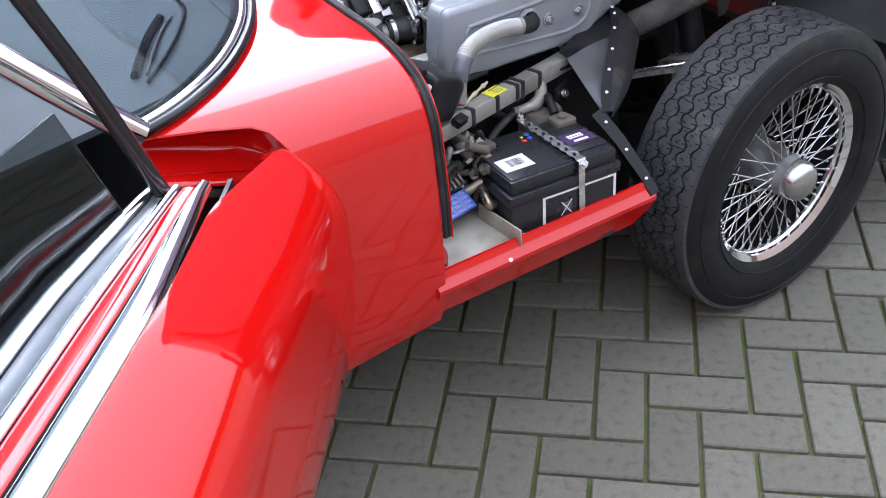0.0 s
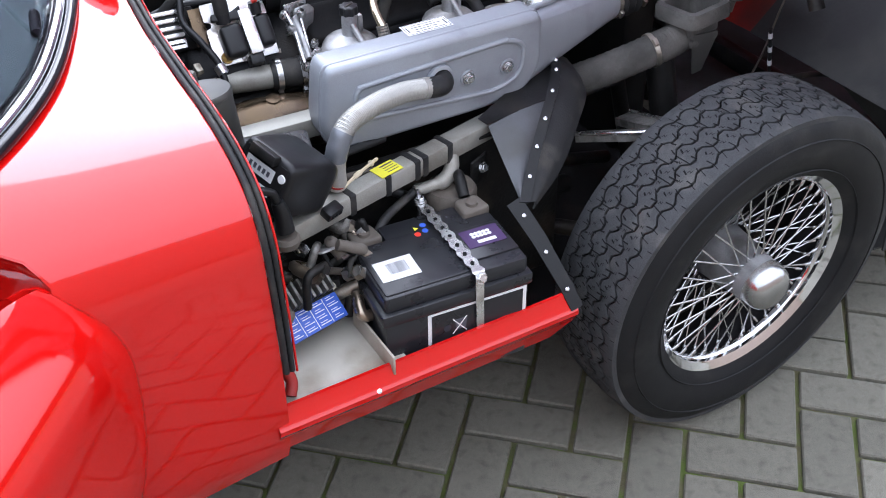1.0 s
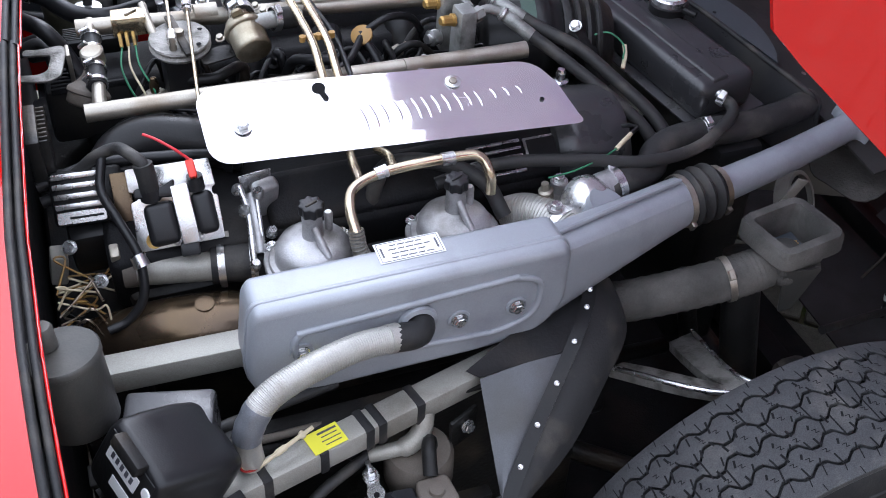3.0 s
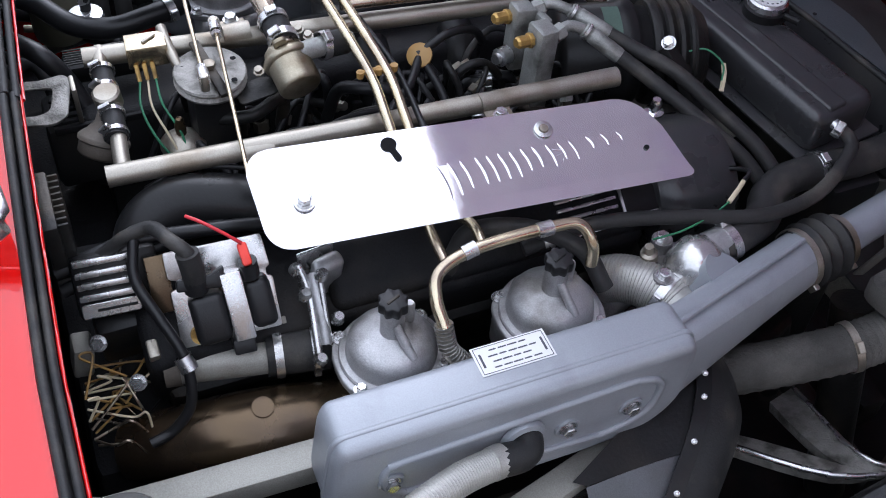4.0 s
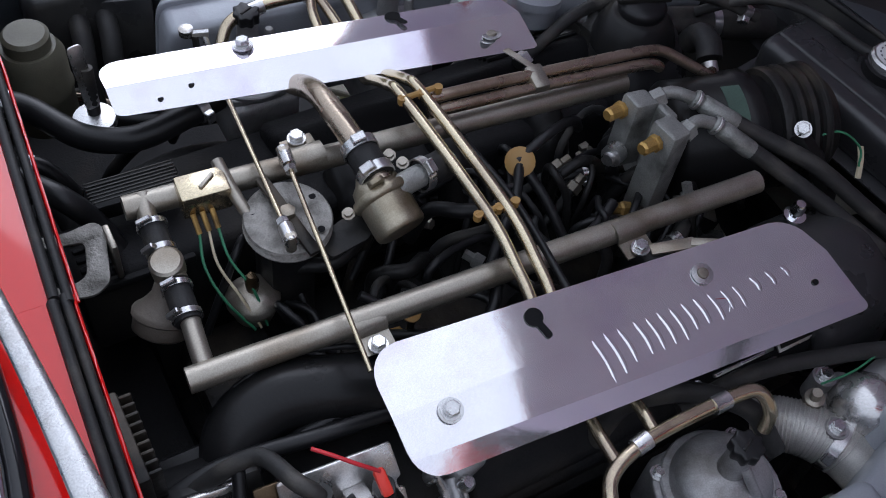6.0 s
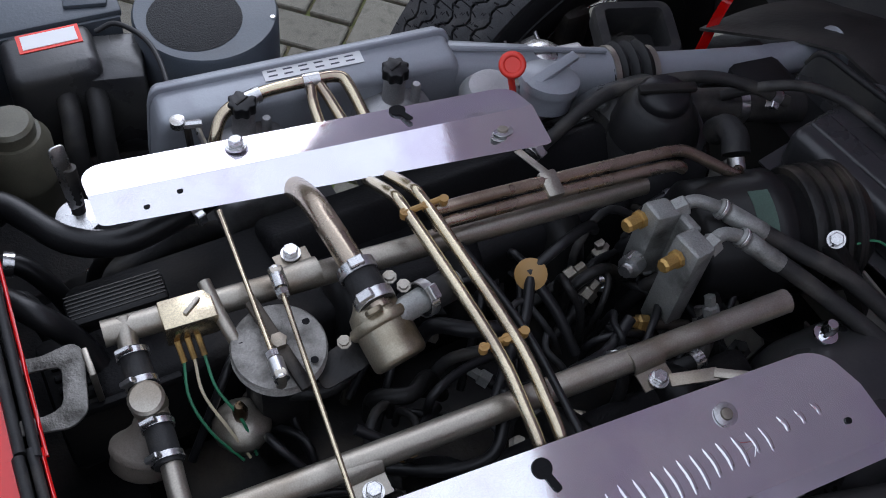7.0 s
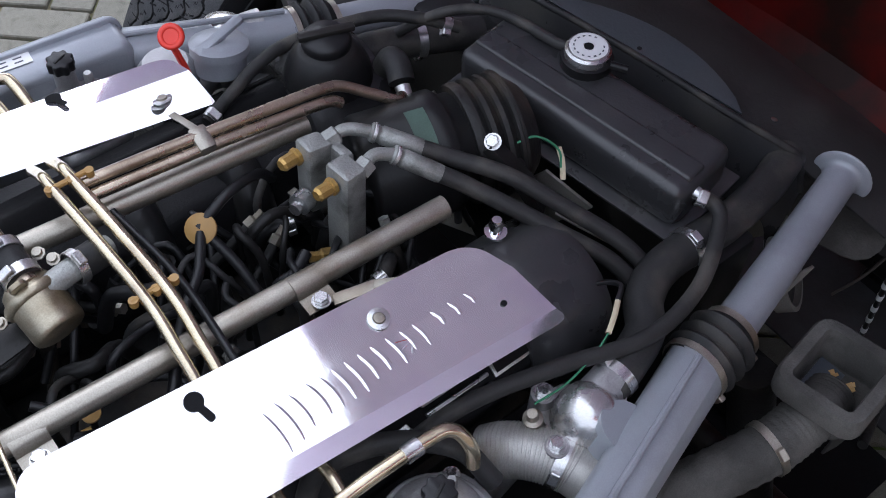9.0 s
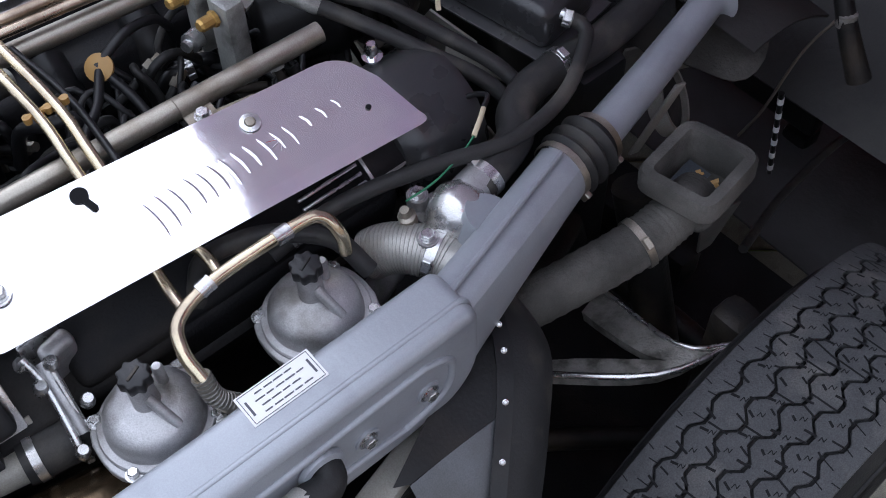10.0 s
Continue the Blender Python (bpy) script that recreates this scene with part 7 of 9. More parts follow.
part("label", box(0.098, 0.040, 0.004, rm @ at(0, -0.012, 0.014), 0.001), M_BLUE, reg, "blue printed label")
for k in range(4):
    for col in range(4):
        part("print", box(0.014 + 0.002 * ((k + col) % 3), 0.0014, 0.0006, rm @ at(-0.036 + 0.024 * col, -0.027 + 0.0095 * k, 0.0164), 0), M_WHITE, reg)
        part("print", box(0.009 + 0.003 * ((k + 2 * col) % 3), 0.0010, 0.0006, rm @ at(-0.038 + 0.024 * col, -0.0235 + 0.0095 * k, 0.0164), 0), M_WHITE, reg)
for col in range(3):
    part("print", box(0.0010, 0.038, 0.0006, rm @ at(-0.0245 + 0.024 * col, -0.012, 0.0164), 0), M_WHITE, reg)
for k in range(9):
    part("fin", box(0.0045, 0.036, 0.028, rm @ at(-0.044 + 0.011 * k, 0.030, 0.020), 0.001), M_PITTED, reg)
b = tube([(-0.812, -0.602, 0.495), (-0.803, -0.615, 0.472), (-0.812, -0.63, 0.458)], 0.009, 10)
solid("red_grommet", b, M_REDIN, "dull red rubber grommet by the wing edge", "grommet", angle=60)

# ---------------------------------------------------------------- white foil hose over the frame tube
wh = thing("vapour_hose", (-0.44, -0.39, 0.70), "silver ribbed flexible hose taped at its lower end", "hose")
pts = [(-0.455, -0.388, 0.725), (-0.505, -0.400, 0.737), (-0.565, -0.422, 0.744), (-0.612, -0.440, 0.738), (-0.634, -0.448, 0.712), (-0.640, -0.445, 0.680), (-0.638, -0.440, 0.640)]
part("tube", tube(pts, 0.0155, 18, 8), M_FOIL, wh, "", 60)
line = spline(pts, 8)
for i in range(0, 64):
    f = i / 64 * 0.56 * (len(line) - 1)
    k = int(f)
    p = line[k].lerp(line[k + 1], f - k)
    part("rib", lathe([(0.0155, -0.0009), (0.0161, 0), (0.0155, 0.0009)], 18, along(p, line[k + 1] - line[k])), M_FOIL, wh)
i0, i1 = int(0.58 * (len(line) - 1)), int(0.78 * (len(line) - 1))
part("tape_wrap", tube(line[i0:i1 + 1], lambda t: 0.0164 + 0.0004 * math.sin(t * 14), 18, 1), M_SHEET, wh, "grey tape round the bend", 60)
part("end_collar", tube([line[0] + (line[0] - line[1]).normalized() * 0.002, line[1], line[2]], 0.0168, 18, 2), M_FOIL, wh, "smooth silver end collar", 60)
part("elbow", tube([(-0.460, -0.389, 0.726), (-0.435, -0.388, 0.722), (-0.424, -0.382, 0.722), (-0.420, -0.368, 0.724)], 0.0165, 16, 5), M_RUBBER, wh, "black rubber elbow", 60)
part("socket", lathe([(0.024, 0), (0.023, 0.006), (0.018, 0.008), (0.017, 0.002), (0, 0.002)], 24, along((-0.424, -0.3695, 0.724), (0, -1, 0))), M_GREY, wh)

# ---------------------------------------------------------------- amplifier box, canister, relays by the bulkhead
amp = thing("control_box", (-0.745, -0.51, 0.66), "black plastic control box with white labels", "control box")
am = Matrix.Translation((-0.722, -0.466, 0.706)) @ Matrix.Rotation(radians(27), 4, "Z") @ Matrix.Rotation(radians(26), 4, "Y") @ Matrix.Rotation(radians(14), 4, "X") @ Matrix.Scale(0.92, 4)
hood = bmesh.new()
rings = []
for hx, hs, lift in ((-0.060, 0.92, 0.0), (-0.057, 1.0, 0.0), (-0.050, 1.05, 0.0), (-0.020, 1.08, 0.0), (0.020, 1.08, -0.001), (0.044, 1.04, -0.002), (0.058, 0.96, -0.004), (0.064, 0.84, -0.005), (0.066, 0.4, -0.006)):
    ring = []
    for k in range(32):
        a = 2 * math.pi * k / 32
        ca, sa = math.cos(a), math.sin(a)
        ring.append(hood.verts.new(am @ Vector((hx, 0.050 * hs * math.copysign(abs(ca) ** 0.32, ca), -0.003 + lift + 0.044 * hs * math.copysign(abs(sa) ** 0.32, sa)))))
    rings.append(ring)
for r0, r1 in zip(rings, rings[1:]):
    for k in range(32):
        hood.faces.new((r0[k], r0[(k + 1) % 32], r1[(k + 1) % 32], r1[k]))
hood.faces.new(rings[0][::-1])
hood.faces.new(rings[-1])
part("case", hood, M_PLASTIC, amp, "rounded black hood", 50)
part("end_face", box(0.004, 0.084, 0.072, am @ at(-0.0595, 0, -0.003), 0.004), M_BLACK, amp)
part("label", box(0.001, 0.056, 0.020, am @ at(-0.0620, 0.006, 0.010), 0), M_WHITE, amp, "white printed label")
for k in range(5):
    part("print", box(0.001, 0.005, 0.008, am @ at(-0.0626, -0.012 + 0.009 * k, 0.010), 0), M_INK, amp)
part("label", box(0.001, 0.038, 0.013, am @ at(-0.0620, -0.006, -0.016), 0), M_WHITE, amp, "small white label")
part("stud", lathe([(0.007, 0), (0.006, 0.002), (0, 0.002)], 14, am @ at(-0.0612, -0.036, 0.016) @ pose(0, 0, 0, 0, -90, 0)), M_WHITE, amp)
part("socket", box(0.016, 0.050, 0.016, am @ at(-0.066, 0.004, 0.036), 0.003), M_IRON, amp)
solid("mounting_box", box(0.095, 0.060, 0.060, at(-0.712, -0.412, 0.692, 0, 0, -14), 0.006), M_TANK, "dark grey box beside the control box", "box")
can = thing("canister", (-0.790, -0.385, 0.68), "dark grey cylindrical canister on the bulkhead", "canister")
part("body", lathe([(0, 0.020), (0.033, 0.020), (0.039, 0.026), (0.039, 0.107), (0.0402, 0.108), (0.0402, 0.114), (0.0385, 0.116), (0.032, 0.1145), (0, 0.1145)], 36, along((-0.795, -0.408, 0.708), (-0.05, 0.14, 1))), M_CANIS, can, "", 50)
part("neck", lathe([(0.012, 0.114), (0.012, 0.136), (0.010, 0.139), (0, 0.139)], 20, along((-0.806, -0.396, 0.708), (-0.05, 0.14, 1))), M_CANIS, can)
part("outlet", lathe([(0.006, -0.006), (0.006, 0.0), (0, 0)], 12, along((-0.789, -0.417, 0.708), (-0.05, 0.14, 1))), M_IRON, can)
brk = thing("bracket", (-0.80, -0.50, 0.70), "pale zinc bracket with a bolt beside the control box", "bracket")
part("plate", box(0.04, 0.035, 0.004, at(-0.800, -0.532, 0.715, 10, 20, 0), 0.001), M_STEEL, brk)
share("bolt", bolt8, along((-0.800, -0.532, 0.719), (0.3, -0.2, 1)), brk)
sock = thing("cable_plug", (-0.775, -0.565, 0.62), "black cable plug with a rusty collar", "plug")
part("body", tube([(-0.762, -0.530, 0.712), (-0.758, -0.532, 0.690), (-0.757, -0.533, 0.665)], lambda t: 0.009 + 0.005 * t, 14, 4), M_PLASTIC, sock, "", 60)
part("collar", lathe([(0.018, 0), (0.020, 0.01), (0.016, 0.016), (0, 0.016)], 16, at(-0.757, -0.533, 0.640)), M_UMBER, sock, "rusty collar")
part("cable", tube([(-0.762, -0.530, 0.710), (-0.768, -0.530, 0.728), (-0.790, -0.530, 0.738), (-0.815, -0.53, 0.735)], 0.006, 8, 5), M_PLASTIC, sock, "", 60)

# pipework between the battery and the frame tube
sep = thing("vapour_canister", (-0.43, -0.41, 0.50), "grimy vapour canister with a pale bent pipe", "canister")
part("body", lathe([(0, 0), (0.040, 0), (0.043, 0.01), (0.043, 0.05), (0.038, 0.058), (0, 0.06)], 28, at(-0.437, -0.425, 0.503)), M_UMBER, sep, "", 50)
part("pipe", tube([(-0.500, -0.422, 0.570), (-0.475, -0.425, 0.572), (-0.450, -0.426, 0.575), (-0.432, -0.418, 0.585), (-0.424, -0.405, 0.602)], lambda t: 0.0095 + 0.003 * (t > 0.4), 14, 6), M_CLAD, sep, "pale bent pipe", 60)
part("bracket", box(0.045, 0.006, 0.05, at(-0.375, -0.41, 0.56, 0, 0, 25), 0.002), M_IRON, sep)
share("bolt", bolt8, along((-0.372, -0.416, 0.568), (0.3, -1, 0.3)), sep)
hose("vacuum_hose", [(-0.500, -0.422, 0.570), (-0.570, -0.450, 0.556), (-0.595, -0.470, 0.530), (-0.590, -0.475, 0.49)], 0.007, "thin black vacuum hose curling behind the battery")

for pts, r, mt in (([(-0.80, -0.43, 0.635), (-0.72, -0.405, 0.648), (-0.62, -0.385, 0.650), (-0.52, -0.36, 0.640)], 0.007, M_RUBBER), ([(-0.80, -0.44, 0.615), (-0.70, -0.41, 0.628), (-0.60, -0.40, 0.620), (-0.50, -0.385, 0.60)], 0.005, M_UMBER), ([(-0.78, -0.40, 0.60), (-0.66, -0.40, 0.61), (-0.56, -0.40, 0.585), (-0.50, -0.41, 0.55)], 0.008, M_RUBBER)):
    hose("brake_pipe", pts, r, "grimy pipe running behind the frame tube", mt, (), 5, 10)
# clutter of fittings low by the bulkhead
rc = random.Random(8)
for k in range(26):
    p = Vector((rc.uniform(-0.79, -0.61), rc.uniform(-0.545, -0.44), rc.uniform(0.50, 0.59)))
    q = p + Vector((rc.uniform(-0.05, 0.05), rc.uniform(-0.04, 0.04), rc.uniform(-0.05, 0.03)))
    mid = (p + q) / 2 + Vector((rc.uniform(-0.03, 0.03), rc.uniform(-0.03, 0.03), rc.uniform(-0.02, 0.03)))
    f = thing("pipe_fitting", p, "grimy pipe fitting low beside the bulkhead", "fitting", "pipe fittings")
    part("pipe", tube([p, mid, q], rc.uniform(0.004, 0.011), 10, 4), rc.choice((M_IRON, M_PITTED, M_STEEL, M_BROWNPIPE, M_DUSTY, M_UMBER)), f, "", 60)
    part("nut", lathe([(0.011, 0), (0.011, 0.012), (0, 0.012)], 6, along(p, q - p)), rc.choice((M_STEEL, M_ZINC, M_IRON)), f)
solid("bright_plate", prism(rounded([(-0.03, -0.015), (0.03, -0.02), (0.02, 0.02), (-0.02, 0.02)], 0.012), 0.003, at(-0.685, -0.505, 0.585, -25, 10, 20), 0.001), M_CAST, "bright bent tab by the frame tube", "bracket")
solid("steering_column", tube([(-0.80, -0.38, 0.48), (-0.45, -0.33, 0.43), (-0.1, -0.28, 0.36)], 0.018, 12, 1), M_IRON, "dark steering shaft under the manifold", "shaft", angle=60)
# the plate is added to stop light leaking onto the ground below
light_blocker = thing("under_engine_blocker", (0.05, -0.15, 0.16), "added dark plate under the engine that blocks light, with beam and rack", "guard plate")
part("plate", sheet([[(x, y, 0.17 + 0.03 * abs(y - C)) for y in (-0.42, -0.25, C, 0.35, 0.60)] for x in (-0.84, -0.4, 0.0, 0.42)], 0.004), M_CRACKLE, light_blocker, "", 60)
part("front_beam", box(0.05, 0.70, 0.06, at(0.30, C, 0.22), 0.01), M_CRACKLE, light_blocker, "dark cross beam")
part("rack", tube([(0.18, -0.42, 0.27), (0.18, 0.58, 0.27)], 0.022, 14, 1), M_IRON, light_blocker, "dark steering rack", 60)
skirt = thing("inner_panel", (-0.50, -0.375, 0.30), "dark oily panel behind the battery", "panel")
part("sheet", box(0.62, 0.01, 0.34, at(-0.50, -0.375, 0.44), 0.003), M_IRON, skirt)
part("flange", box(0.62, 0.03, 0.006, at(-0.50, -0.385, 0.612), 0.002), M_IRON, skirt)

# ---------------------------------------------------------------- right-hand rear of the engine: coil, hose, manifold
man = thing("exhaust_shield", (-0.68, -0.21, 0.60), "heat-browned exhaust manifold cover", "exhaust manifold")
part("cover", tube([(-0.780, -0.175, 0.600), (-0.72, -0.205, 0.625), (-0.65, -0.220, 0.632), (-0.56, -0.228, 0.622), (-0.45, -0.235, 0.60)], lambda t: 0.034 + 0.012 * math.sin(math.pi * t), 20, 6), M_HEAT, man, "", 60)
part("boss", lathe([(0.0125, 0), (0.0115, 0.006), (0, 0.0075)], 18, along((-0.645, -0.222, 0.674), (0, -0.2, 1))), M_HEAT, man)
stub = thing("coolant_hose", (-0.66, -0.155, 0.69), "grey-black coolant hose stub with two steel clips", "hose")
part("tube", tube([(-0.716, -0.150, 0.690), (-0.66, -0.160, 0.688), (-0.60, -0.170, 0.686)], 0.0205, 22, 4), M_CLAD, stub, "", 60)
part("pipe_end", tube([(-0.728, -0.148, 0.690), (-0.712, -0.1507, 0.690)], 0.0222, 22, 1), M_UMBER, stub, "rusty end of the stub", 60)
part("sleeve", tube([(-0.625, -0.166, 0.687), (-0.56, -0.176, 0.685)], 0.0245, 22, 1), M_RUBBER, stub, "black rubber sleeve", 60)
clamp((-0.612, -0.168, 0.687), (1, -0.16, 0), 0.0248, stub, 0.009, 4.5)
clamp((-0.573, -0.174, 0.685), (1, -0.16, 0), 0.0248, stub, 0.009, 4.3)
link = thing("throttle_linkage", (-0.56, -0.14, 0.70), "zinc throttle linkage levers and ball joints", "linkage")
part("plate", box(0.042, 0.004, 0.055, at(-0.553, -0.118, 0.752, 0, 0, 8), 0.002), M_ZINC, link)
part("casting", box(0.034, 0.020, 0.060, at(-0.545, -0.128, 0.745, 12, 0, 14), 0.007, 3), M_CAST, link, "cast linkage bracket", 50)
part("arm", tube([(-0.560, -0.135, 0.760), (-0.563, -0.165, 0.742), (-0.566, -0.195, 0.716)], lambda t: 0.008 - 0.002 * t, 10, 4), M_CAST, link, "", 60)
part("lever", tube([(-0.575, -0.128, 0.772), (-0.570, -0.150, 0.748), (-0.574, -0.185, 0.720), (-0.577, -0.205, 0.708)], 0.0045, 8, 5), M_ZINC, link, "", 60)
part("rod", tube([(-0.558, -0.150, 0.770), (-0.562, -0.195, 0.715)], 0.003, 8, 1), M_ZINC, link)
for p in ((-0.577, -0.128, 0.765), (-0.556, -0.150, 0.772), (-0.575, -0.150, 0.748), (-0.577, -0.207, 0.708), (-0.556, -0.192, 0.716), (-0.548, -0.176, 0.728)):
    part("joint", lathe([(0.004, -0.006), (0.0075, -0.003), (0.0075, 0.004), (0.005, 0.008), (0, 0.008)], 12, along(p, (0.2, -0.3, 1))), M_ZINC, link)
coil = thing("ignition_module", (-0.65, -0.11, 0.72), "black ignition coil on an aluminium plate with a pale clamp", "ignition module")
cu, cv = Vector((1, -0.07, 0.02)).normalized(), Vector((0, 0.60, 0.80)).normalized()
cn = cu.cross(cv).normalized()
cv = cn.cross(cu)
cm = Matrix((cu, cv, cn)).transposed().to_4x4()
cm.translation = Vector((-0.655, -0.122, 0.757))
part("plate", prism(rounded([(-0.050, -0.052), (0.054, -0.050), (0.054, 0.004), (0.048, 0.006), (0.048, 0.014), (0.053, 0.016), (0.050, 0.050), (-0.050, 0.050), (-0.050, 0.022), (-0.040, 0.019), (-0.040, 0.012), (-0.050, 0.009)], 0.003, 3), 0.004, cm, 0.001), M_STAINED, coil, "stained aluminium plate", 40)
part("base_plate", box(0.022, 0.060, 0.004, cm @ at(-0.058, 0.018, -0.004), 0.001), M_HEAT, coil, "rusty brown insulating plate")
part("base_plate", box(0.110, 0.014, 0.004, cm @ at(0.004, -0.050, -0.004), 0.001), M_CLAD, coil, "pale mounting plate")
part("core", box(0.021, 0.072, 0.034, cm @ at(0.012, -0.012, 0.021, 0, 0, 3), 0.002), M_BRIGHT, coil, "pale laminated clamp")
part("core_foot", box(0.0225, 0.016, 0.032, cm @ at(0.011, -0.055, 0.018), 0.002), M_PLASTIC, coil, "black end of the clamp")
for s, w_ in ((-1, 0.036), (1, 0.026)):
    part("winding", box(w_, 0.052, 0.036, cm @ at(0.012 + s * (0.0105 + w_ / 2), -0.014 - 0.006 * (s < 0), 0.020, 0, 0, 3), 0.008, 3), M_PLASTIC, coil, "black moulded coil half", 50)
part("cap_web", prism(rounded([(-0.032, -0.006), (0.016, -0.010), (0.018, 0.012), (0.002, 0.004), (-0.030, 0.006)], 0.004, 3), 0.012, cm @ at(-0.012, 0.020, 0.024), 0.002), M_PLASTIC, coil, "moulded shoulder of the coil", 50)
part("boss", lathe([(0.0125, 0), (0.0115, 0.016), (0.010, 0.020), (0, 0.020)], 18, cm @ at(-0.024, 0.012, 0.026, -60, 0, 0)), M_PLASTIC, coil)
part("boss", lathe([(0.0105, 0), (0.0095, 0.018), (0, 0.018)], 16, cm @ at(0.030, 0.016, 0.024, -60, 0, 0)), M_PLASTIC, coil)
part("grommet", lathe([(0.010, 0), (0.0095, 0.006), (0.005, 0.005), (0, 0.003)], 16, cm @ at(-0.030, -0.040, 0.004)), M_BRASS, coil, "brass mounting grommet")
for u_, v_ in ((-0.004, -0.046), (0.026, -0.044), (0.044, 0.002)):
    part("screw", lathe([(0.0042, 0), (0.004, 0.004), (0.002, 0.005), (0, 0.005)], 10, cm @ at(u_, v_, 0.004)), M_ZINC, coil)
part("red_tab", box(0.010, 0.024, 0.010, cm @ at(0.028, 0.040, 0.042, -18, 0, 6), 0.003), M_REDPL, coil, "red terminal cover")
part("tab_boot", tube([cm @ Vector((0.029, 0.030, 0.038)), cm @ Vector((0.030, 0.014, 0.032))], 0.0085, 12, 1), M_PLASTIC, coil, "", 60)
part("red_lead", tube([cm @ Vector((0.027, 0.052, 0.044)), cm @ Vector((0.012, 0.066, 0.048)), cm @ Vector((-0.006, 0.080, 0.044)), cm @ Vector((-0.020, 0.088, 0.036))], 0.0018, 8, 4), M_REDW, coil, "", 60)
BOOT = [cm @ Vector(q) for q in ((-0.024, 0.020, 0.030), (-0.024, 0.036, 0.040), (-0.026, 0.054, 0.048))]
hose("ignition_lead", [BOOT[1], BOOT[2], BOOT[2] + Vector((-0.012, 0.016, 0.006)), (-0.708, -0.072, 0.818), (-0.735, -0.065, 0.805), (-0.765, -0.06, 0.78), (-0.80, -0.055, 0.77)], 0.0075, "thick black ignition lead looping to the bulkhead")
hose("ignition_boot", BOOT, 0.0118, "black rubber boot on the ignition lead")
for pts in ([(-0.808, -0.060, 0.772), (-0.736, -0.052, 0.785), (-0.645, -0.062, 0.785), (-0.585, -0.064, 0.776)], [(-0.806, -0.07, 0.755), (-0.73, -0.062, 0.77), (-0.66, -0.05, 0.775), (-0.60, -0.045, 0.775)],
            [(-0.727, -0.070, 0.805), (-0.735, -0.10, 0.780), (-0.722, -0.14, 0.760), (-0.708, -0.175, 0.730), (-0.712, -0.20, 0.69), (-0.735, -0.21, 0.665), (-0.76, -0.215, 0.66)]):
    hose("wiring_loom", pts, 0.0075 if len(pts) < 6 else 0.0058, "black taped wiring loom across the bulkhead", M_PLASTIC)
part_l = thing("loom_clip", (-0.705, -0.178, 0.726), "bright metal clip round the wiring loom", "clip")
part("band", lathe([(0.0085, -0.008), (0.0095, -0.008), (0.0095, 0.008), (0.0085, 0.008)], 16, along((-0.708, -0.178, 0.727), (0.2, -0.5, -0.6))), M_ZINC, part_l)

# coloured wires by the bulkhead
rw = random.Random(5)
for k in range(19):
    p = Vector((-0.812, rw.uniform(-0.20, -0.09), rw.uniform(0.60, 0.68)))
    q = p + Vector((rw.uniform(0.04, 0.085), rw.uniform(-0.04, 0.03), rw.uniform(-0.03, 0.02)))
    mid = (p + q) / 2 + Vector((rw.uniform(-0.01, 0.02), rw.uniform(-0.03, 0.03), rw.uniform(0.0, 0.03)))
    bend = mid + Vector((rw.uniform(-0.02, 0.02), rw.uniform(-0.02, 0.02), rw.uniform(-0.015, 0.015)))
    solid("loose_wire", tube([p, mid, bend, q], 0.0014, 6, 5), rw.choice((M_CREAMW, M_CREAMW, M_AMBER, M_BROWNPIPE, M_BROWNPIPE, M_AMBER, M_PLASTIC, M_PLASTIC)), "loose thin wire by the bulkhead", "wire", "loose wires", angle=60)
rel = thing("relay", (-0.805, -0.085, 0.64), "small grey relay on the bulkhead", "relay")
part("case", box(0.022, 0.030, 0.045, at(-0.806, -0.080, 0.660, 0, 10, 0), 0.004), M_CLAD, rel)
ribs = thing("finned_resistor", (-0.80, -0.03, 0.80), "dark finned block under the scuttle edge", "resistor")
part("block", box(0.016, 0.085, 0.075, at(-0.800, -0.02, 0.800), 0.003), M_IRON, ribs)
for k in range(9):
    part("fin", box(0.012, 0.003, 0.07, at(-0.788, -0.056 + 0.009 * k, 0.800), 0.001), M_IRON, ribs)
st = thing("steel_stay", (-0.69, -0.13, 0.66), "zinc stay with bolts low beside the cam cover", "bracket")
part("tab", box(0.012, 0.022, 0.05, at(-0.735, -0.142, 0.700, 10, 0, 0), 0.003), M_STEEL, st)
share("bolt", bolt8, along((-0.757, -0.158, 0.690), (-0.2, -0.6, 0.6)), st)
share("bolt", bolt8, along((-0.785, -0.115, 0.715), (-0.2, -0.6, 0.6)), st)

# ---------------------------------------------------------------- engine valley
# inlet elbow beside the near rail
inlet = thing("inlet_elbow", (-0.66, -0.03, 0.76), "black cast inlet elbow beside the rail", "inlet pipe")
part("pipe", tube([(-0.725, -0.060, 0.735), (-0.712, -0.025, 0.765), (-0.675, -0.012, 0.780), (-0.62, -0.022, 0.778), (-0.55, -0.045, 0.765)], 0.031, 22, 6), M_BLACK, inlet, "", 60)
part("flange", tube([(-0.571, -0.038, 0.769), (-0.560, -0.042, 0.767)], 0.0345, 24, 1), M_BLACK, inlet, "thin joint flange", 60)
part("rib", tube([(-0.700, 0.006, 0.796), (-0.66, 0.012, 0.807), (-0.61, 0.003, 0.804), (-0.565, -0.012, 0.795)], 0.003, 8, 4), M_BLACK, inlet, "", 60)
tee = thing("coolant_tee", (-0.712, 0.12, 0.78), "stack of alloy tee pieces and rubber sleeves", "pipe tee")
part("pipe", tube([(-0.706, 0.206, 0.834), (-0.710, 0.180, 0.828), (-0.710, 0.15, 0.822), (-0.710, 0.10, 0.818), (-0.715, 0.05, 0.812), (-0.717, 0.020, 0.806)], 0.0090, 16, 5), M_STEEL, tee, "", 60)
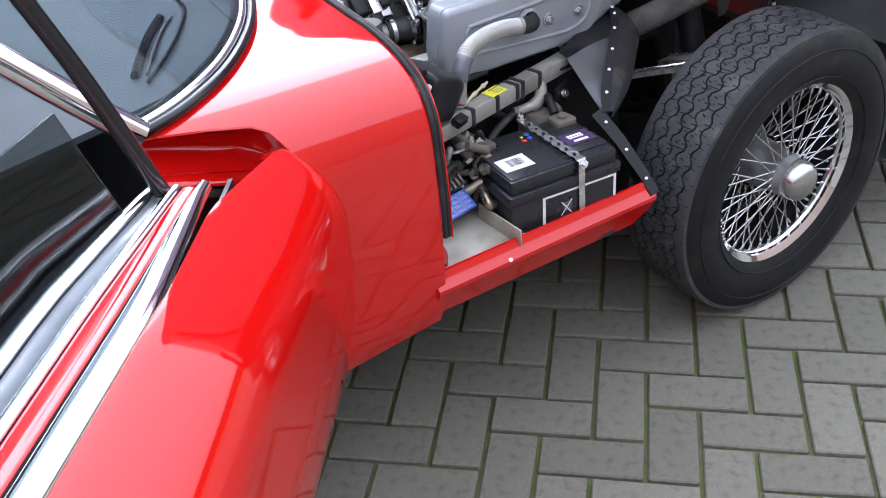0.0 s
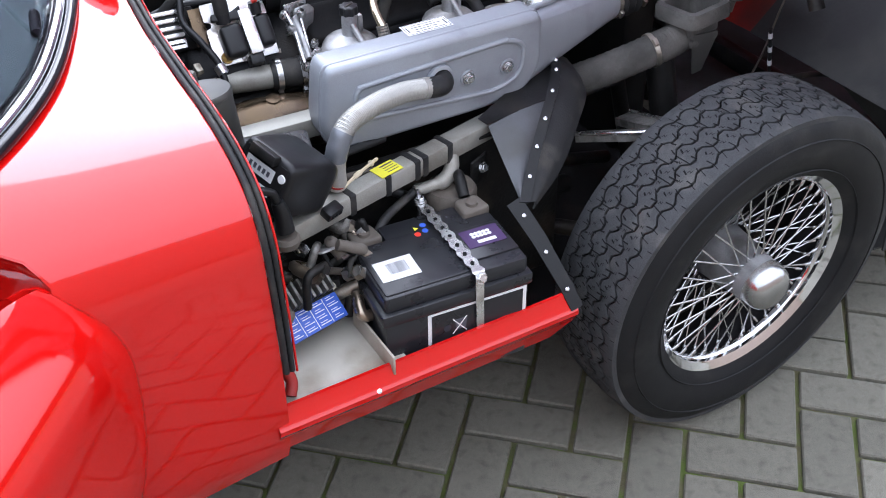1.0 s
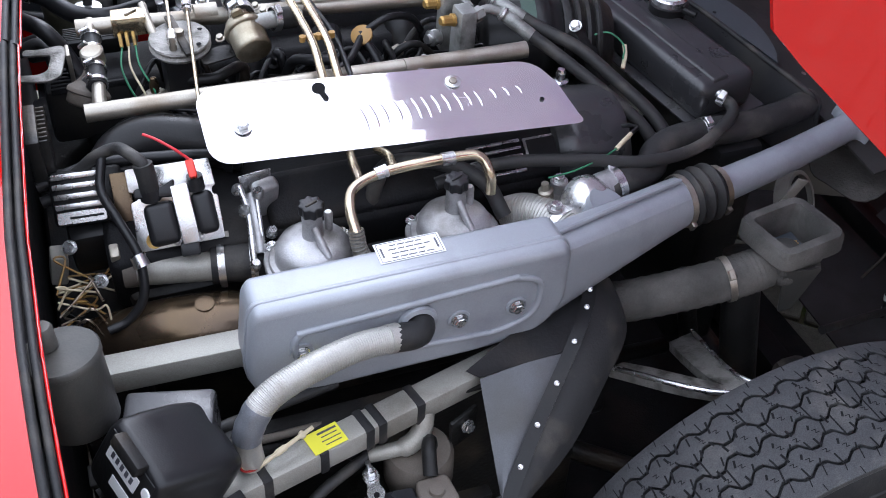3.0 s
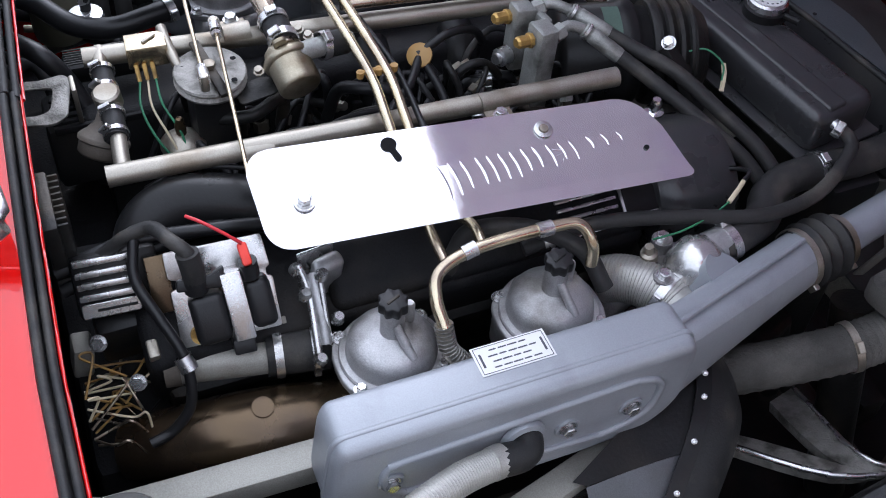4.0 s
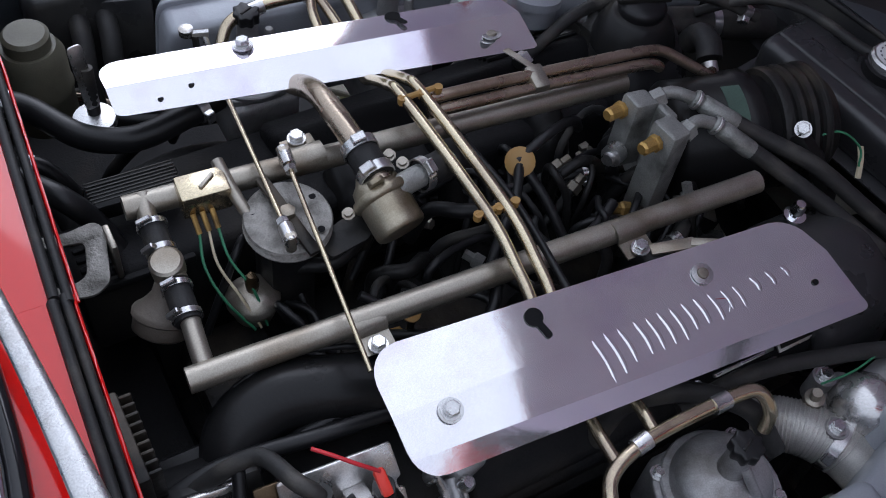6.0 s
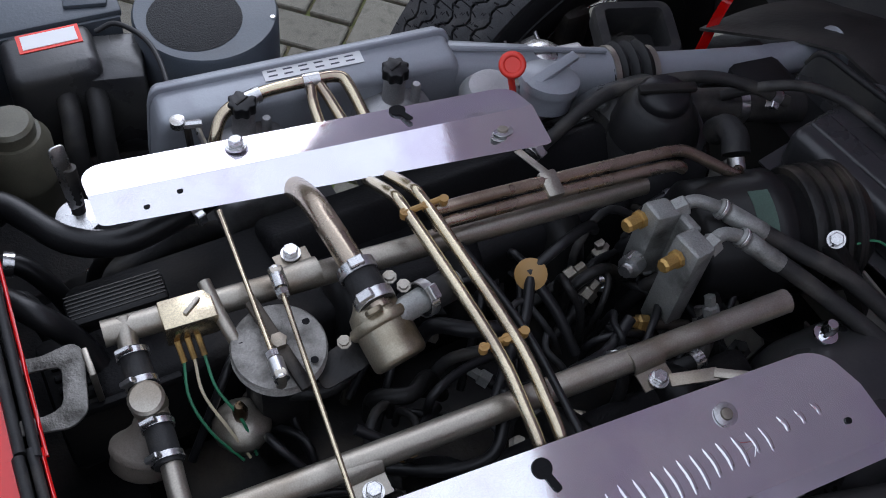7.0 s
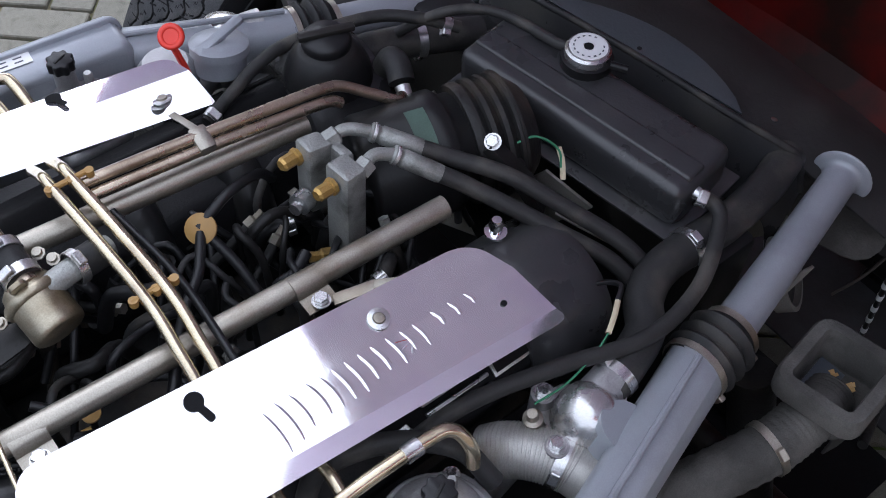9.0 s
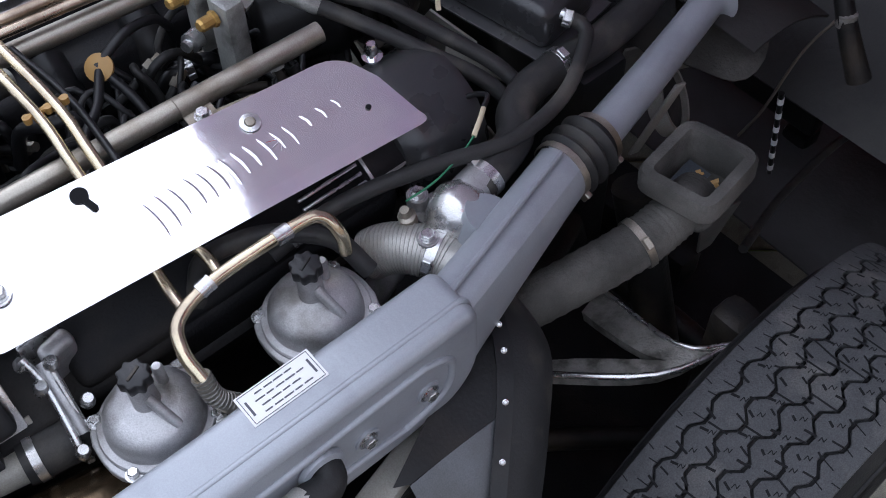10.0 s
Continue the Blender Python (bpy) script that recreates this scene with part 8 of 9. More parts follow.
for a, b_, r, mt in (((-0.709, 0.178, 0.828), (-0.711, 0.142, 0.822), 0.0122, M_RUBBER), ((-0.711, 0.112, 0.819), (-0.714, 0.072, 0.815), 0.0122, M_RUBBER), ((-0.711, 0.140, 0.822), (-0.711, 0.113, 0.819), 0.0126, M_STEEL)):
    part("sleeve", tube([a, b_], r, 18, 1), mt, tee, "", 60)
    if mt is M_RUBBER:
        clamp(Vector(a).lerp(Vector(b_), 0.12), Vector(b_) - Vector(a), r + 0.0005, tee, 0.0055, 2.0, "steel hose clip")
        clamp(Vector(a).lerp(Vector(b_), 0.85), Vector(b_) - Vector(a), r + 0.0005, tee, 0.0055, 2.3, "steel hose clip")
part("boss", lathe([(0.0155, 0), (0.0155, 0.018), (0.013, 0.020), (0, 0.020)], 18, along((-0.711, 0.128, 0.818), (-0.1, -0.1, 1))), M_STEEL, tee)
part("side_cup", lathe([(0.012, 0.0), (0.014, 0.018), (0.021, 0.028), (0.0275, 0.034), (0.029, 0.036), (0.029, 0.040), (0.0265, 0.042), (0.0265, 0.054), (0.022, 0.058), (0, 0.058)], 24, along((-0.711, 0.125, 0.815), (-0.45, -0.45, -0.9))), M_UMBER, tee, "dusty flared valve cup", 50)
dia = thing("vacuum_capsule", (-0.642, 0.11, 0.72), "plated vacuum capsule with a brown nipple", "vacuum capsule")
part("shell", lathe([(0.0, -0.02), (0.020, -0.02), (0.024, -0.006), (0.0265, 0.0), (0.0265, 0.004), (0.022, 0.008), (0.014, 0.016), (0.006, 0.018), (0, 0.018)], 28, at(-0.641, 0.112, 0.750)), M_STEEL, dia, "", 50)
part("nipple", lathe([(0.006, 0), (0.007, 0.012), (0.004, 0.022), (0, 0.023)], 12, at(-0.641, 0.112, 0.768)), M_HEAT, dia)
pul = thing("throttle_pulley", (-0.598, 0.13, 0.80), "corroded round throttle pulley with two plated rods", "throttle pulley")
part("disc", lathe([(0, -0.012), (0.040, -0.012), (0.0415, -0.008), (0.038, -0.005), (0.038, -0.002), (0.0415, 0.001), (0.040, 0.003), (0, 0.003)], 44, at(-0.597, 0.127, 0.834, 4, 0, 0)), M_PITTED, pul, "pitted alloy disc", 40)
part("crossbar", box(0.012, 0.096, 0.006, at(-0.597, 0.127, 0.840, 4, 0, 8), 0.002), M_IRON, pul)
part("hub_nut", lathe([(0.0075, 0), (0.0075, 0.006), (0.004, 0.007), (0, 0.007)], 6, at(-0.597, 0.127, 0.842)), M_STEEL, pul, "", 30)
part("stand", box(0.05, 0.05, 0.18, at(-0.600, 0.130, 0.735), 0.012), M_BLACK, pul, "black pulley bracket")
for x, y in ((-0.625, 0.145), (-0.575, 0.102), (-0.567, 0.140)):
    part("small_hole", lathe([(0.0035, 0), (0.0035, 0.0006), (0, 0.0006)], 10, at(x, y, 0.8375)), M_RECESS_SHADE, pul)
for a, b_ in (((-0.576, 0.184, 0.858), (-0.601, -0.052, 0.842)), ((-0.610, 0.090, 0.856), (-0.594, 0.275, 0.846))):
    rod = thing("throttle_rod", a, "thin plated throttle rod with a ball-joint end", "rod", "throttle rods")
    a, b_ = Vector(a), Vector(b_)
    part("rod", tube([a, b_], 0.0024, 10, 1), M_GOLD, rod, "", 60)
    u = (b_ - a).normalized()
    part("joint", tube([a - u * 0.004, a + u * 0.016], 0.0068, 12, 1), M_ZINC, rod, "bright ball-joint sleeve", 60)
    part("lock_nut", tube([a + u * 0.018, a + u * 0.024], 0.006, 6, 1), M_ZINC, rod)
    part("ball", lathe([(0.005, -0.014), (0.006, 0.0), (0.005, 0.006), (0, 0.007)], 12, Matrix.Translation(a)), M_STEEL, rod)
agv = thing("air_valve", (-0.509, 0.10, 0.80), "dull gold cylindrical air valve with rubber unions", "air valve")
gd = Vector((0.12, -0.93, -0.35)).normalized()
seat = Vector((-0.511, 0.113, 0.845))
part("can", lathe([(0, 0.0425), (0.0215, 0.0425), (0.0240, 0.0410), (0.0252, 0.0375), (0.0252, 0.004), (0, 0.004)], 36, along(seat, gd)), M_GOLDCAN, agv, "dull gold can", 50)
part("flange", lathe([(0.0252, 0.009), (0.0275, 0.0085), (0.0292, 0.006), (0.0292, 0.002), (0.0275, -0.001), (0, -0.001)], 36, along(seat, gd)), M_GOLDCAN, agv, "rolled flange", 50)
part("body", lathe([(0.025, -0.0005), (0.023, -0.010), (0.0165, -0.016), (0.013, -0.022), (0, -0.023)], 24, along(seat, gd)), M_GOLDCAN, agv, "dull cast valve body", 50)
part("lug", prism(rounded([(-0.037, -0.008), (0.037, -0.008), (0.037, 0.008), (-0.037, 0.008)], 0.007, 4), 0.005, along(seat, gd, 1.9) @ at(0, 0, -0.007), 0.001), M_GOLDCAN, agv, "", 40)
part("inlet", tube([(-0.510, 0.112, 0.860), (-0.514, 0.150, 0.868), (-0.517, 0.205, 0.868), (-0.516, 0.250, 0.853), (-0.512, 0.31, 0.805)], 0.0118, 16, 5), M_BROWNPIPE, agv, "", 60)
part("sleeve", tube([(-0.511, 0.117, 0.862), (-0.514, 0.158, 0.868)], 0.0160, 18, 1), M_RUBBER, agv, "black rubber union", 60)
clamp((-0.5113, 0.122, 0.863), (-0.05, 1, 0.15), 0.0165, agv, 0.010, 1.0)
clamp((-0.5137, 0.152, 0.8675), (-0.05, 1, 0.15), 0.0165, agv, 0.010, 1.4)
part("outlet", tube([(-0.500, 0.104, 0.855), (-0.470, 0.111, 0.853), (-0.432, 0.120, 0.846)], 0.0115, 16, 4), M_DULL, agv, "", 60)
part("sleeve", tube([(-0.470, 0.111, 0.853), (-0.440, 0.118, 0.848)], 0.0150, 18, 1), M_RUBBER, agv, "", 60)
clamp((-0.468, 0.1115, 0.853), (1, 0.22, -0.15), 0.0155, agv, 0.009, 2.0)
for p in ((-0.488, 0.140, 0.858), (-0.480, 0.128, 0.856), (-0.545, 0.108, 0.836)):
    part("bolt", lathe([(0.0065, 0), (0.0065, 0.002), (0.0045, 0.0025), (0.0045, 0.007), (0, 0.0075)], 8, along(p, (-0.2, -0.2, 1))), M_STEEL, agv)
part("stay", prism(rounded([(-0.030, -0.014), (0.016, -0.016), (0.030, 0.004), (0.006, 0.016), (-0.026, 0.012)], 0.008, 4), 0.003, at(-0.548, 0.100, 0.818, 6, -4, 10), 0.001), M_IRON, agv, "grimy mounting stay", 40)
bb = thing("switch_box", (-0.655, 0.187, 0.82), "yellowed plated switch box with three wires", "switch")
part("case", box(0.046, 0.030, 0.028, at(-0.656, 0.184, 0.838, 0, 0, -4), 0.002), M_GOLD, bb, "", 40)
part("stem", tube([(-0.634, 0.205, 0.85), (-0.632, 0.175, 0.842), (-0.628, 0.150, 0.834), (-0.622, 0.140, 0.825)], 0.006, 10, 4), M_STEEL, bb, "", 60)
part("clip", box(0.020, 0.004, 0.003, at(-0.652, 0.184, 0.8535, 0, 0, 35), 0.001), M_STEEL, bb)
for k, mt in enumerate((M_BRASS, M_BRASS, M_BRASS)):
    part("lead_end", tube([(-0.672 + 0.009 * k, 0.170, 0.830), (-0.672 + 0.009 * k, 0.155, 0.818)], 0.0027, 8, 1), mt, bb)
for k in range(3):
    solid("green_wire", tube([(-0.672 + 0.009 * k, 0.156, 0.818), (-0.678 + 0.012 * k, 0.130, 0.800), (-0.670 + 0.014 * k, 0.105, 0.775), (-0.650 + 0.006 * k, 0.085, 0.74)], 0.0015, 6), (M_GREENW, M_CREAMW, M_GREENW)[k], "thin green and cream switch wire", "wire", "switch wires", angle=60)
hook = thing("lifting_eye", (-0.77, 0.19, 0.77), "flat steel lifting eye at the back of the engine", "bracket")
pts = rounded([(-0.034, -0.040), (0.012, -0.040), (0.026, -0.028), (0.026, 0.030), (0.016, 0.040), (-0.012, 0.030), (-0.034, 0.030), (-0.034, 0.016), (0.006, 0.018), (0.006, -0.018), (-0.008, -0.026), (-0.034, -0.026)], 0.007, 3)
part("plate", prism(pts, 0.004, at(-0.776, 0.195, 0.784, 6, 0, -14), 0.001), M_PITTED, hook)
part("leg", box(0.006, 0.03, 0.05, at(-0.744, 0.20, 0.775), 0.002), M_STEEL, hook)
disc = thing("brass_clip", (-0.342, 0.124, 0.795), "amber round cable clip in the valley", "clip")
part("disc", lathe([(0, 0), (0.016, 0), (0.016, 0.004), (0.009, 0.007), (0, 0.007)], 20, along((-0.342, 0.124, 0.798), (-0.5, -0.5, 1))), M_AMBER, disc)
disc2 = thing("brass_clip", (-0.52, 0.00, 0.77), "amber round cable clip low in the valley", "clip")
part("disc", lathe([(0, 0), (0.009, 0), (0.009, 0.004), (0, 0.006)], 20, along((-0.520, 0.020, 0.775), (-0.1, -0.3, 1))), M_AMBER, disc2)
rl = thing("ribbed_cover", (-0.69, 0.265, 0.78), "black ribbed cover at the back of the far bank", "cover")
part("box", box(0.092, 0.030, 0.03, at(-0.702, 0.268, 0.767, 12, 0, -2), 0.005), M_BLACK, rl)
for k in range(7):
    part("rib", box(0.088, 0.0012, 0.002, at(-0.702, 0.257 + 0.0036 * k, 0.7805 + 0.0008 * k, 12, 0, -2), 0.0004), M_CANIS, rl)

# plug leads and hoses deep in the valley
rv = random.Random(21)
for k in range(26):
    x = -0.62 + 0.52 * rv.random()
    s = rv.choice((-1, 1))
    p = Vector((x, C + s * rv.uniform(0.05, 0.11), rv.uniform(0.69, 0.75)))
    q = Vector((x + rv.uniform(-0.10, 0.10), C + rv.uniform(-0.05, 0.05), rv.uniform(0.66, 0.72)))
    mid = (p + q) / 2 + Vector((rv.uniform(-0.05, 0.05), rv.uniform(-0.02, 0.02), rv.uniform(0.02, 0.075)))
    lead = thing("plug_lead", p, "black spark-plug lead in the engine valley", "plug lead", "plug leads")
    part("lead", tube([p, mid, q], 0.0042, 8, 6), M_PLASTIC, lead, "", 60)
    part("boot", tube([p + Vector((0, 0, -0.012)), p + (mid - p) * 0.18], 0.0085, 10, 1), M_RUBBER, lead, "", 60)
for k in range(30):
    x = -0.64 + 0.56 * rv.random()
    y0 = C + rv.uniform(-0.075, 0.075)
    h0 = rv.uniform(0.725, 0.785)
    turn_ = rv.uniform(0, 2 * math.pi)
    ln = rv.uniform(0.04, 0.10)
    p0_ = Vector((x, y0, h0))
    dirn = Vector((math.cos(turn_), 0.6 * math.sin(turn_), 0))
    side_ = Vector((-dirn.y, dirn.x, 0)) * rv.uniform(-0.03, 0.03)
    q0_ = p0_ + dirn * ln
    q0_.y = min(C + 0.09, max(C - 0.09, q0_.y))
    kind_ = rv.choice((M_RUBBER, M_RUBBER, M_PLASTIC, M_IRON, M_PLASTIC))
    if p0_.x < -0.60:
        continue
    hose("valley_hose", [p0_ + Vector((0, 0, -0.05)), p0_ + side_ * 0.3, (p0_ + q0_) / 2 + side_ + Vector((0, 0, rv.uniform(0.0, 0.02))), q0_ + Vector((0, 0, -0.01)), q0_ + dirn * 0.02 + Vector((0, 0, -0.06))], rv.choice((0.0035, 0.0045, 0.006, 0.008)), "dusty black hose in the engine valley", kind_, (0.5,) if rv.random() < 0.25 else (), 5, 10)
for k in range(14):
    x, s_ = -0.62 + 0.5 * rv.random(), rv.choice((-1, 1))
    u_ = thing("valley_union", (x, C + s_ * 0.05, 0.72), "grimy metal union deep in the engine valley", "union", "valley unions")
    p_ = Vector((x, C + s_ * rv.uniform(0.01, 0.075), rv.uniform(0.715, 0.765)))
    d_ = Vector((rv.uniform(-1, 1), rv.uniform(-1, 1), rv.uniform(0.2, 1)))
    part("nut", lathe([(0.009, 0), (0.009, 0.010), (0.006, 0.012), (0.006, 0.022), (0, 0.022)], 6, along(p_, d_)), rv.choice((M_STEEL, M_DULL, M_BRASS, M_PITTED)), u_, "", 30)
    part("stem", tube([p_, p_ - d_.normalized() * 0.05], 0.006, 8, 1), M_IRON, u_, "", 60)
for k in range(16):
    x = -0.60 + 0.46 * (k % 8) / 7
    s = -1 if k < 8 else 1
    n_ = thing("head_nut", (x, C + s * 0.085, 0.69), "oily head nut in the valley", "nut", "head nuts")
    part("nut", lathe([(0.012, 0), (0.012, 0.014), (0.006, 0.016), (0.006, 0.024), (0, 0.024)], 6, at(x, C + s * 0.085, 0.690, s * 10, 0, 20 * k)), rv.choice((M_IRON, M_STEEL, M_IRON)), n_, "", 30)
for pts, r in (([(-0.345, 0.125, 0.80), (-0.30, 0.135, 0.815), (-0.26, 0.15, 0.80), (-0.24, 0.16, 0.77)], 0.0055), ([(-0.345, 0.120, 0.798), (-0.37, 0.085, 0.79), (-0.40, 0.06, 0.785), (-0.43, 0.03, 0.77)], 0.0055),
               ([(-0.340, 0.118, 0.795), (-0.33, 0.085, 0.775), (-0.325, 0.05, 0.75)], 0.0055), ([(-0.43, 0.02, 0.81), (-0.46, -0.02, 0.79), (-0.50, -0.01, 0.77), (-0.54, 0.02, 0.75)], 0.006),
               ([(-0.40, 0.0, 0.79), (-0.36, 0.02, 0.785), (-0.31, 0.03, 0.775), (-0.27, 0.05, 0.78)], 0.006), ([(-0.56, 0.05, 0.79), (-0.53, 0.03, 0.775), (-0.50, 0.04, 0.76), (-0.47, 0.06, 0.74)], 0.005)):
    hose("valley_hose", pts, r, "thin black hose in the engine valley", M_PLASTIC)
for side in (-1, 1):
    for x in (-0.50, -0.38, -0.26):
        solid("inlet_port", tube([(x, C + side * 0.075, 0.69), (x + 0.005, C + side * 0.10, 0.735), (x + 0.008, C + side * 0.135, 0.75)], 0.024, 16, 4), M_BLACK, "black cast inlet runner under the cover plate", "inlet pipe", "inlet runners", angle=60)
hose("valley_hose", [(-0.415, -0.150, 0.700), (-0.405, -0.148, 0.750), (-0.385, -0.148, 0.778), (-0.33, -0.165, 0.78), (-0.28, -0.20, 0.765), (-0.262, -0.235, 0.73)], 0.010, "black breather hose beside the carburettors")

# ---------------------------------------------------------------- far side by the bulkhead
blow = thing("blower_intake", (-0.47, 0.635, 0.62), "slate-grey round blower intake with a gauze top", "blower")
part("drum", lathe([(0.094, -0.12), (0.094, -0.004), (0.091, 0.0), (0.040, 0.0), (0.0, -0.0005)], 48, at(-0.483, 0.642, 0.740) @ Matrix.Diagonal((0.92, 0.92, 1, 1))), M_SLATE, blow, "", 40)
part("gauze", lathe([(0.056, 0), (0.040, 0.004), (0, 0.006)], 40, at(-0.499, 0.634, 0.7405)), M_MESH, blow, "dark wire gauze", 60)
for a in (-0.52, 1.6):
    part("screw", lathe([(0.0035, 0), (0.003, 0.0015), (0, 0.002)], 10, at(-0.483 + 0.080 * math.cos(a), 0.642 + 0.080 * math.sin(a), 0.740)), M_ZINC, blow)
hb = thing("heater_box", (-0.66, 0.64, 0.60), "slate-grey heater box with a red-bordered white label", "heater box")
part("case", box(0.105, 0.080, 0.16, at(-0.668, 0.642, 0.662, 0, 0, -4), 0.016, 3), M_TANK, hb, "black box under the label", 40)
part("cover", box(0.062, 0.075, 0.13, at(-0.599, 0.628, 0.656, 0, 0, -14), 0.004), M_TANK, hb, "dark side box", 40)
part("shelf", box(0.30, 0.20, 0.012, at(-0.715, 0.790, 0.733, 0, 0, -4), 0.004), M_SLATE, hb, "slate-grey shelf panel")
part("shelf_step", box(0.05, 0.10, 0.008, at(-0.598, 0.745, 0.741, 0, 0, -14), 0.003), M_SLATE, hb)
part("shelf_wall", box(0.28, 0.008, 0.14, at(-0.715, 0.690, 0.662, 0, 0, -4), 0.002), M_SLATE, hb)
part("label_border", box(0.070, 0.030, 0.001, at(-0.6625, 0.658, 0.7425, 0, 0, -3), 0), M_REDPL, hb, "red label border")
part("label", box(0.061, 0.022, 0.001, at(-0.6625, 0.658, 0.7434, 0, 0, -3), 0), M_WHITE, hb, "white printed label")
for x0, y0 in ((-0.664, 0.611), (-0.632, 0.607)):
    h = hose("heater_hose", [(x0, y0 + 0.014, 0.702), (x0 - 0.001, y0, 0.700), (x0 - 0.004, y0 - 0.028, 0.690), (x0 - 0.010, y0 - 0.052, 0.660), (x0 - 0.012, y0 - 0.070, 0.60)], 0.0125, "grey-black heater hose with a steel clip", M_HOSE, (0.22,))
    part("copper_stub", tube([(x0, y0 + 0.032, 0.704), (x0, y0 + 0.004, 0.700)], 0.0105, 14, 1), M_BROWNPIPE, h, "copper heater stub", 60)
hose("control_cable", [(-0.612, 0.648, 0.745), (-0.588, 0.645, 0.752), (-0.566, 0.610, 0.752), (-0.562, 0.56, 0.75), (-0.575, 0.48, 0.745), (-0.590, 0.43, 0.72)], 0.0032, "thin black control cable", M_PLASTIC)
bot = thing("brake_reservoir", (-0.735, 0.49, 0.62), "yellowed plastic brake fluid reservoir", "reservoir")
part("bottle", lathe([(0.0, 0), (0.036, 0), (0.038, 0.01), (0.038, 0.05), (0.040, 0.055), (0.038, 0.06), (0.038, 0.10), (0.030, 0.115), (0, 0.115)], 30, at(-0.737, 0.522, 0.640)), M_OLIVE, bot, "", 50)
part("cap", lathe([(0.026, 0), (0.026, 0.016), (0.022, 0.02), (0, 0.02)], 24, at(-0.737, 0.522, 0.754)), M_OLIVE, bot)
dip = thing("dipstick", (-0.705, 0.388, 0.70), "flat steel dipstick handle with an oval foot", "dipstick")
part("grip", tube([(-0.703, 0.392, 0.758), (-0.701, 0.398, 0.790), (-0.700, 0.402, 0.815)], lambda t: 0.0072 + 0.0006 * math.sin(t * 60), 12, 10), M_RUBBER, dip, "knurled black grip", 60)
part("handle", prism(rounded([(-0.008, 0), (0.008, 0), (0.008, 0.075), (-0.008, 0.075)], 0.006), 0.003, at(-0.703, 0.390, 0.770, 75, 0, 10), 0.001), M_ZINC, dip)
part("foot", lathe([(0.024, 0), (0.022, 0.006), (0.01, 0.009), (0, 0.009)], 22, at(-0.705, 0.388, 0.752)), M_ZINC, dip)
hose("breather_hose", [(-0.79, 0.43, 0.775), (-0.763, 0.415, 0.768), (-0.724, 0.362, 0.762), (-0.678, 0.336, 0.766), (-0.628, 0.338, 0.772), (-0.58, 0.35, 0.775)], 0.014, "black breather hose behind the far bank", M_PLASTIC, (0.06, 0.9))
lk = thing("throttle_linkage", (-0.572, 0.425, 0.76), "small zinc linkage by the far carburettor", "linkage")
part("bar", tube([(-0.585, 0.435, 0.792), (-0.560, 0.428, 0.792)], 0.005, 8, 1), M_ZINC, lk)
part("rod", tube([(-0.566, 0.430, 0.792), (-0.563, 0.410, 0.770)], 0.0035, 8, 1), M_ZINC, lk)
part("ball", lathe([(0.008, 0), (0.008, 0.008), (0, 0.010)], 12, at(-0.583, 0.435, 0.792)), M_ZINC, lk)
part("stalk", tube([(-0.575, 0.43, 0.79), (-0.575, 0.42, 0.72)], 0.004, 8, 1), M_IRON, lk)
solid("lever_handle", tube([(-0.72, 0.20, 0.70), (-0.745, 0.245, 0.76), (-0.77, 0.26, 0.80), (-0.80, 0.30, 0.80)], 0.012, 10), M_PLASTIC, "dark bent pipe at the back of the engine", "pipe", angle=60)

# dark hoses and pipes below the far bank, by the bulkhead
for pts, r, mt in (([(-0.815, 0.60, 0.64), (-0.76, 0.585, 0.63), (-0.70, 0.56, 0.60), (-0.62, 0.52, 0.585), (-0.52, 0.50, 0.58)], 0.013, M_PLASTIC), ([(-0.815, 0.40, 0.70), (-0.775, 0.395, 0.705), (-0.745, 0.37, 0.66), (-0.735, 0.36, 0.58)], 0.011, M_PLASTIC),
                   ([(-0.815, 0.33, 0.73), (-0.78, 0.325, 0.74), (-0.765, 0.29, 0.70), (-0.76, 0.26, 0.62)], 0.010, M_RUBBER), ([(-0.79, 0.66, 0.56), (-0.70, 0.64, 0.55), (-0.60, 0.60, 0.52), (-0.48, 0.58, 0.52)], 0.006, M_BROWNPIPE),
                   ([(-0.79, 0.46, 0.52), (-0.68, 0.45, 0.56), (-0.58, 0.47, 0.55), (-0.46, 0.46, 0.52)], 0.016, M_RUBBER), ([(-0.64, 0.42, 0.72), (-0.60, 0.44, 0.70), (-0.585, 0.47, 0.64), (-0.60, 0.50, 0.56)], 0.006, M_PLASTIC),
                   ([(-0.81, 0.53, 0.60), (-0.74, 0.60, 0.56), (-0.66, 0.70, 0.50)], 0.009, M_IRON), ([(-0.66, 0.37, 0.72), (-0.67, 0.40, 0.68), (-0.70, 0.42, 0.62), (-0.72, 0.43, 0.54)], 0.008, M_RUBBER)):
    hose("far_side_hose", pts, r, "grimy dark hose below the far bank", mt, (0.3,) if r > 0.0105 else (), 5, 12)

# stay spring and pipes inside the bonnet
spring = thing("stay_spring", (0.43, -0.265, 0.38), "pale dashed stay spring inside the bonnet", "spring")
a, b_ = Vector((0.392, -0.268, 0.555)), Vector((0.428, -0.270, 0.365))
part("core", tube([a, b_], 0.004, 10, 1), M_BLACK, spring)
for k in range(6):
    p = a.lerp(b_, (k + 0.5) / 6)
    part("coil", tube([p - (b_ - a).normalized() * 0.006, p + (b_ - a).normalized() * 0.006], 0.0046, 12, 1), M_WHITE, spring, "", 60)
hose("bonnet_stay", [(0.16, -0.40, 0.55), (0.30, -0.36, 0.50), (0.45, -0.34, 0.47), (0.60, -0.33, 0.42)], 0.006, "thin dark stay rod running into the bonnet", M_IRON)
wtank = thing("front_panel", (0.30, -0.18, 0.50), "pale grey panel behind the intake pipe", "panel")
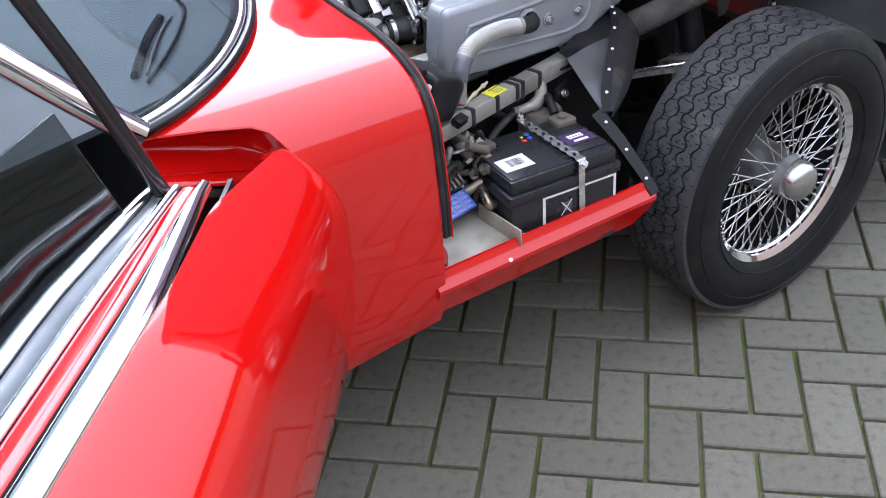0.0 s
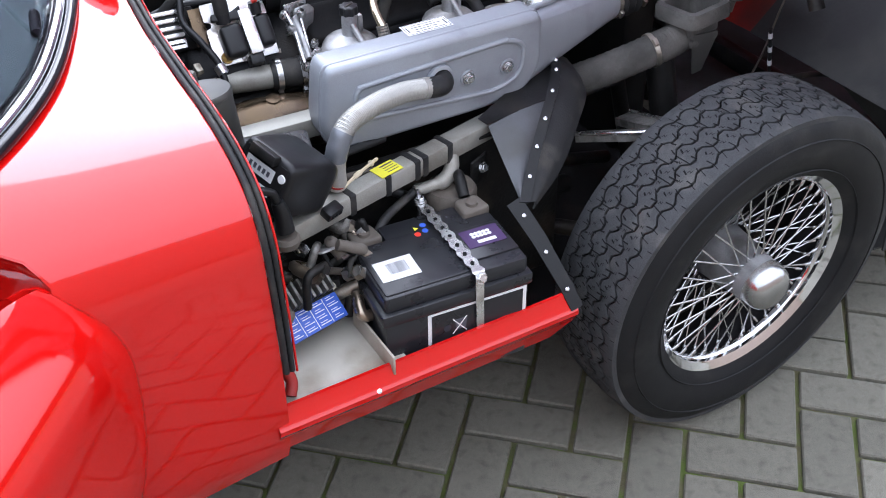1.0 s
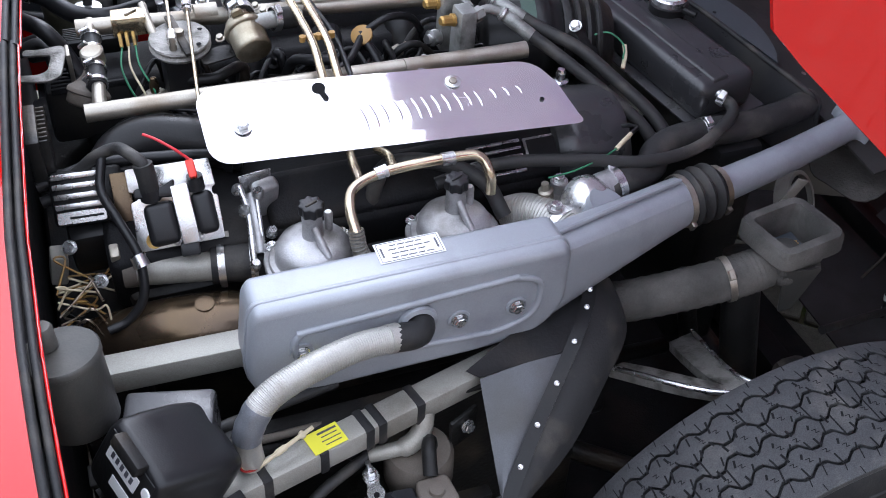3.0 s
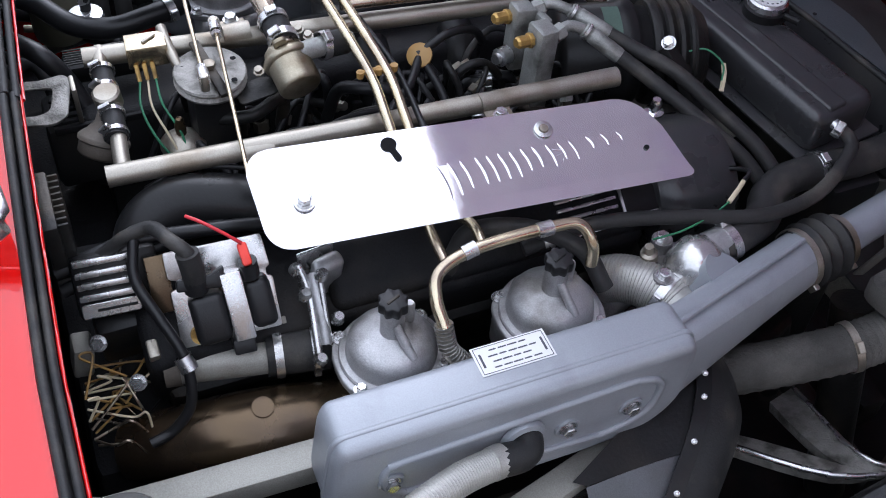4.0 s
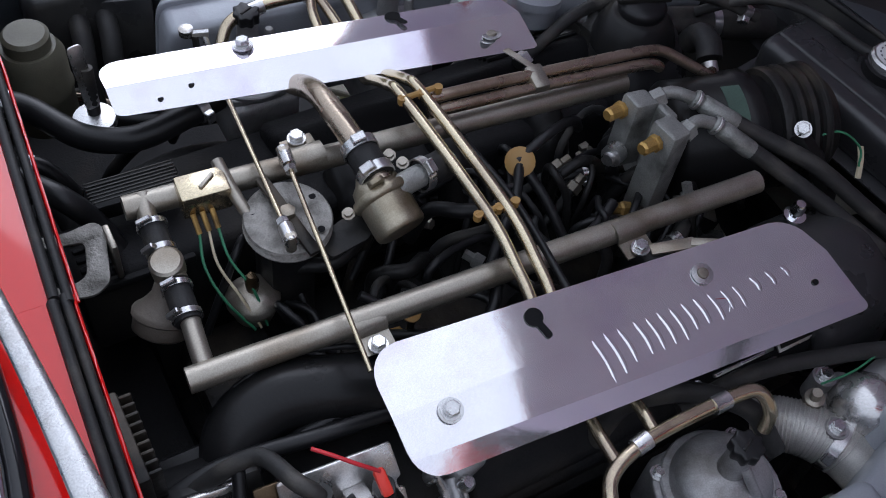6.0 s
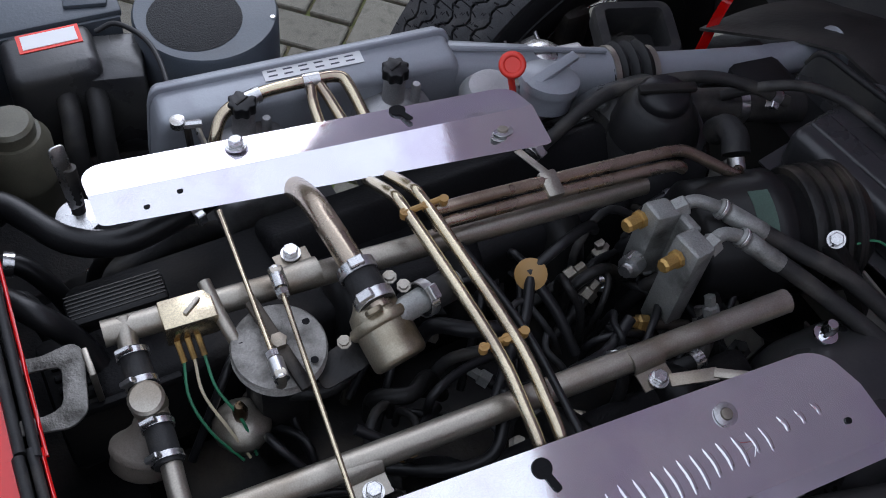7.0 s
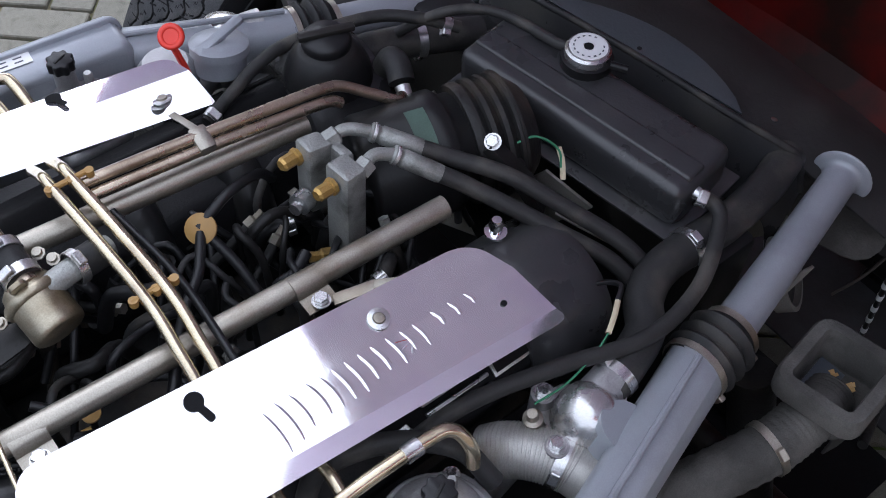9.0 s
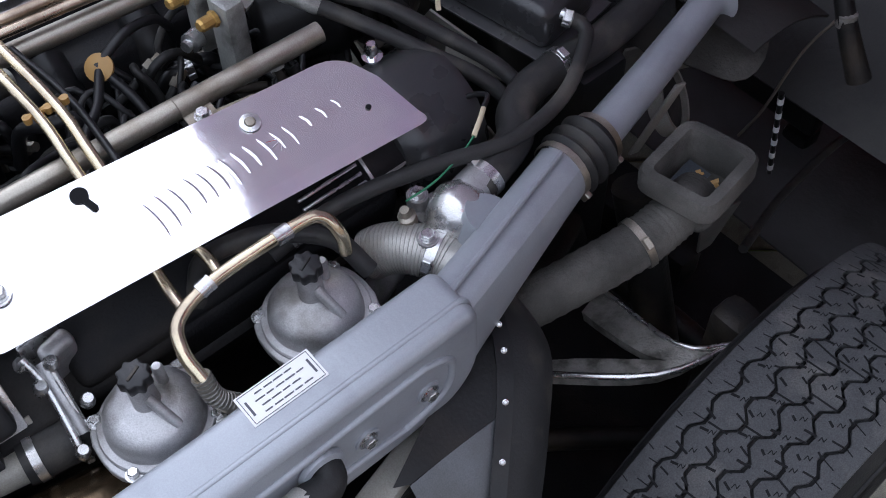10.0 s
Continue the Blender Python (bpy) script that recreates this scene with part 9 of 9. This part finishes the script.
part("sheet", box(0.16, 0.004, 0.10, at(0.30, -0.150, 0.600, 20, 0, -25), 0.001), M_CLAD, wtank)
part("ring", lathe([(0.040, -0.01), (0.046, -0.01), (0.046, 0.012), (0.040, 0.012)], 28, along((0.225, -0.205, 0.610), (0.5, -0.7, 0.5))), M_CLAD, wtank)
part("lens", lathe([(0.040, -0.01), (0.039, 0.004), (0, 0.008)], 28, along((0.225, -0.205, 0.610), (0.5, -0.7, 0.5))), M_RUBBER, wtank)
part("stay", box(0.02, 0.004, 0.12, at(0.175, -0.23, 0.63, 10, 20, 0), 0.001), M_CLAD, wtank)

# ---------------------------------------------------------------- paving blocks
P = 0.105
G = 0.0046
brick = mesh_of("brick", box(2 * P - 2 * G, P - 2 * G, 0.05, at(0, 0, -0.025), 0.003, 1), M_BRICK, 30)
paving = tagged(new("pavement"), "grey concrete block paving laid in herringbone with mossy joints", "pavement", kind="structure")
pave_v, pave_f = [], []
brick_v = [v.co.copy() for v in brick.vertices]
brick_f = [tuple(f.vertices) for f in brick.polygons]
prnd = random.Random(11)
count = 0
for i in range(-90, 92):
    for j in range(-90, 92):
        s4 = (i + j) % 4
        if s4 == 3:
            cx, cy, turn = i + 1, j + 0.5, 0
        elif s4 == 1:
            cx, cy, turn = i + 0.5, j + 1, 90
        else:
            continue
        p = PAVE @ Vector((cx * P, cy * P, 0))
        if not (-6.5 < p.x < 6.5 and -6.3 < p.y < 6.5):
            continue
        m = PAVE @ Matrix.Translation((cx * P, cy * P, prnd.uniform(-0.0022, 0.0012))) @ pose(0, 0, 0, prnd.uniform(-0.6, 0.6), prnd.uniform(-0.6, 0.6), turn + prnd.uniform(-0.7, 0.7))
        near = (-1.15 < p.x < 0.75 and -1.25 < p.y < -0.12) or (-0.45 < p.x < 0.55 and 0.95 < p.y < 1.75)
        if near and count < 300:
            count += 1
            ob = new("brick", brick)
            ob.parent = paving
            ob.matrix_basis = m
        else:
            base_i = len(pave_v)
            pave_v.extend(tuple(m @ q) for q in brick_v)
            pave_f.extend(tuple(base_i + q for q in f) for f in brick_f)
field = bpy.data.meshes.new("paving_field")
field.from_pydata(pave_v, [], pave_f)
field.materials.append(M_BRICK)
far = tagged(new("paving_field", field), "more grey paving blocks", kind="stuff")
far.parent = paving
